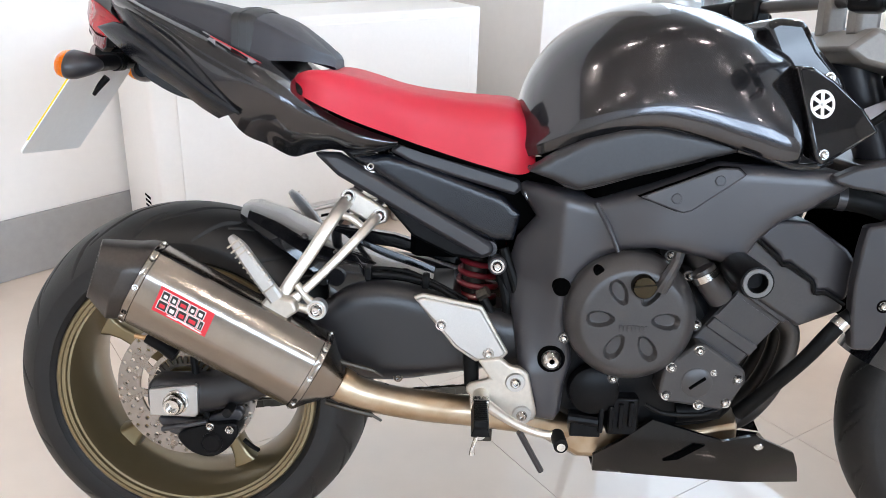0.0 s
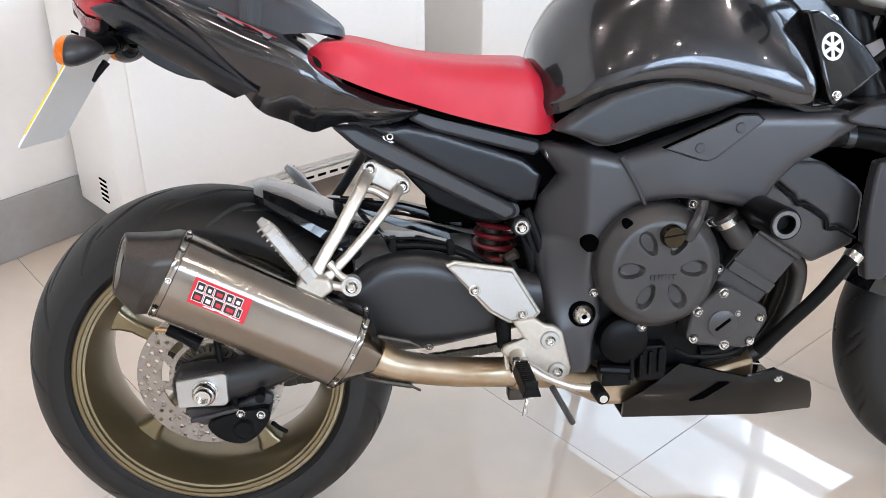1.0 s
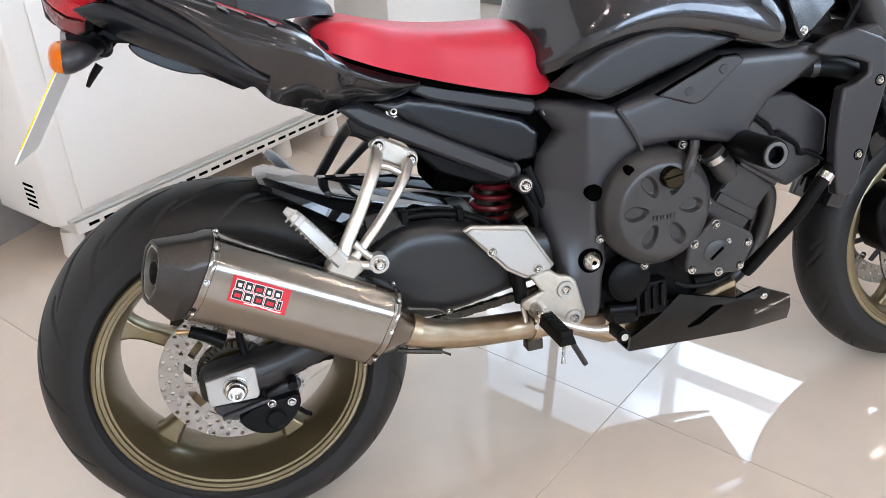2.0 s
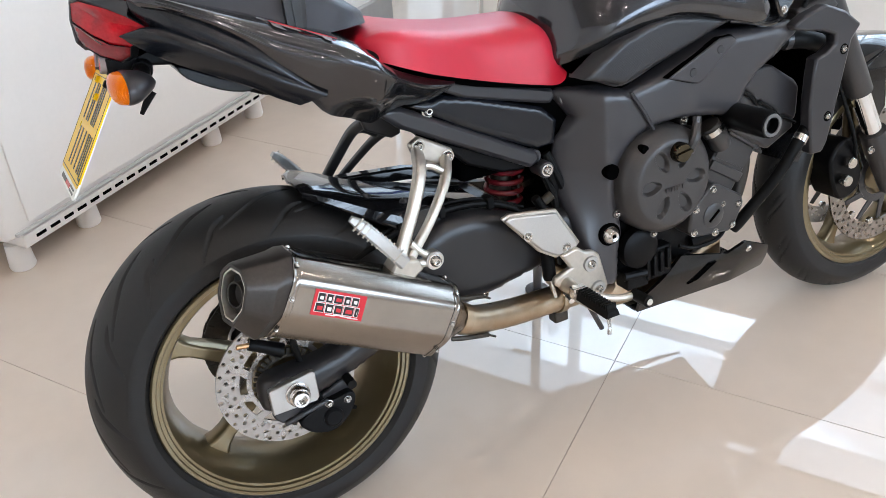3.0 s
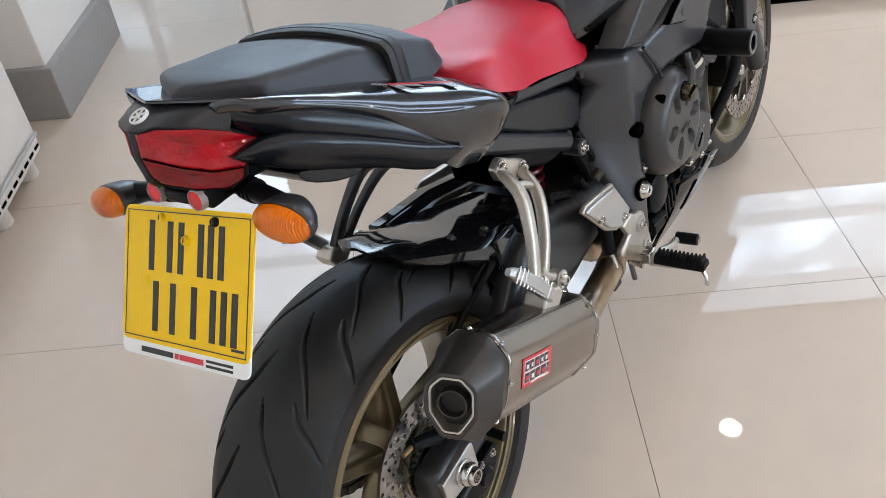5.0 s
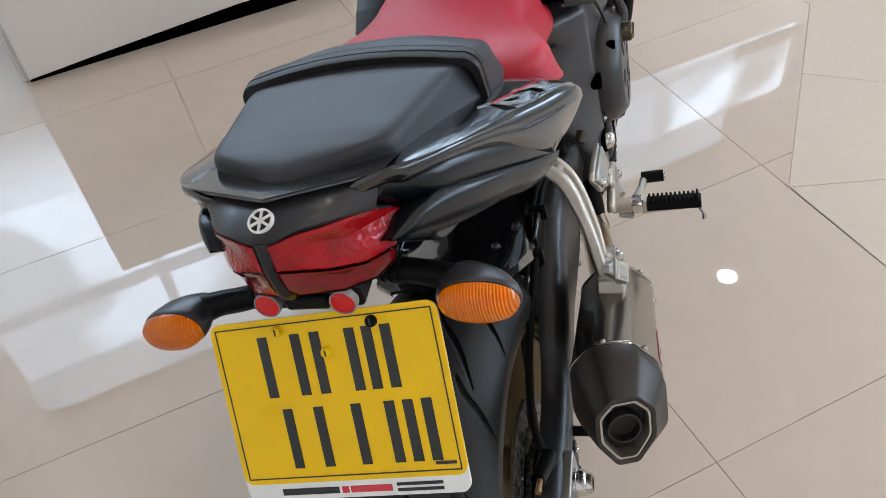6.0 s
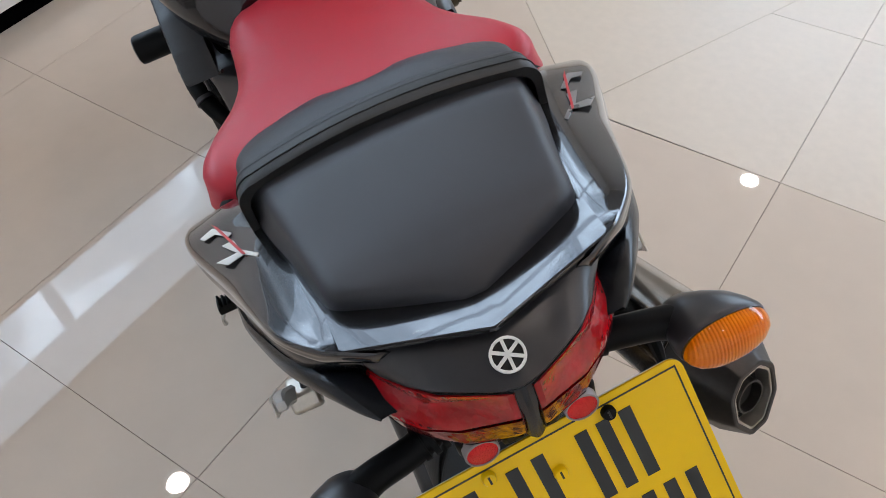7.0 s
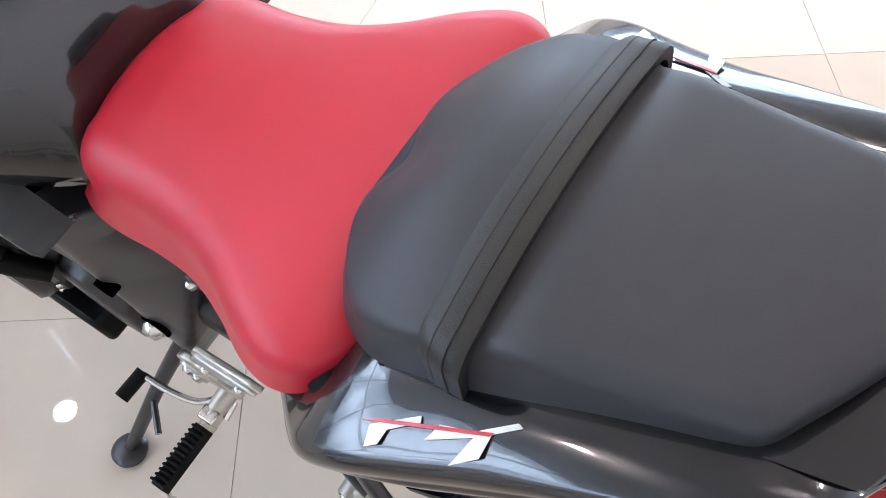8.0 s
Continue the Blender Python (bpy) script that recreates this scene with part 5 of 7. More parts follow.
# flank logo: plain slanted strokes
def shoulder(x, s, side, lift=0.0012):
    """A point on the tail's shoulder: s from the seat (0) to the outer edge (1)."""
    st = TAIL
    for a, b in zip(st, st[1:]):
        if a[0] <= x <= b[0]:
            f = (x - a[0]) / (b[0] - a[0])
            v = [p + (q - p) * f for p, q in zip(a, b)]
            y = v[1] + (v[3] - v[1]) * s
            mid = v[4] + 0.6 * (v[2] - v[4]) + 0.002
            z = v[2] + (mid - v[2]) * s / 0.45 if s < 0.45 else mid + (v[4] + 0.003 - mid) * (s - 0.45) / 0.55
            return Vector((x, side * y, z + lift))
    return Vector((x, side * 0.15, 0.85))
for side in (-1, 1):
    # same decal on both sides; the right one has its shade in the colour
    INK_TONE = WHITE_INK if side == 1 else SHADED_INK
    for pts, mat in (([(0.147, 0.80), (0.151, 0.58), (0.121, 0.39), (0.119, 0.46), (0.138, 0.60), (0.139, 0.76)], INK_TONE), ([(0.111, 0.63), (0.107, 0.44), (0.076, 0.45), (0.082, 0.51)], INK_TONE),
                     ([(0.089, 0.87), (0.082, 0.42), (0.063, 0.24), (0.059, 0.29), (0.074, 0.44), (0.074, 0.75)], INK_TONE), ([(0.158, 0.56), (0.145, 0.51), (0.073, 0.42), (0.075, 0.47)], RED_INK)):
        bm = bmesh.new()
        extra = 0.0009 if mat is RED_INK else 0.0
        tops = [shoulder(x, s * 0.92 + 0.10, side, 0.0012 + extra) for x, s in pts]
        hi = [bm.verts.new(p) for p in tops]
        lo = [bm.verts.new(p - Vector((0, 0, 0.001))) for p in tops]
        bm.faces.new(hi), bm.faces.new(lo[::-1])
        for i in range(len(pts)):
            j = (i + 1) % len(pts)
            bm.faces.new((hi[j], hi[i], lo[i], lo[j]))
        part("logo_stroke", bm, mat, bodywork)

# number plate
nplate = new("number_plate", None)
nplate.parent = bike
nplate["label"] = "yellow rear number plate with plain dark bars"
PM = Matrix.Translation((-0.146, -0.002, 0.856)) @ pose(0, 0, 0, 0, 34, 0) @ pose(0, 0, 0, -4.5, 0, 0)      # local -z runs down the plate, -x looks back


def on_plate(name, bm, mat, label=""):
    return part(name, turned(bm, PM), mat, nplate, label, 0.0)


def round_rect(w0, w1, z0, z1, r, x0, x1):
    pts = []
    for cx, cz, a0 in ((w1 - r, z1 - r, 0), (w0 + r, z1 - r, 90), (w0 + r, z0 + r, 180), (w1 - r, z0 + r, 270)):
        for k in range(6):
            a = radians(a0 + 18 * k)
            pts.append((cx + r * math.cos(a), cz + r * math.sin(a)))
    bm = bmesh.new()
    lo, hi = [bm.verts.new((x0, y, z)) for y, z in pts], [bm.verts.new((x1, y, z)) for y, z in pts]
    bm.faces.new(lo), bm.faces.new(hi[::-1])
    for i in range(len(pts)):
        j = (i + 1) % len(pts)
        bm.faces.new((lo[j], lo[i], hi[i], hi[j]))
    return bm


on_plate("sheet", round_rect(-0.114, 0.114, -0.178, 0.0, 0.010, -0.0015, 0.0015), WHITE_INK)
on_plate("yellow_face", round_rect(-0.1143, 0.1143, -0.161, 0.0003, 0.010, -0.0022, 0.0000), YELLOW, "yellow reflective face")
for y0, y1, z0, z1 in ((-0.109, 0.109, -0.0062, -0.005), (-0.109, 0.109, -0.156, -0.1548), (-0.109, -0.1078, -0.156, -0.005), (0.1078, 0.109, -0.156, -0.005)):
    on_plate("border_line", box((-0.0027, y0, z0), (-0.0021, y1, z1)), INK)
for y0, y1, z0, z1 in ((0.056, 0.066, -0.075, -0.016), (0.022, 0.032, -0.075, -0.016), (0.002, 0.012, -0.075, -0.016), (-0.033, -0.023, -0.075, -0.016), (-0.050, -0.040, -0.075, -0.016), (-0.068, -0.058, -0.075, -0.016),
                       (0.046, 0.056, -0.146, -0.087), (0.014, 0.024, -0.146, -0.087), (-0.024, -0.014, -0.146, -0.087), (-0.057, -0.047, -0.146, -0.087), (-0.075, -0.065, -0.146, -0.087), (-0.093, -0.083, -0.146, -0.087)):
    on_plate("dark_bar", box((-0.0028, y0, z0), (-0.0021, y1, z1)), INK)
for y0, y1, mat in ((0.016, 0.076, INK), (-0.038, 0.004, RED_INK), (0.006, 0.013, RED_INK)):
    on_plate("strip_bar", box((-0.0021, y0, -0.1732), (-0.0014, y1, -0.1668)), mat)
for z in (-0.1686, -0.1742):
    on_plate("strip_bar", box((-0.0021, -0.088, z), (-0.0014, -0.043, z + 0.0030)), INK)
on_plate("strip_bar", box((-0.0027, -0.105, -0.150), (-0.0021, -0.085, -0.147)), INK)
for y, z, mat in ((0.043, -0.012, YELLOW), (-0.003, -0.036, YELLOW), (-0.052, -0.012, SOFT)):
    on_plate("cap_screw", turned(lathe([(0.0, -0.006), (0.0045, -0.006), (0.0055, -0.004), (0.0055, 0.0)], (0, 0, 0), 16, "x"), Matrix.Translation((-0.0014, y, z))), mat)
    on_plate("screw_slot", box((-0.0079, y - 0.0008, z - 0.003), (-0.0072, y + 0.0008, z + 0.003)), INK)
holder = new("plate_holder", None)
holder.parent = bike
holder["label"] = "black plate bracket with two round red reflectors"
part("bracket", box((-0.146, -0.052, 0.862), (-0.10, 0.052, 0.886)), PLASTIC, holder, bevel=0.004)
part("lamp_block", box((-0.152, -0.022, 0.866), (-0.14, 0.022, 0.882)), PLASTIC, holder, bevel=0.004)
part("arm", plate([(-0.12, 0.885), (-0.05, 0.89), (0.0, 0.85), (-0.06, 0.86), (-0.11, 0.868)], -0.05, 0.05), PLASTIC, holder, bevel=0.004)
for y in (-0.037, 0.037):
    m = Matrix.Translation((-0.150, y, 0.876)) @ pose(0, 0, 0, 0, 10, 0) @ Matrix.Diagonal((1, 0.92, 0.92, 1))
    part("reflector_rim", turned(lathe([(0.0118, 0.004), (0.0138, 0.004), (0.0138, -0.0036), (0.0132, -0.0044), (0.0124, -0.0044), (0.0118, -0.002)], (0, 0, 0), 28, "x"), m), PALE_RIM, holder, "pale reflector rim")
    part("reflector", turned(lathe([(0.0, -0.0050), (0.008, -0.0046), (0.0120, -0.0036), (0.0120, 0.003)], (0, 0, 0), 28, "x"), m), REFLECTOR, holder, "round red reflector")
part("hook", tube([(-0.10, -0.115, 0.840), (-0.112, -0.116, 0.826), (-0.122, -0.116, 0.812)], [0.006, 0.005, 0.003], 8), PLASTIC, holder)

# ---- seats ----
SEAT2 = [(-0.100, 0.008, 0.014, 0.975, 0.974, 0.952), (-0.092, 0.024, 0.030, 0.979, 0.9775, 0.950), (-0.080, 0.047, 0.053, 0.9812, 0.9792, 0.946), (-0.066, 0.071, 0.076, 0.9812, 0.9785, 0.940), (-0.054, 0.088, 0.095, 0.9803, 0.9765, 0.934), (-0.035, 0.094, 0.103, 0.9785, 0.9745, 0.928), (0.0, 0.100, 0.110, 0.973, 0.967, 0.918),
         (0.06, 0.110, 0.124, 0.962, 0.956, 0.903), (0.10, 0.117, 0.131, 0.955, 0.947, 0.892), (0.125, 0.125, 0.134, 0.953, 0.941, 0.884), (0.152, 0.130, 0.137, 0.948, 0.932, 0.876), (0.180, 0.129, 0.137, 0.938, 0.919, 0.876),
         (0.207, 0.116, 0.124, 0.920, 0.905, 0.876), (0.230, 0.088, 0.096, 0.903, 0.892, 0.873), (0.242, 0.066, 0.072, 0.894, 0.887, 0.870), (0.250, 0.045, 0.050, 0.885, 0.880, 0.867)]
bm = cushion(dense(SEAT2, 4), side_r=0.015)
for v in bm.verts:      # shallow valley in the middle of the front edge
    f = min(1, max(0, (v.co.x - 0.165) / 0.07)) * math.exp(-(v.co.y / 0.028) ** 2)
    v.co.x -= 0.010 * f
    v.co.z -= 0.006 * f
    if v.co.z > 0.93:       # the pad sits a little lower just behind the strap
        v.co.z -= 0.005 * math.exp(-((v.co.x - 0.100) / 0.012) ** 2)
seat2 = part("passenger_seat", bm, BLACK_SEAT, bike, "black vinyl passenger seat with a grab strap", sharp=60)
# strap across the passenger seat, hugging its section
def strap_line(lift):
    w, zc, ze, r = 0.128 + lift, 0.953 + lift, 0.941 + lift, 0.020
    half = [(w + 0.002, 0.888), (w + 0.001, 0.905), (w, ze - r)]
    half += [(w - r + r * math.cos(a), ze - r + r * math.sin(a)) for a in [math.pi / 2 * k / 8 for k in range(1, 8)]]
    half += [((w - r) * f, zc + (ze - zc) * f * f) for f in (1.0, 0.8, 0.6, 0.4, 0.2)]
    return [(-y, z) for y, z in half] + [(0.0, zc)] + [(y, z) for y, z in half[::-1]]


def strap_band(x0, x1, low, high, wedge=False):
    bm = bmesh.new()
    rings = []
    for (ya, za), (yb, zb) in zip(strap_line(low), strap_line(high)):
        back = 0.006 + 0.003 * (yb / 0.135) ** 2
        if wedge:
            rings.append([Vector((x0 - back, ya, za)), Vector((x0 - back, yb, zb - 0.001)), Vector((x0 - back + 0.003, yb, zb)), Vector((x1 - back - 0.008, yb * 0.7 + ya * 0.3, zb * 0.7 + za * 0.3)), Vector((x1 - back, ya, za)), Vector((x1 - back - 0.006, ya, za - 0.003))])
        else:
            rings.append([Vector((x0 - back, ya, za)), Vector((x0 - back, yb, zb)), Vector((x1 - back, yb, zb)), Vector((x1 - back, ya, za))])
    return skin(bm, rings)


part("grab_strap", strap_band(0.111, 0.146, -0.001, 0.0062, True), STRAP, seat2, "folded black grab strap", sharp=35)
part("stitching", strap_band(0.1225, 0.1232, 0.002, 0.0062), STRAP, seat2)
part("stitching", strap_band(0.1335, 0.1342, 0.001, 0.0046), STRAP, seat2)
SEAT1 = [(0.196, 0.124, 0.130, 0.846, 0.848, 0.834), (0.205, 0.152, 0.158, 0.856, 0.857, 0.830), (0.225, 0.172, 0.178, 0.862, 0.864, 0.823), (0.255, 0.178, 0.185, 0.862, 0.864, 0.810), (0.295, 0.167, 0.178, 0.856, 0.856, 0.793), (0.345, 0.144, 0.157, 0.846, 0.843, 0.774),
         (0.400, 0.127, 0.140, 0.838, 0.832, 0.755), (0.460, 0.120, 0.134, 0.833, 0.825, 0.737), (0.510, 0.119, 0.134, 0.831, 0.822, 0.724), (0.545, 0.114, 0.132, 0.828, 0.816, 0.716), (0.566, 0.102, 0.128, 0.808, 0.796, 0.719), (0.578, 0.090, 0.120, 0.776, 0.764, 0.729)]
seat1 = part("rider_seat", cushion(dense(SEAT1, 4), side_r=0.042), RED_SEAT, bike, "red vinyl rider seat", sharp=60)
for side in (-1, 1):
    part("seat_edge", blob((0.208, side * 0.142, 0.829), (0.025, 0.034, 0.017), 24, 14), SOFT, seat1, "black rubber edge below the seat corner")
part("seat_base", plate([(0.23, 0.805), (0.30, 0.775), (0.40, 0.742), (0.54, 0.710), (0.565, 0.716), (0.55, 0.73), (0.3, 0.785)], -0.124, 0.124), DARK, seat1, bevel=0.003)

# ---- fuel tank ----
tank = new("fuel_tank", None)
tank.parent = bike
tank["label"] = "gloss graphite fuel tank"
TANK = [(0.550, 0.060, 0.085, 0.815, 0.780, 0.745), (0.558, 0.078, 0.105, 0.850, 0.800, 0.742), (0.572, 0.092, 0.122, 0.882, 0.825, 0.745), (0.596, 0.108, 0.145, 0.918, 0.860, 0.755), (0.635, 0.128, 0.172, 0.950, 0.892, 0.772), (0.69, 0.150, 0.192, 0.977, 0.920, 0.792),
        (0.75, 0.166, 0.205, 0.990, 0.938, 0.800), (0.81, 0.172, 0.212, 0.988, 0.938, 0.790), (0.87, 0.172, 0.218, 0.975, 0.928, 0.773), (0.92, 0.168, 0.217, 0.957, 0.912, 0.758), (0.948, 0.166, 0.212, 0.945, 0.900, 0.756), (0.957, 0.160, 0.206, 0.938, 0.892, 0.764)]


def tank_ring(x, w, wf, zc, ze, zf):
    h, brow = ze - zf, w + (wf - w) * 0.18
    low = wf * 0.995
    half = [(0.0, zf), (wf * 0.8, zf - 0.004), (wf * 0.965, zf), (wf * 0.992, zf + 0.012), (wf * 1.004, zf + h * 0.18), (low, zf + h * 0.30)]
    half += [(low + (brow - low) * f, zf + h * 0.30 + (h * 0.70 + 0.002) * f + 0.002 * math.sin(math.pi * f)) for f in (0.25, 0.5, 0.75, 1.0)]
    half += [(w * 0.90, ze + (zc - ze) * 0.36), (w * 0.70, ze + (zc - ze) * 0.68), (w * 0.42, ze + (zc - ze) * 0.90), (0.0, zc)]
    return [Vector((x, -y, z)) for y, z in half] + [Vector((x, y, z)) for y, z in half[-2:0:-1]]


def front_turn(bm, amount=0.42):
    """Beyond a slanting crease the tank's side and the scoop turn in towards the front."""
    for v in bm.verts:
        d = (v.co.x - 0.78) * 0.764 + (v.co.z - 0.985) * 0.644
        if d > 0 and abs(v.co.y) > 0.02:
            v.co.y -= math.copysign(min(amount * d, abs(v.co.y) * 0.6), v.co.y)
    return bm


part("shell", front_turn(skin(bmesh.new(), [tank_ring(*s) for s in dense(TANK, 8)])), PAINT, tank, sharp=70)
part("filler_cap", lathe([(0.0, 0.010), (0.030, 0.010), (0.036, 0.006), (0.040, 0.0), (0.040, -0.02)], (0.80, 0, 0.992), 36, "z"), ALLOY, tank)
for side in (1, -1):
    flip = (lambda b: b) if side == 1 else mirrored
    part("knee_panel", flip(pillow([(0.562, 0.730), (0.640, 0.706), (0.820, 0.758), (0.885, 0.776), (0.862, 0.781), (0.800, 0.793), (0.741, 0.801), (0.700, 0.796), (0.646, 0.780), (0.60, 0.755)], -0.150, -0.198, 0.004, 0.006, 0.006)), CARBON, tank, "carbon-patterned knee panel", sharp=60)
    part("panel_edge", flip(tube([(0.565, -0.145, 0.731), (0.600, -0.176, 0.7195), (0.640, -0.190, 0.7075), (0.72, -0.190, 0.7305), (0.82, -0.190, 0.7590)], 0.0030, 8)), SATIN, tank)
    # air scoop with its badge
    bm = plate([(0.938, 0.898), (0.958, 0.825), (0.972, 0.766), (0.985, 0.757), (1.079, 0.806), (1.050, 0.842), (1.00, 0.880), (0.965, 0.897)], -0.218, -0.165)
    part("air_scoop", flip(front_turn(bm)), BLACK_GLOSS, tank, "gloss black air scoop", 0.006)
    bolt(tank, 0.984, -0.212 * side, 0.774, 0.0055, out=-side)
    part("badge_ring", flip(front_turn(lathe([(0.0165, -0.2185), (0.0165, -0.2200), (0.0205, -0.2200), (0.0205, -0.2175)], (0.980, 0, 0.845), 36))), WHITE_INK, tank, "round white badge ring")
    for k in range(3):
        b = box((-0.0026, -0.2198, -0.017), (0.0026, -0.2180, 0.017))
        part("badge_bar", flip(front_turn(turned(b, Matrix.Translation((0.980, 0, 0.845)) @ pose(0, 0, 0, 0, 60 * k, 0)))), WHITE_INK, tank)
    part("scoop_trim", flip(tube([(0.862, -0.205, 0.776), (0.91, -0.207, 0.765), (0.945, -0.208, 0.755), (0.978, -0.204, 0.756), (1.0, -0.20, 0.764)], 0.005, 8)), BLACK_GLOSS, tank)

# ---- frame ----
main_frame = new("main_frame", None)
main_frame.parent = bike
main_frame["label"] = "satin black cast twin-spar frame"
FRAME = [(0.548, 0.695), (0.566, 0.703), (0.640, 0.692), (0.670, 0.686), (0.760, 0.716), (0.850, 0.752), (0.93, 0.750), (1.020, 0.748), (1.035, 0.725), (0.985, 0.690), (0.940, 0.668), (0.912, 0.640), (0.885, 0.595),
         (0.84, 0.608), (0.800, 0.616), (0.76, 0.620), (0.715, 0.612), (0.685, 0.596), (0.662, 0.568), (0.648, 0.530), (0.642, 0.490), (0.647, 0.455), (0.650, 0.420), (0.641, 0.385), (0.638, 0.335), (0.628, 0.318), (0.598, 0.322),
         (0.585, 0.350), (0.566, 0.410), (0.550, 0.500), (0.546, 0.570), (0.556, 0.612), (0.585, 0.648), (0.570, 0.668)]
for side in (1, -1):
    flip = (lambda b: b) if side == 1 else mirrored
    bm = pillow(FRAME, -0.100, -0.170, 0.012, 0.020, 0.007)
    for v in bm.verts:
        if v.co.y < -0.12:
            high = min(1, max(0, (v.co.z - 0.40) / 0.15))
            p, q = min(1, max(0, (v.co.x - 0.553) / 0.068)), min(1, max(0, (v.co.x - 0.64) / 0.16))
            v.co.y += high * 0.064 * (1 - p) - 0.034 * q * q * (3 - 2 * q)
    part("spar", flip(bm), SPAR, main_frame, sharp=60)
    # dark plate round the cover paints the shade of its joint
    part("cover_joint", flip(plate([(0.7262, 0.7000), (0.842, 0.7495), (0.8690, 0.7495), (0.8818, 0.738), (0.8064, 0.6805), (0.792, 0.6765)], -0.2030, -0.19)), DARK, main_frame)
    part("spar_cover", flip(plate([(0.728, 0.700), (0.842, 0.748), (0.868, 0.748), (0.880, 0.738), (0.806, 0.682), (0.792, 0.678)], -0.206, -0.19)), SPAR, main_frame, "flat cover panel on the spar", 0.0025)
    for x, z in ((0.781, 0.700), (0.842, 0.729)):
        part("cover_stud", flip(lathe([(0.0, -0.2075), (0.007, -0.2075), (0.008, -0.206), (0.008, -0.2)], (x, 0, z), 20)), SATIN, main_frame)
    part("frame_seam", flip(tube([(0.668, -0.178, 0.684), (0.690, -0.186, 0.645), (0.705, -0.190, 0.612)], 0.0035, 8)), SATIN, main_frame)
    # raised dark discs paint the shade of the hole and the pivot recess
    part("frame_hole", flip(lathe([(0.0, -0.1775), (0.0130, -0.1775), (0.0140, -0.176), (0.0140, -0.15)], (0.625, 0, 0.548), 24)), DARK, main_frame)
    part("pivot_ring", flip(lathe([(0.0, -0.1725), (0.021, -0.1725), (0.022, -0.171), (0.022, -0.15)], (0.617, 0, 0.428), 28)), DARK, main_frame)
    part("pivot_nut", flip(lathe([(0.0045, -0.170), (0.0045, -0.1845), (0.009, -0.186), (0.013, -0.183), (0.0155, -0.178), (0.0175, -0.1745), (0.0175, -0.170)], (0.617, 0, 0.428), 18)), STEEL, main_frame, "bright steel pivot nut")
    for x, y, z, r in ((0.576, 0.1165, 0.685, 0.0085), (0.526, 0.120, 0.563, 0.0085)):
        part("lug", flip(lathe([(0.0, -y + 0.003), (0.0135, -y + 0.003), (0.0155, -y + 0.006), (0.0155, -0.08)], (x, 0, z), 22)), SATIN, main_frame)
        bolt(main_frame, x, -(y - 0.002) * side, z, r, out=-side)
    part("rear_web", flip(plate([(0.512, 0.575), (0.55, 0.570), (0.57, 0.50), (0.56, 0.47), (0.545, 0.50), (0.53, 0.545)], -0.110, -0.09)), PLASTIC, main_frame, bevel=0.006)
# plain blocks filling the hollow under tank and seat, coloured as deep shade
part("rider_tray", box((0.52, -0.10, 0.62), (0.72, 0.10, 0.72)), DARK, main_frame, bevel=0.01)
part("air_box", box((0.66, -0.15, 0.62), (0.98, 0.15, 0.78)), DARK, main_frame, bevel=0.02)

# ---- engine ----
engine = new("engine", None)
engine.parent = bike
engine["label"] = "black four-cylinder engine with round clutch cover"
part("crankcase", plate(soft_outline([(0.60, 0.36), (0.62, 0.50), (0.70, 0.60), (0.82, 0.58), (0.90, 0.46), (0.93, 0.36), (0.88, 0.31), (0.70, 0.30)], 3), -0.138, 0.138), PLASTIC, engine, bevel=0.015)
CYL = [(0.838, 0.470), (0.912, 0.565), (0.985, 0.515), (0.915, 0.425)]
part("cylinder_block", plate(CYL, -0.160, 0.160), ENGINE, engine, bevel=0.004)
part("block_rib", plate([(0.857, 0.492), (0.869, 0.508), (0.942, 0.462), (0.930, 0.446)], -0.166, -0.150), ENGINE, engine, bevel=0.002)
part("block_rib", plate([(0.902, 0.552), (0.912, 0.565), (0.985, 0.515), (0.975, 0.503)], -0.168, -0.150), ENGINE, engine, bevel=0.002)
part("block_recess", plate([(0.874, 0.512), (0.900, 0.545), (0.968, 0.500), (0.945, 0.470)], -0.1625, -0.158), ENGINE, engine)
part("cylinder_head", plate([(0.900, 0.560), (0.898, 0.628), (0.912, 0.645), (0.950, 0.612), (1.060, 0.545), (1.062, 0.530), (0.995, 0.500)], -0.175, 0.175), ENGINE, engine, bevel=0.006)
part("cam_cover", plate([(0.912, 0.645), (0.948, 0.670), (0.995, 0.668), (1.055, 0.628), (1.068, 0.612), (1.066, 0.560), (1.060, 0.545), (1.03, 0.562), (1.012, 0.560), (1.008, 0.578), (0.968, 0.604), (0.955, 0.602), (0.950, 0.618)], -0.178, 0.178), SATIN, engine, "smooth black cam cover", 0.008, segments=3)
part("cover_gasket", tube([(0.912, -0.179, 0.640), (0.948, -0.179, 0.613), (0.958, -0.179, 0.600), (0.97, -0.179, 0.600), (1.006, -0.179, 0.576), (1.012, -0.179, 0.558), (1.03, -0.179, 0.558), (1.060, -0.179, 0.541)], 0.0035, 6, 3), SOFT, engine)
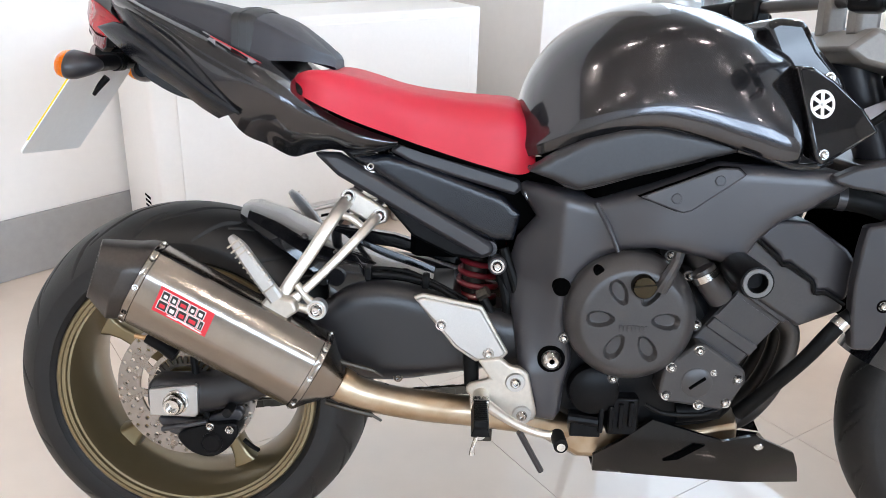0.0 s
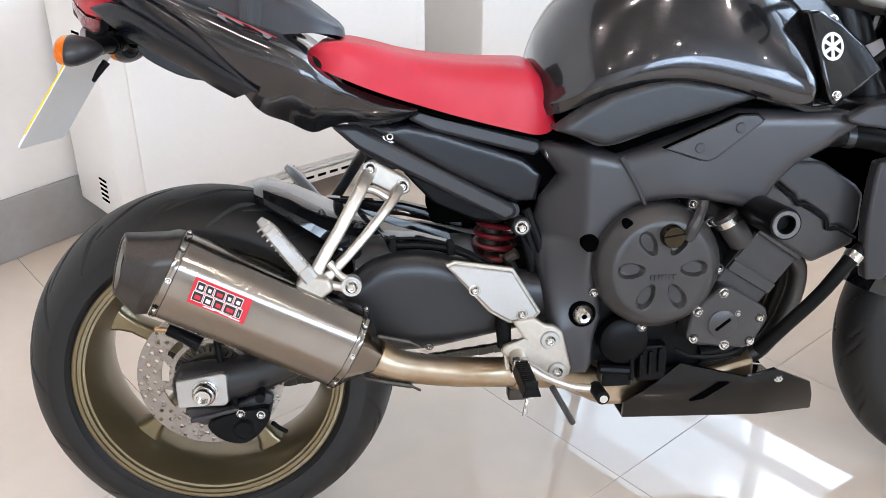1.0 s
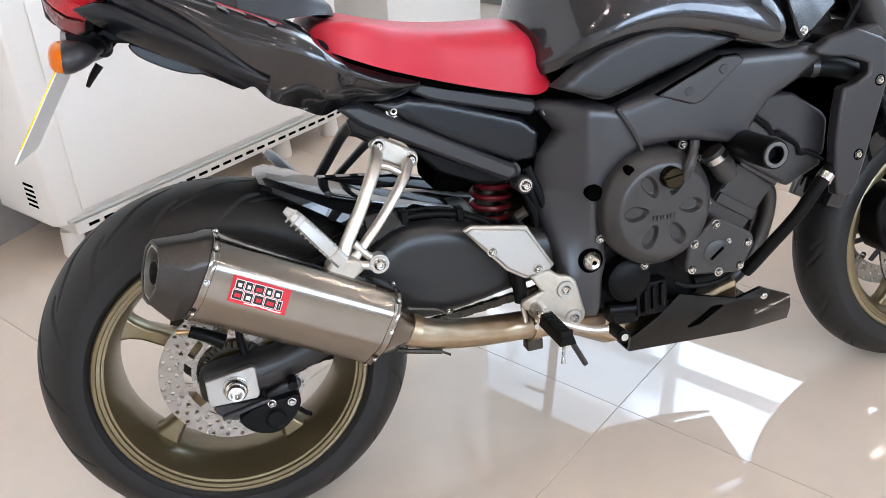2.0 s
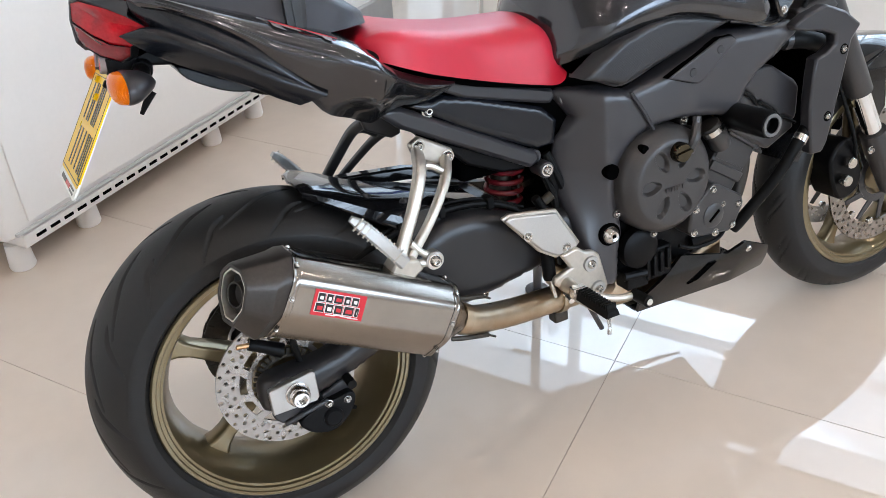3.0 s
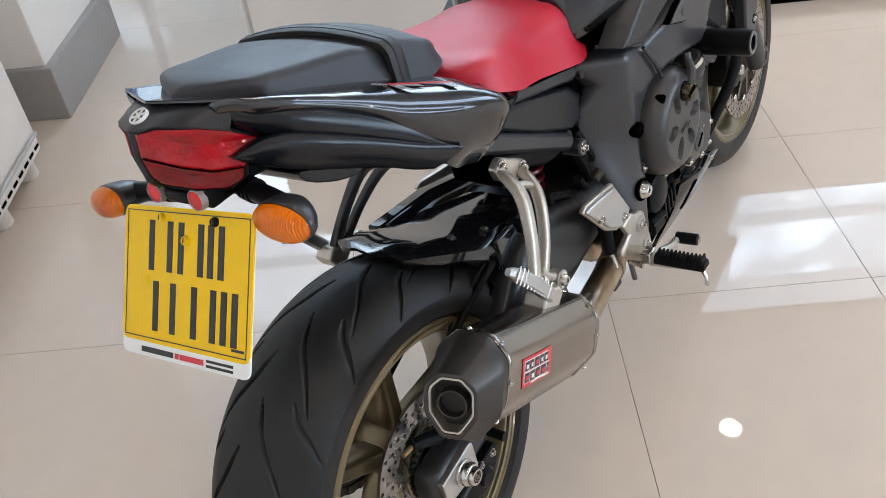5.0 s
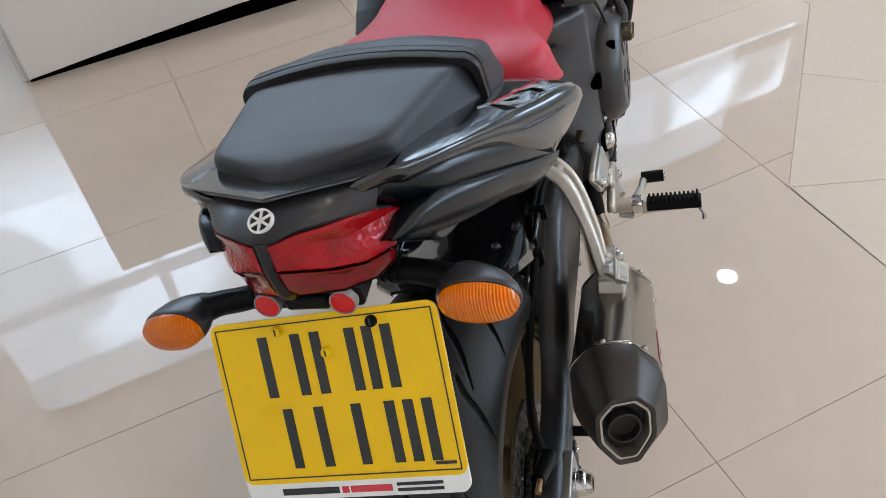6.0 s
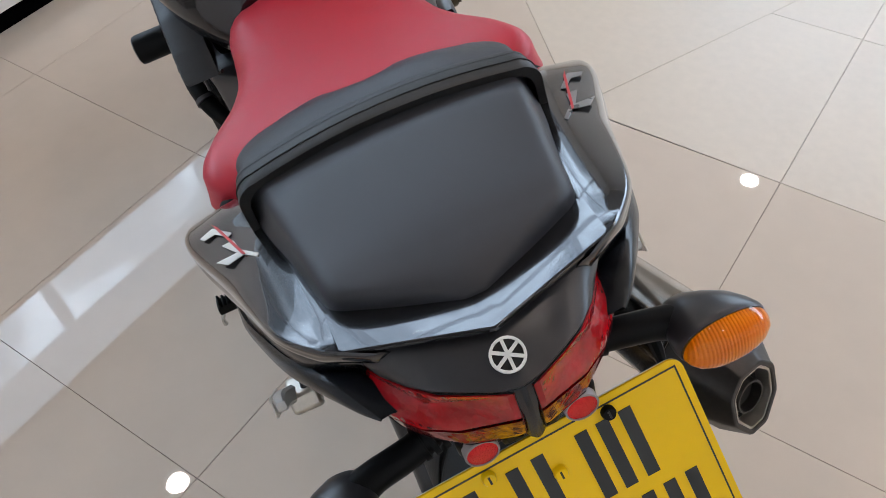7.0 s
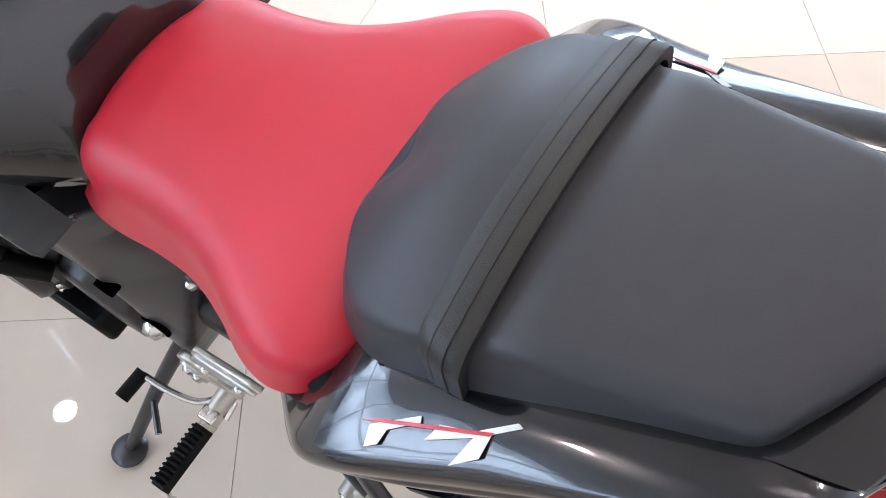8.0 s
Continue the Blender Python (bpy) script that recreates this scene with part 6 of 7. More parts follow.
# clutch cover with six dimples, pressed into the mesh
bm = bmesh.new()
cx, cz, rr = 0.732, 0.511, 0.098
rings = []
N = 220
prof = [(0.0, -0.212), (0.12, -0.212)] + [(0.25 + 0.0225 * k, -0.212) for k in range(21)] + [(0.76, -0.2115), (0.80, -0.210), (0.88, -0.202), (0.95, -0.194), (0.985, -0.188), (1.0, -0.178), (1.01, -0.15)]
for f, y in prof[1:]:
    ring = []
    for k in range(N):
        a = 2 * math.pi * k / N
        bulge = 1 + 0.05 * max(0, math.cos(a - radians(-25))) + 0.04 * max(0, math.cos(a - radians(200)))
        r = f * rr * bulge
        dent = 0.0
        for p in range(6):
            pa = radians(60 * p)
            d = (a - pa + math.pi) % (2 * math.pi) - math.pi
            t = (f - 0.27) / 0.43
            if 0 < t < 1:
                arc = abs(d) * f / 0.6
                q = ((t - 0.5) / 0.5) ** 2 + (arc / (0.15 + 0.10 * t)) ** 2
                if q < 1:
                    dent = max(dent, 0.009 * min(1, (1 - q) * 2.2))
        ring.append(Vector((cx + r * math.cos(a), y + dent, cz + r * math.sin(a) * 1.03)))
    rings.append(ring)
skin(bm, rings)
part("clutch_cover", bm, ENGINE, engine, "round black clutch cover with six dimples", sharp=30)
for k in range(7):
    part("embossed_bar", box((0.712 + k * 0.0062, -0.2152, 0.4955), (0.716 + k * 0.0062, -0.2138, 0.5035)), ENGINE, engine)
part("oil_filler_cap", turned(lathe([(0.0, -0.228), (0.016, -0.228), (0.018, -0.225), (0.0185, -0.21), (0.021, -0.208), (0.021, -0.20)], (0, 0, 0), 28), Matrix.Translation((0.742, 0.0, 0.567))), GOLD, engine, "slotted dark metal oil filler cap")
part("cap_slot", turned(box((-0.017, -0.232, -0.003), (0.017, -0.227, 0.003)), Matrix.Translation((0.742, 0, 0.567)) @ pose(0, 0, 0, 0, -8, 0)), GOLD, engine)
part("clutch_lever", tube([(0.770, -0.205, 0.560), (0.780, -0.212, 0.585), (0.795, -0.20, 0.610)], [0.012, 0.010, 0.007], 10), ENGINE, engine)
part("lever_top", tube([(0.792, -0.203, 0.603), (0.795, -0.20, 0.617)], 0.008, 8), ENGINE, engine)
part("water_union", tube([(0.835, -0.185, 0.590), (0.852, -0.188, 0.566), (0.868, -0.180, 0.545)], [0.020, 0.021, 0.020], 16), ENGINE, engine)
part("union_clip", tube([(0.838, -0.187, 0.586), (0.844, -0.188, 0.577)], 0.023, 18), STEEL, engine)
PUMP = [(0.842, 0.472), (0.855, 0.470), (0.918, 0.430), (0.922, 0.412), (0.898, 0.366), (0.885, 0.362), (0.80, 0.372), (0.786, 0.385), (0.792, 0.432)]
part("pump_cover", plate(PUMP, -0.190, -0.14), ENGINE, engine, "small black pump cover", 0.005)
part("pump_plug", lathe([(0.0, -0.1925), (0.022, -0.1925), (0.0245, -0.191), (0.0245, -0.185)], (0.845, 0, 0.407), 32), ENGINE, engine)
# dark bar on the plug paints the slot's shade
part("plug_slot", turned(box((-0.015, -0.1945, -0.0022), (0.015, -0.192, 0.0022)), Matrix.Translation((0.845, 0, 0.407)) @ pose(0, 0, 0, 0, -38, 0)), DARK, engine)
for x, z in ((0.844, 0.460), (0.907, 0.415), (0.893, 0.375), (0.851, 0.370), (0.799, 0.384), (0.803, 0.430)):
    bolt(engine, x, -0.190, z, 0.0062)
bolt(engine, 0.870, -0.190, 0.424, 0.004)
for a in (100, 205, 262, 318, 352, 35, 58):
    r = 0.108
    bolt(engine, cx + r * math.cos(radians(a)), -0.172, cz + r * math.sin(radians(a)) * 1.03, 0.0052)
    part("bolt_boss", lathe([(0.0, -0.172), (0.009, -0.172), (0.0095, -0.17), (0.0095, -0.14)], (cx + r * math.cos(radians(a)), 0, cz + r * math.sin(radians(a)) * 1.03), 14), ENGINE, engine)
# dark stud paints the shade of the notch
for a in (128,):
    part("edge_notch", lathe([(0.0, -0.2035), (0.007, -0.2035), (0.008, -0.202), (0.008, -0.17)], (cx + 0.090 * math.cos(radians(a)), 0, cz + 0.092 * math.sin(radians(a))), 18), DARK, engine, "dark notch in the cover's edge")
part("shift_cover", lathe([(0.0, -0.172), (0.03, -0.172), (0.04, -0.166), (0.042, -0.15)], (0.690, 0, 0.375), 32), PLASTIC, engine)
part("ribbed_regulator", box((0.715, -0.165, 0.300), (0.765, -0.12, 0.365)), PLASTIC, engine, bevel=0.004)
for k in range(4):
    part("regulator_fin", box((0.700 + 0.016 * k, -0.172, 0.305 + 0.004 * k), (0.708 + 0.016 * k, -0.12, 0.348 + 0.004 * k)), PLASTIC, engine, bevel=0.002)
part("connector", box((0.655, -0.168, 0.295), (0.705, -0.130, 0.330)), PLASTIC, engine, bevel=0.003)
part("brake_switch", tube([(0.652, -0.16, 0.325), (0.700, -0.165, 0.322)], 0.009, 10), PLASTIC, engine)
part("lower_hose", tube([(0.905, -0.165, 0.365), (0.86, -0.185, 0.352), (0.80, -0.188, 0.352), (0.77, -0.18, 0.362)], 0.004, 8), SOFT, engine)
part("starter", tube([(0.83, -0.13, 0.335), (0.90, -0.13, 0.345)], 0.022, 16), PLASTIC, engine)
# left-hand covers
bm = bmesh.new()
skin(bm, [[Vector((0.835 + r * math.cos(a), y, 0.475 + r * math.sin(a))) for a in [2 * math.pi * k / 48 for k in range(48)]] for r, y in ((0.090, 0.13), (0.090, 0.185), (0.087, 0.192), (0.078, 0.198), (0.074, 0.214), (0.068, 0.222), (0.030, 0.225), (0.006, 0.225))])
part("alternator_cover", bm, ENGINE, engine, "round black alternator cover", sharp=30)
for k in range(8):
    a = radians(45 * k + 12)
    bolt(engine, 0.835 + 0.083 * math.cos(a), 0.196, 0.475 + 0.083 * math.sin(a), 0.0052, out=1)
part("sprocket_cover", mirrored(pillow([(0.640, 0.372), (0.650, 0.455), (0.690, 0.500), (0.742, 0.505), (0.752, 0.440), (0.742, 0.372), (0.700, 0.345)], -0.13, -0.186, 0.008, 0.016, 0.010)), ENGINE, engine, "black sprocket cover", sharp=60)
part("stand_guard", plate([(0.715, 0.392), (0.745, 0.398), (0.842, 0.378), (0.848, 0.352), (0.835, 0.330), (0.730, 0.322), (0.712, 0.340)], 0.135, 0.214), PLASTIC, engine, "black moulded guard", 0.008)
part("left_hose", tube([(0.955, 0.150, 0.640), (0.905, 0.205, 0.600), (0.840, 0.222, 0.575), (0.775, 0.215, 0.545), (0.735, 0.190, 0.505)], [0.014, 0.016, 0.016, 0.015, 0.014], 14), SOFT, engine, "black rubber hose")
part("left_hose", tube([(0.900, 0.160, 0.660), (0.850, 0.196, 0.628), (0.790, 0.198, 0.592), (0.745, 0.180, 0.560)], 0.010, 12), SOFT, engine, "thin black hose")
for p, q in (((0.842, 0.222, 0.576), (0.834, 0.222, 0.573)), ((0.778, 0.215, 0.547), (0.771, 0.214, 0.543))):
    part("hose_clamp", tube([p, q], 0.0172, 18), SATIN, engine)
# crash protectors
for side in (1, -1):
    flip = (lambda b: b) if side == 1 else mirrored
    bob = new("crash_protector", None)
    bob.parent = bike
    BX = 0.884 if side == 1 else 0.902
    bob["label"] = "black nylon crash protector with a bright end ring"
    part("bobbin", flip(lathe([(0.0, -0.165), (0.018, -0.165), (0.022, -0.18), (0.0245, -0.19), (0.025, -0.284), (0.0235, -0.290), (0.014, -0.290), (0.012, -0.274), (0.0, -0.274)], (BX, 0, 0.598), 36)), PLASTIC, bob)
    part("end_ring", flip(lathe([(0.0145, -0.2905), (0.0150, -0.2922), (0.0205, -0.2922), (0.0210, -0.2905)], (BX, 0, 0.598), 36)), PRINT_GREY, bob, "grey printed end ring")
    part("sleeve", flip(lathe([(0.0, -0.150), (0.012, -0.150), (0.012, -0.17), (0.0, -0.17)], (BX, 0, 0.598), 20)), BRASS, bob)
# hoses and radiator
cooling = new("radiator", None)
cooling.parent = bike
cooling["label"] = "radiator with black side cowls and hoses"
part("core", turned(box((-0.02, -0.15, -0.06), (0.02, 0.15, 0.16)), Matrix.Translation((1.115, 0, 0.56)) @ pose(0, 0, 0, 0, 18, 0)), DARK, cooling, bevel=0.004)
part("lower_hose", tube([(1.085, -0.195, 0.545), (1.044, -0.208, 0.519), (1.000, -0.200, 0.455), (0.960, -0.178, 0.395), (0.935, -0.163, 0.358), (0.928, -0.155, 0.345)], [0.0125, 0.0125, 0.0115, 0.0115, 0.0125, 0.0125], 16), SOFT, cooling, "black rubber coolant hose")
part("hose_clamp", tube([(1.050, -0.207, 0.523), (1.041, -0.208, 0.513)], 0.0145, 18), STEEL, cooling)
part("upper_hose", tube([(0.965, -0.15, 0.700), (1.02, -0.165, 0.706), (1.075, -0.175, 0.700), (1.12, -0.17, 0.685)], 0.018, 14), SOFT, cooling)
part("hose_clamp", tube([(1.030, -0.167, 0.706), (1.042, -0.169, 0.705)], 0.0195, 18), SATIN, cooling)
for side in (1, -1):
    flip = (lambda b: b) if side == 1 else mirrored
    part("side_cowl", flip(plate([(1.000, 0.742), (1.030, 0.757), (1.078, 0.768), (1.130, 0.748), (1.173, 0.717), (1.150, 0.690), (1.138, 0.640), (1.118, 0.560), (1.102, 0.501), (1.090, 0.482), (1.061, 0.483), (1.054, 0.530), (1.051, 0.583), (1.055, 0.640), (1.060, 0.672), (1.086, 0.677), (1.108, 0.690), (1.106, 0.708), (1.070, 0.722), (1.030, 0.727), (1.004, 0.734)], -0.222, -0.196)), SATIN, cooling, "satin black radiator cowl", 0.006)
    # flat dark discs paint the shade round the bolts
    for x, z in ((1.130, 0.677), (1.098, 0.553)):
        part("bolt_recess", flip(lathe([(0.0, -0.2225), (0.010, -0.2225), (0.0105, -0.221)], (x, 0, z), 18)), DARK, cooling)
        bolt(cooling, x, -0.2225 * side, z, 0.0055, out=-side)
# belly pan
pan = new("belly_pan", None)
pan.parent = bike
pan["label"] = "gloss black belly pan"
PAN = [(0.699, 0.256), (0.703, 0.219), (1.060, 0.202), (1.042, 0.245), (1.024, 0.280), (0.990, 0.296), (0.956, 0.311), (0.906, 0.298), (0.788, 0.330)]
for side in (1, -1):
    flip = (lambda b: b) if side == 1 else mirrored
    bm = pillow(PAN, -0.158, -0.166, 0.0, 0.004, 0.012)
    for v in bm.verts:
        v.co.y += 0.03 * max(0, (0.300 - v.co.z) / 0.075) ** 1.3 + 0.18 * max(0, v.co.x - 0.95) * min(1, max(0, (0.30 - v.co.z) / 0.1))
    part("side", flip(bm), PAN_BLACK, pan, sharp=50)
    # dark plate paints the shade inside the vent
    bm = plate([(0.815, 0.252), (0.858, 0.291), (0.877, 0.290), (0.838, 0.256)], -0.1535, -0.148)
    for v in bm.verts:
        v.co.y += 0.03 * max(0, (0.300 - v.co.z) / 0.075) ** 1.3 - 0.0155
    part("vent", flip(bm), DARK, pan)
    bolt(pan, 0.964, -0.164 * side, 0.293, 0.006, out=-side)
bm = bmesh.new()
vs = [[bm.verts.new((x, s * w, z)) for s in (-1, 1)] for x, w, z in ((0.705, 0.12, 0.220), (1.058, 0.085, 0.204))]
bm.faces.new((vs[0][0], vs[1][0], vs[1][1], vs[0][1]))
part("floor_pan", bm, BLACK_GLOSS, pan).modifiers.new("thick", "SOLIDIFY").thickness = 0.004

# ---- rider footrests, pedals, stand ----
for side in (1, -1):
    flip = (lambda b: b) if side == 1 else mirrored
    rest = new("rider_footrest", None)
    rest.parent = bike
    rest["label"] = "alloy rider footrest bracket with a ribbed rubber peg"
    part("heel_plate", flip(plate([(0.398, 0.519), (0.410, 0.523), (0.500, 0.507), (0.543, 0.437), (0.536, 0.430), (0.498, 0.424), (0.466, 0.444)], -0.181, -0.172)), ALLOY, rest, "satin alloy heel plate", 0.003)
    part("heel_rim", flip(plate([(0.394, 0.522), (0.410, 0.528), (0.503, 0.512), (0.548, 0.436), (0.538, 0.425), (0.496, 0.419), (0.462, 0.441)], -0.175, -0.166)), ALLOY_CAST, rest, bevel=0.002)
    part("bracket", flip(plate([(0.500, 0.425), (0.535, 0.432), (0.552, 0.418), (0.568, 0.416), (0.582, 0.405), (0.598, 0.340), (0.594, 0.328), (0.570, 0.322), (0.552, 0.332), (0.505, 0.355), (0.482, 0.372), (0.486, 0.384), (0.52, 0.395)], -0.186, -0.172)), ALLOY_CAST, rest, bevel=0.004)
    for x, z, r in ((0.440, 0.480, 0.007), (0.516, 0.436, 0.007)):
        bolt(rest, x, -0.181 * side, z, r, out=-side)
    for x, z in ((0.561, 0.392), (0.574, 0.337)):
        part("bolt_boss", flip(lathe([(0.0, -0.190), (0.0145, -0.190), (0.016, -0.187), (0.016, -0.18)], (x, 0, z), 20)), ALLOY, rest)
        bolt(rest, x, -0.189 * side, z, 0.009, out=-side)
    part("clevis", flip(tube([(0.508, -0.180, 0.366), (0.507, -0.225, 0.366)], [0.015, 0.012], 12)), ALLOY_CAST, rest)
    part("hinge", flip(box((0.494, -0.232, 0.355), (0.520, -0.212, 0.378))), STEEL, rest, bevel=0.003)
    part("peg_core", flip(tube([(0.506, -0.228, 0.360), (0.504, -0.322, 0.364)], [0.012, 0.009], 12)), ALLOY_CAST, rest)
    comb = [(-0.238, 0.362), (-0.238, 0.376)]
    for k in range(12):
        y = -0.2405 - k * 0.0072
        lift = 0.003 if k == 11 else 0.0
        comb += [(y, 0.376), (y - 0.0006, 0.3825 + lift), (y - 0.0040, 0.3825 + lift), (y - 0.0046, 0.376)]
    comb += [(-0.328, 0.374), (-0.328, 0.362)]
    rub = bmesh.new()
    lo, hi = [rub.verts.new((0.491, y, z)) for y, z in comb], [rub.verts.new((0.519, y, z)) for y, z in comb]
    rub.faces.new(lo), rub.faces.new(hi[::-1])
    for i in range(len(comb)):
        j = (i + 1) % len(comb)
        rub.faces.new((lo[j], lo[i], hi[i], hi[j]))
    for v in rub.verts:
        if v.co.z > 0.374:
            v.co.x = 0.505 + (v.co.x - 0.505) * 0.72
    part("rubber_pad", flip(rub), SOFT, rest, "ribbed black rubber pad", bevel=0.0012)
    part("feeler", flip(tube([(0.500, -0.322, 0.360), (0.495, -0.330, 0.348), (0.494, -0.331, 0.336)], [0.0035, 0.003, 0.0045], 8)), STEEL, rest, "bright feeler bolt")
    part("return_spring", flip(tube([(0.50, -0.19, 0.352), (0.498, -0.215, 0.348)], 0.006, 8)), STEEL, rest)
# rear master cylinder and brake pedal
brake = new("brake_pedal", None)
brake.parent = bike
brake["label"] = "alloy brake pedal with a rubber toe peg"
part("lever", tube([(0.508, -0.195, 0.362), (0.550, -0.212, 0.340), (0.590, -0.222, 0.326), (0.625, -0.226, 0.322)], [0.010, 0.007, 0.0065, 0.007], 10), ALLOY_CAST, brake)
part("toe_peg", tube([(0.628, -0.222, 0.322), (0.630, -0.262, 0.322)], 0.011, 14), SOFT, brake, "black rubber toe peg")
part("peg_end", tube([(0.630, -0.262, 0.322), (0.630, -0.266, 0.322)], 0.0065, 12), STEEL, brake)
part("master_cylinder", tube([(0.492, -0.155, 0.372), (0.488, -0.155, 0.44)], [0.012, 0.013], 12), SOFT, brake)
part("push_rod", tube([(0.492, -0.157, 0.372), (0.496, -0.162, 0.335)], 0.0045, 8), STEEL, brake)
part("union", tube([(0.497, -0.145, 0.520), (0.512, -0.150, 0.530)], 0.009, 10), CHAIN, brake)
for a, b in (((0.50, -0.11, 0.515), (0.56, -0.09, 0.36)), ((0.535, -0.10, 0.59), (0.575, -0.105, 0.40)), ((0.52, -0.09, 0.58), (0.545, -0.10, 0.42))):
    m = (Vector(a) + Vector(b)) / 2 + Vector((0.012, -0.01, 0))
    part("hose", tube([a, m, b], 0.0085, 10), SOFT, brake, "black rubber hose")
gear = new("gear_lever", None)
gear.parent = bike
gear["label"] = "steel gear lever with a rubber toe peg"
part("lever", tube([(0.515, 0.19, 0.352), (0.545, 0.215, 0.345), (0.585, 0.225, 0.350), (0.632, 0.228, 0.358)], 0.005, 10), STEEL, gear)
part("toe_peg", tube([(0.634, 0.224, 0.358), (0.636, 0.268, 0.358)], 0.0105, 14), SOFT, gear, "black rubber toe peg")
stand = new("side_stand", None)
stand.parent = bike
stand["label"] = "black steel side stand, folded out"
part("leg", tube([(0.655, 0.150, 0.295), (0.690, 0.222, 0.215), (0.742, 0.328, 0.078)], [0.014, 0.012, 0.011], 12), SATIN, stand)
part("foot", turned(lathe([(0.0, 0.0), (0.026, 0.0), (0.030, 0.004), (0.030, 0.010), (0.022, 0.016), (0.0, 0.018)], (0, 0, 0), 20, "z"), Matrix.Translation((0.746, 0.338, 0.0600)) @ pose(0, 0, 0, 10, 0, 0)), SATIN, stand)
part("tang", tube([(0.70, 0.245, 0.19), (0.655, 0.285, 0.185)], 0.0055, 8), SATIN, stand)
part("lug", box((0.628, 0.11, 0.270), (0.685, 0.165, 0.325)), SATIN, stand, bevel=0.006)
part("stand_stop", tube([(0.575, -0.148, 0.290), (0.617, -0.130, 0.212)], 0.0055, 8), SATIN, stand)

# ---- front end ----
FX, FZ = 1.46, 0.300
front_wheel = new("front_wheel", None)
front_wheel.parent = bike
front_wheel["label"] = "bronze five-spoke front wheel with two drilled discs"
ft = new("tyre", tyre_mesh(0.061, 0.300, 0.258, 0.219, 0.050, 600, 40, FRONT_GROOVES, 0.004, 2))
ft.parent, ft.location = front_wheel, (FX, 0, FZ)
ft["label"] = "black sport tyre with curved grooves"
fr = [(r, y * 0.62) for r, y in rim_prof]
part("rim", lathe(fr, (FX, 0, FZ), 128, closed=True), WHEEL, front_wheel)
for k in range(5):
    part("spoke", spoke(radians(100 + 72 * k), FX, FZ, 0.03, 0.194, 0.016, 0.0115, 0.024, 0.013), WHEEL, front_wheel, bevel=0.003)
part("hub", lathe([(0.0, -0.06), (0.035, -0.06), (0.04, 0.0), (0.035, 0.06), (0.0, 0.06)], (FX, 0, FZ), 36), WHEEL, front_wheel)
for s in (-1, 1):
    y0, y1 = (s * 0.072, s * 0.067)
    part("brake_disc", drilled_disc(0.118, 0.160, min(y0, y1), max(y0, y1), 72, 3, FX, FZ), DISC, front_wheel, "drilled steel brake disc")
    part("disc_carrier", lathe([(0.048, s * 0.070), (0.066, s * 0.070), (0.066, s * 0.066), (0.048, s * 0.066)], (FX, 0, FZ), 40, closed=True), ENGINE, front_wheel, "black disc carrier")
    for k in range(10):
        a = 2 * math.pi * k / 10
        c0, s0, c1, s1 = math.cos(a), math.sin(a), math.cos(a - 0.22), math.sin(a - 0.22)
        q = [(c0 * 0.062 - s0 * 0.009, s0 * 0.062 + c0 * 0.009), (c1 * 0.114 - s1 * 0.006, s1 * 0.114 + c1 * 0.006), (c1 * 0.114 + s1 * 0.006, s1 * 0.114 - c1 * 0.006), (c0 * 0.062 + s0 * 0.009, s0 * 0.062 - c0 * 0.009)]
        part("carrier_arm", plate([(FX + p, FZ + w) for p, w in q], min(s * 0.0705, s * 0.0665), max(s * 0.0705, s * 0.0665)), ENGINE, front_wheel, bevel=0.001)
    for k in range(10):
        a = 2 * math.pi * (k + 0.25) / 10
        part("disc_button", lathe([(0.0, s * 0.0745), (0.0075, s * 0.0745), (0.009, s * 0.073), (0.009, s * 0.066)], (FX + 0.114 * math.cos(a), 0, FZ + 0.114 * math.sin(a)), 14), STEEL, front_wheel)
fork = new("front_fork", None)
fork.parent = bike
fork["label"] = "upside-down front fork with bright stanchions"
FD = Vector((-0.46, 0, 0.888)).normalized()
for s in (-1, 1):
    base = Vector((FX - 0.01, s * 0.103, FZ))
    part("lower_leg", tube([base + FD * -0.02, base + FD * 0.10, base + FD * 0.15], [0.026, 0.030, 0.029], 20), ENGINE, fork, "black lower fork leg")
    part("axle_clamp", lathe([(0.0, s * 0.132), (0.010, s * 0.132), (0.012, s * 0.128), (0.024, s * 0.126), (0.026, s * 0.12), (0.026, s * 0.085)], (FX, 0, FZ), 24), ENGINE, fork)
    part("stanchion", tube([base + FD * 0.14, base + FD * 0.30], 0.0215, 24), CHROME, fork, "bright steel stanchion")
    part("upper_leg", tube([base + FD * 0.285, base + FD * 0.30, base + FD * 0.74], [0.027, 0.0285, 0.0265], 24), ENGINE, fork, "black upper fork tube")
    # caliper
    part("caliper", turned(plate(soft_outline([(-0.06, 0.035), (0.03, 0.045), (0.07, 0.02), (0.06, -0.035), (-0.03, -0.04), (-0.065, -0.01)], 3), -0.045, 0.025), Matrix.Translation((1.303, s * 0.080, 0.362)) @ pose(0, 0, 0, 0, 72, 0) @ Matrix.Diagonal((1, -s * -1, 1, 1))), PLASTIC, fork, "black front brake caliper", 0.006)
    for dx, dz in ((0.010, 0.022), (-0.010, -0.022)):
        part("piston_cap", lathe([(0.0, s * 0.127), (0.011, s * 0.127), (0.013, s * 0.124), (0.013, s * 0.11)], (1.296 + dx * 0.5, 0, 0.362 + dz * 0.9), 18), STEEL, fork)
    part("hose", tube([(1.34, s * 0.10, 0.37), (1.30, s * 0.12, 0.45), (1.25, s * 0.10, 0.60), (1.20, s * 0.08, 0.75)], 0.0045, 8), SOFT, fork)
    bolt(fork, 1.365, s * 0.118, 0.395, 0.007, out=s)
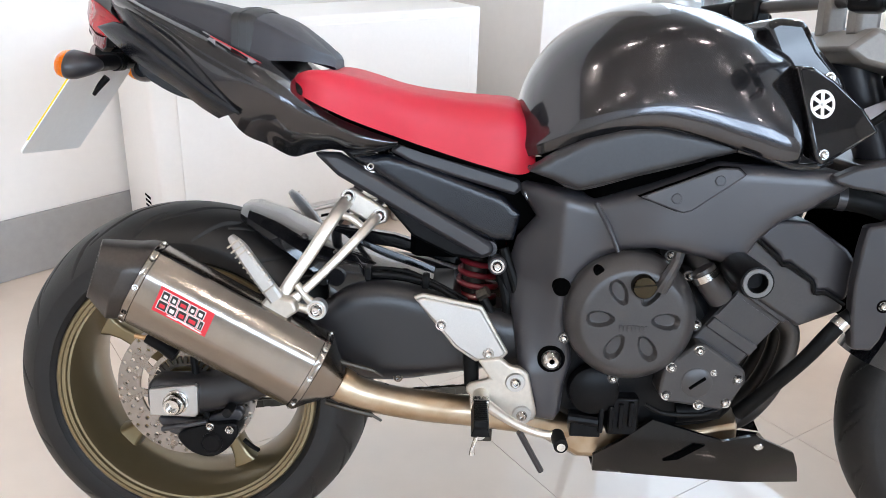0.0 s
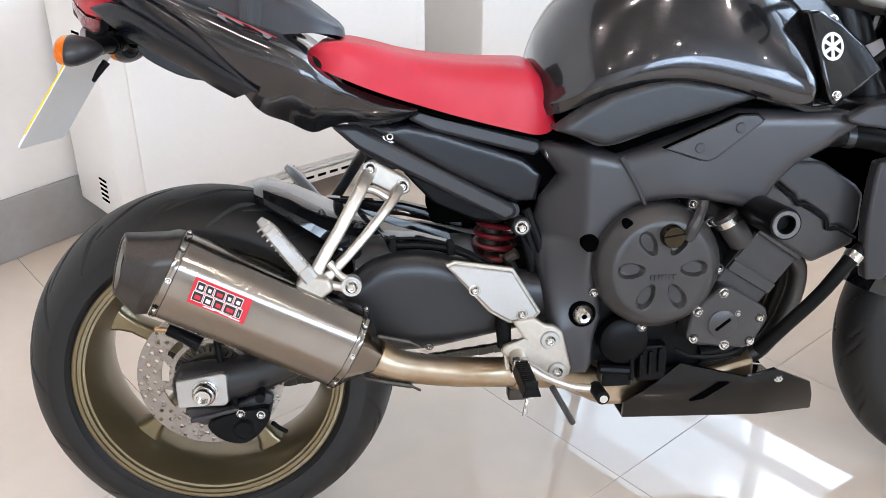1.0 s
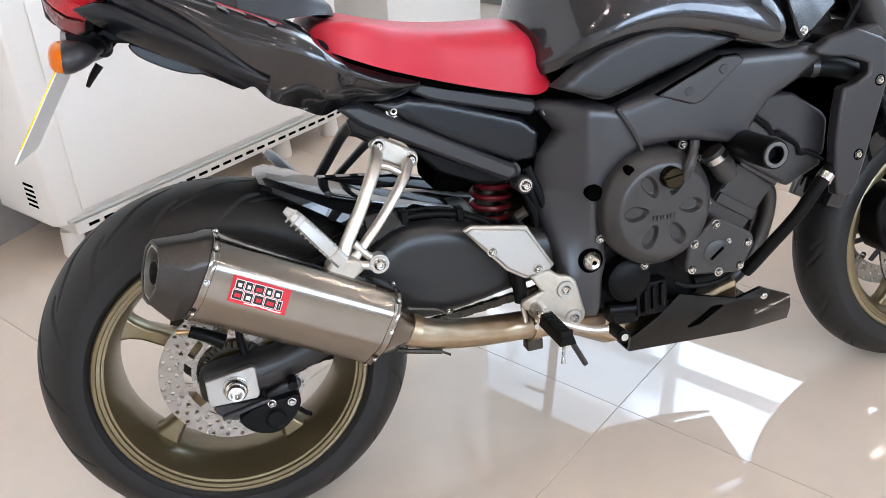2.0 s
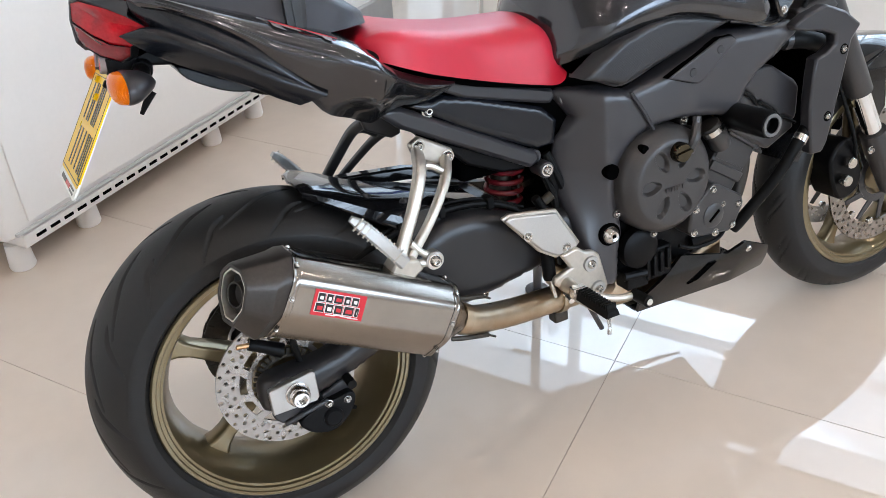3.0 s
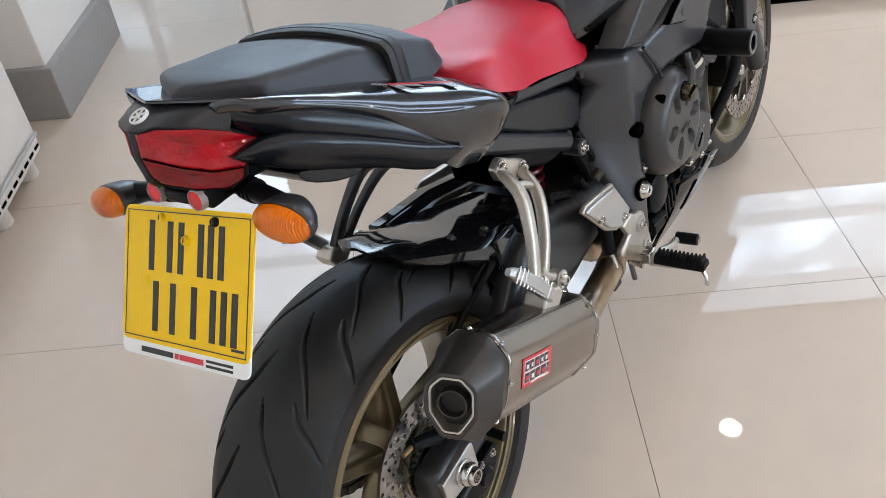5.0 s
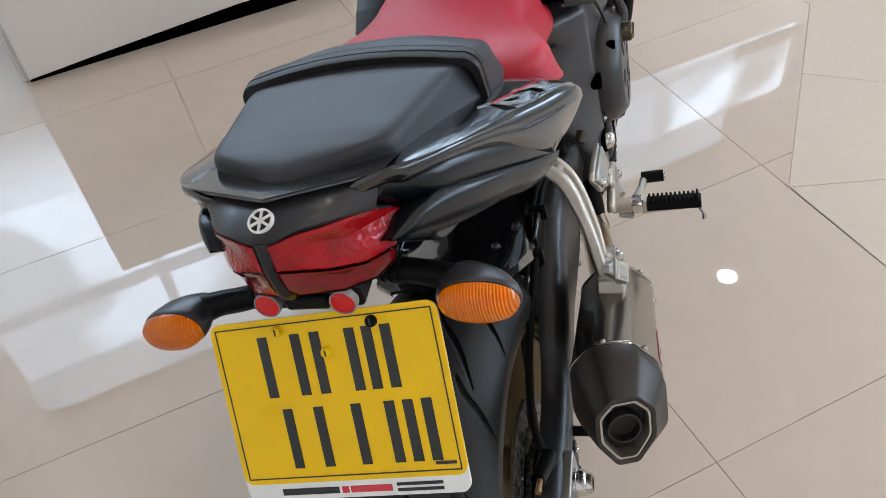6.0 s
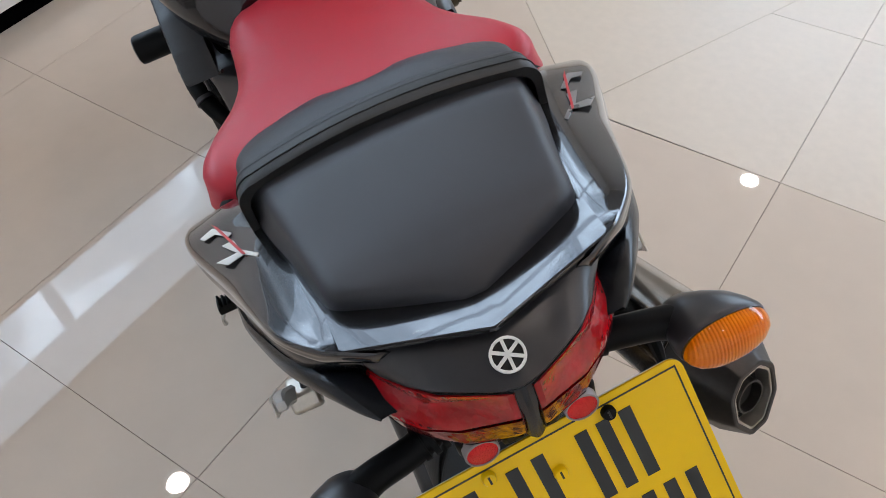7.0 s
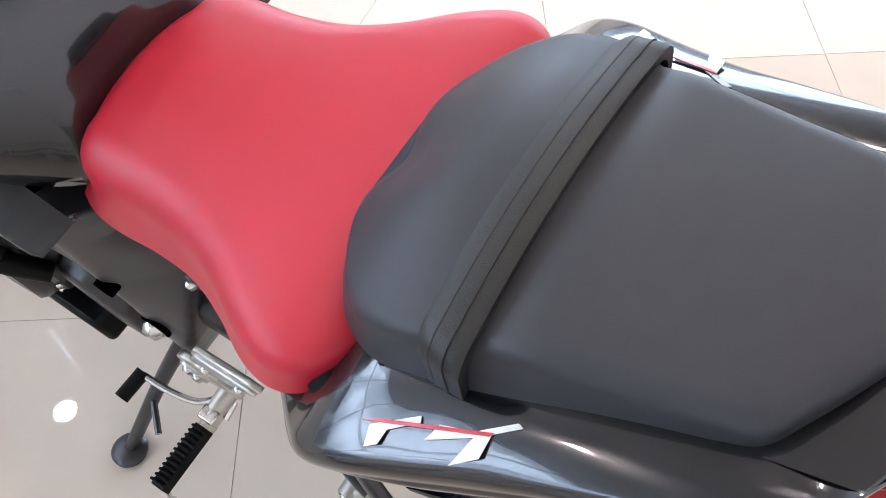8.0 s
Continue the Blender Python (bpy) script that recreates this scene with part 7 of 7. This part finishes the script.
part("top_clamp", plate([(1.03, 0.925), (1.075, 0.960), (1.17, 0.915), (1.155, 0.885), (1.06, 0.905)], -0.13, 0.13), CAST_DULL, fork, "cast alloy top clamp", 0.008)
part("lower_clamp", plate([(1.10, 0.745), (1.20, 0.76), (1.23, 0.735), (1.12, 0.715)], -0.13, 0.13), ENGINE, fork, bevel=0.008)
part("handlebar", tube([(0.93, -0.37, 0.992), (0.985, -0.27, 1.00), (1.06, -0.13, 1.005), (1.085, 0.0, 1.005), (1.06, 0.13, 1.005), (0.985, 0.27, 1.00), (0.93, 0.37, 0.992)], 0.011, 12), ENGINE, fork)
for s in (-1, 1):
    part("bar_riser", box((1.060, min(s * 0.04, s * 0.085), 0.945), (1.098, max(s * 0.04, s * 0.085), 1.015)), CAST_DULL, fork, "cast alloy bar riser", bevel=0.008)
    part("grip", tube([(0.928, s * 0.375, 0.992), (0.978, s * 0.285, 1.0)], 0.0165, 16), SOFT, fork, "black rubber grip")
    part("switch_box", turned(box((-0.022, -0.03, -0.024), (0.022, 0.03, 0.024)), Matrix.Translation((1.0, s * 0.245, 0.995)) @ pose(0, 0, 0, 0, 0, s * 32)), PLASTIC, fork, bevel=0.008)
    part("lever", tube([(1.03, s * 0.235, 0.985), (1.02, s * 0.30, 0.975), (0.975, s * 0.385, 0.970)], [0.008, 0.006, 0.007], 10), PLASTIC, fork, "black hand lever")
    part("fork_cap", tube([Vector((1.118, s * 0.103, 0.935)), Vector((1.112, s * 0.103, 0.952))], 0.021, 24), STEEL, fork)
part("steering_stem", tube([(1.17, 0, 0.73), (1.09, 0, 0.93)], 0.035, 20), SATIN, fork)
part("cable", tube([(1.06, -0.14, 1.03), (1.14, -0.17, 0.99), (1.13, -0.15, 0.87), (1.04, -0.12, 0.78)], 0.006, 8), SOFT, fork)
part("cable", tube([(1.07, -0.16, 1.03), (1.19, -0.15, 0.96), (1.17, -0.13, 0.83), (1.10, -0.12, 0.70)], 0.005, 8), SOFT, fork)
part("wire_label", turned(box((-0.02, -0.012, -0.014), (0.02, -0.010, 0.014)), Matrix.Translation((1.116, -0.064, 0.830)) @ pose(0, 0, 0, 0, -24, 0)), PALE_RIM, fork, "grey-white paper tag")
part("head_tube_cover", plate([(0.93, 0.905), (0.905, 0.955), (0.925, 0.968), (0.968, 0.966), (0.995, 0.925), (1.035, 0.885), (1.06, 0.83), (1.03, 0.80), (0.99, 0.86)], -0.125, 0.125), BLACK_GLOSS, fork, bevel=0.012)
bolt(fork, 1.013, -0.127, 0.882, 0.006)
guard = new("front_mudguard", None)
guard.parent = bike
guard["label"] = "gloss black front mudguard"
rings = []
for k in range(15):
    a = radians(10 + 150 * k / 14)
    r = 0.322
    w = 0.062 + 0.012 * math.sin(math.pi * k / 14)
    prof = [(-w, r - 0.05), (-w * 0.96, r - 0.016), (-w * 0.6, r), (0, r + 0.004), (w * 0.6, r), (w * 0.96, r - 0.016), (w, r - 0.05)]
    prof = prof + [(y * 0.96, rr_ - 0.004) for y, rr_ in prof[::-1]]
    rings.append([Vector((FX + rr_ * math.cos(a), y, FZ + rr_ * math.sin(a))) for y, rr_ in prof])
part("shell", skin(bmesh.new(), rings), BLACK_GLOSS, guard)
for s in (-1, 1):
    part("stay", plate([(1.33, 0.56), (1.44, 0.60), (1.45, 0.47), (1.40, 0.40), (1.37, 0.45)], min(s * 0.078, s * 0.07), max(s * 0.078, s * 0.07)), BLACK_GLOSS, guard, bevel=0.004)
head = new("headlamp", None)
head.parent = bike
head["label"] = "dark headlamp unit ahead of the bars"
part("shell", blob((1.27, 0, 0.87), (0.11, 0.11, 0.13), 28, 18), BLACK_GLOSS, head)

# ---- floor tiles: 0.6 m, cut along the inlaid matt walkway ----
def clipped(poly, a, b, c, keep):
    """The part of a polygon where keep * (a u + b v - c) >= 0."""
    out = []
    for i in range(len(poly)):
        p, q = poly[i - 1], poly[i]
        dp, dq = keep * (a * p[0] + b * p[1] - c), keep * (a * q[0] + b * q[1] - c)
        if (dp >= 0) != (dq >= 0):
            f = dp / (dp - dq)
            out.append((p[0] + (q[0] - p[0]) * f, p[1] + (q[1] - p[1]) * f))
        if dq >= 0:
            out.append(q)
    return out


def tile_mesh(poly):
    """A tile with eased edges, its top at floor level."""
    c = (sum(p[0] for p in poly) / len(poly), sum(p[1] for p in poly) / len(poly))

    def ring(inset, z):
        n = len(poly)
        out = []
        for i in range(n):
            p0, p, p1 = Vector(poly[i - 1]), Vector(poly[i]), Vector(poly[(i + 1) % n])
            d0, d1 = (p - p0).normalized(), (p1 - p).normalized()
            n0, n1 = Vector((-d0.y, d0.x)), Vector((-d1.y, d1.x))
            m = (n0 + n1)
            m = m / max(0.3, m.dot(n0)) if m.length > 1e-6 else n0
            q = p + m * inset
            out.append((q.x, q.y, z))
        return out

    rows = [ring(0.0006, -0.006), ring(0.0006, -0.0004), ring(0.0010, 0.0)]
    n = len(poly)
    verts = [v for r in rows for v in r]
    faces = [tuple(range(2 * n, 3 * n))]
    for k in range(2):
        for i in range(n):
            j = (i + 1) % n
            faces.append((k * n + i, k * n + j, (k + 1) * n + j, (k + 1) * n + i))
    me = bpy.data.meshes.new("tile")
    me.from_pydata(verts, [], faces)
    return me


T = 0.612
U0, V0 = 0.63, -1.03            # a crossing of the joints
FU, FV = 0.533, V0              # where the inlaid matt walkway begins
WAY1 = (0.707, 0.707, 0.707 * (FU + FV))            # its slanted edge
WAY2 = (-0.914, 0.405, -0.914 * FU + 0.405 * FV)    # its other edge


def lay(poly, mat, name="tile"):
    if len(poly) < 3:
        return
    me = tile_mesh(poly)
    me.materials.append(mat)
    ob = new(name, me)
    ob.parent = floor


whole = tile_mesh([(0, 0), (T, 0), (T, T), (0, T)])
whole.materials.append(TILE)
matt = tile_mesh([(0, 0), (T, 0), (T, T), (0, T)])
matt.materials.append(TILE_MATT)
for i in range(-8, 5):
    for j in range(-6, 6):
        u, v = U0 + i * T, V0 + j * T
        if v < V0 - 0.01:
            sq = [(u, v), (u + T, v), (u + T, v + T), (u, v + T)]
            east = clipped(sq, *WAY1, 1)
            west = clipped(clipped(sq, *WAY1, -1), *WAY2, 1)
            if len(east) == 4 and not west and east[0] in sq and east[1] in sq and east[2] in sq:
                ob = new("tile", whole)
            elif len(west) == 4 and not east and all(p in sq for p in west):
                ob = new("tile", matt)
            else:
                lay(east, TILE)
                lay(west, TILE_MATT)
                continue
            ob.parent, ob.location = floor, (u, v, 0)
        elif j == 2:
            lay([(u, v), (u + T, v), (u + T, v + 2 * T), (u, v + 2 * T)], TILE)
        elif j != 3:
            ob = new("tile", whole)
            ob.parent, ob.location = floor, (u, v, 0)
# the walkway's own slabs, laid at forty-five degrees
wedge = [(FU, FV), (FU - 0.405 * 5, FV - 0.914 * 5), (FU + 0.707 * 5, FV - 0.707 * 5)]
for k in range(6):
    a, b = (0.0 if k == 0 else 0.49 + (k - 1) * T), 0.49 + k * T
    base = 0.707 * FU - 0.707 * FV
    poly = clipped(clipped(wedge, 0.707, -0.707, base + a, 1), 0.707, -0.707, base + b, -1)
    lay(poly, TILE_MATT)
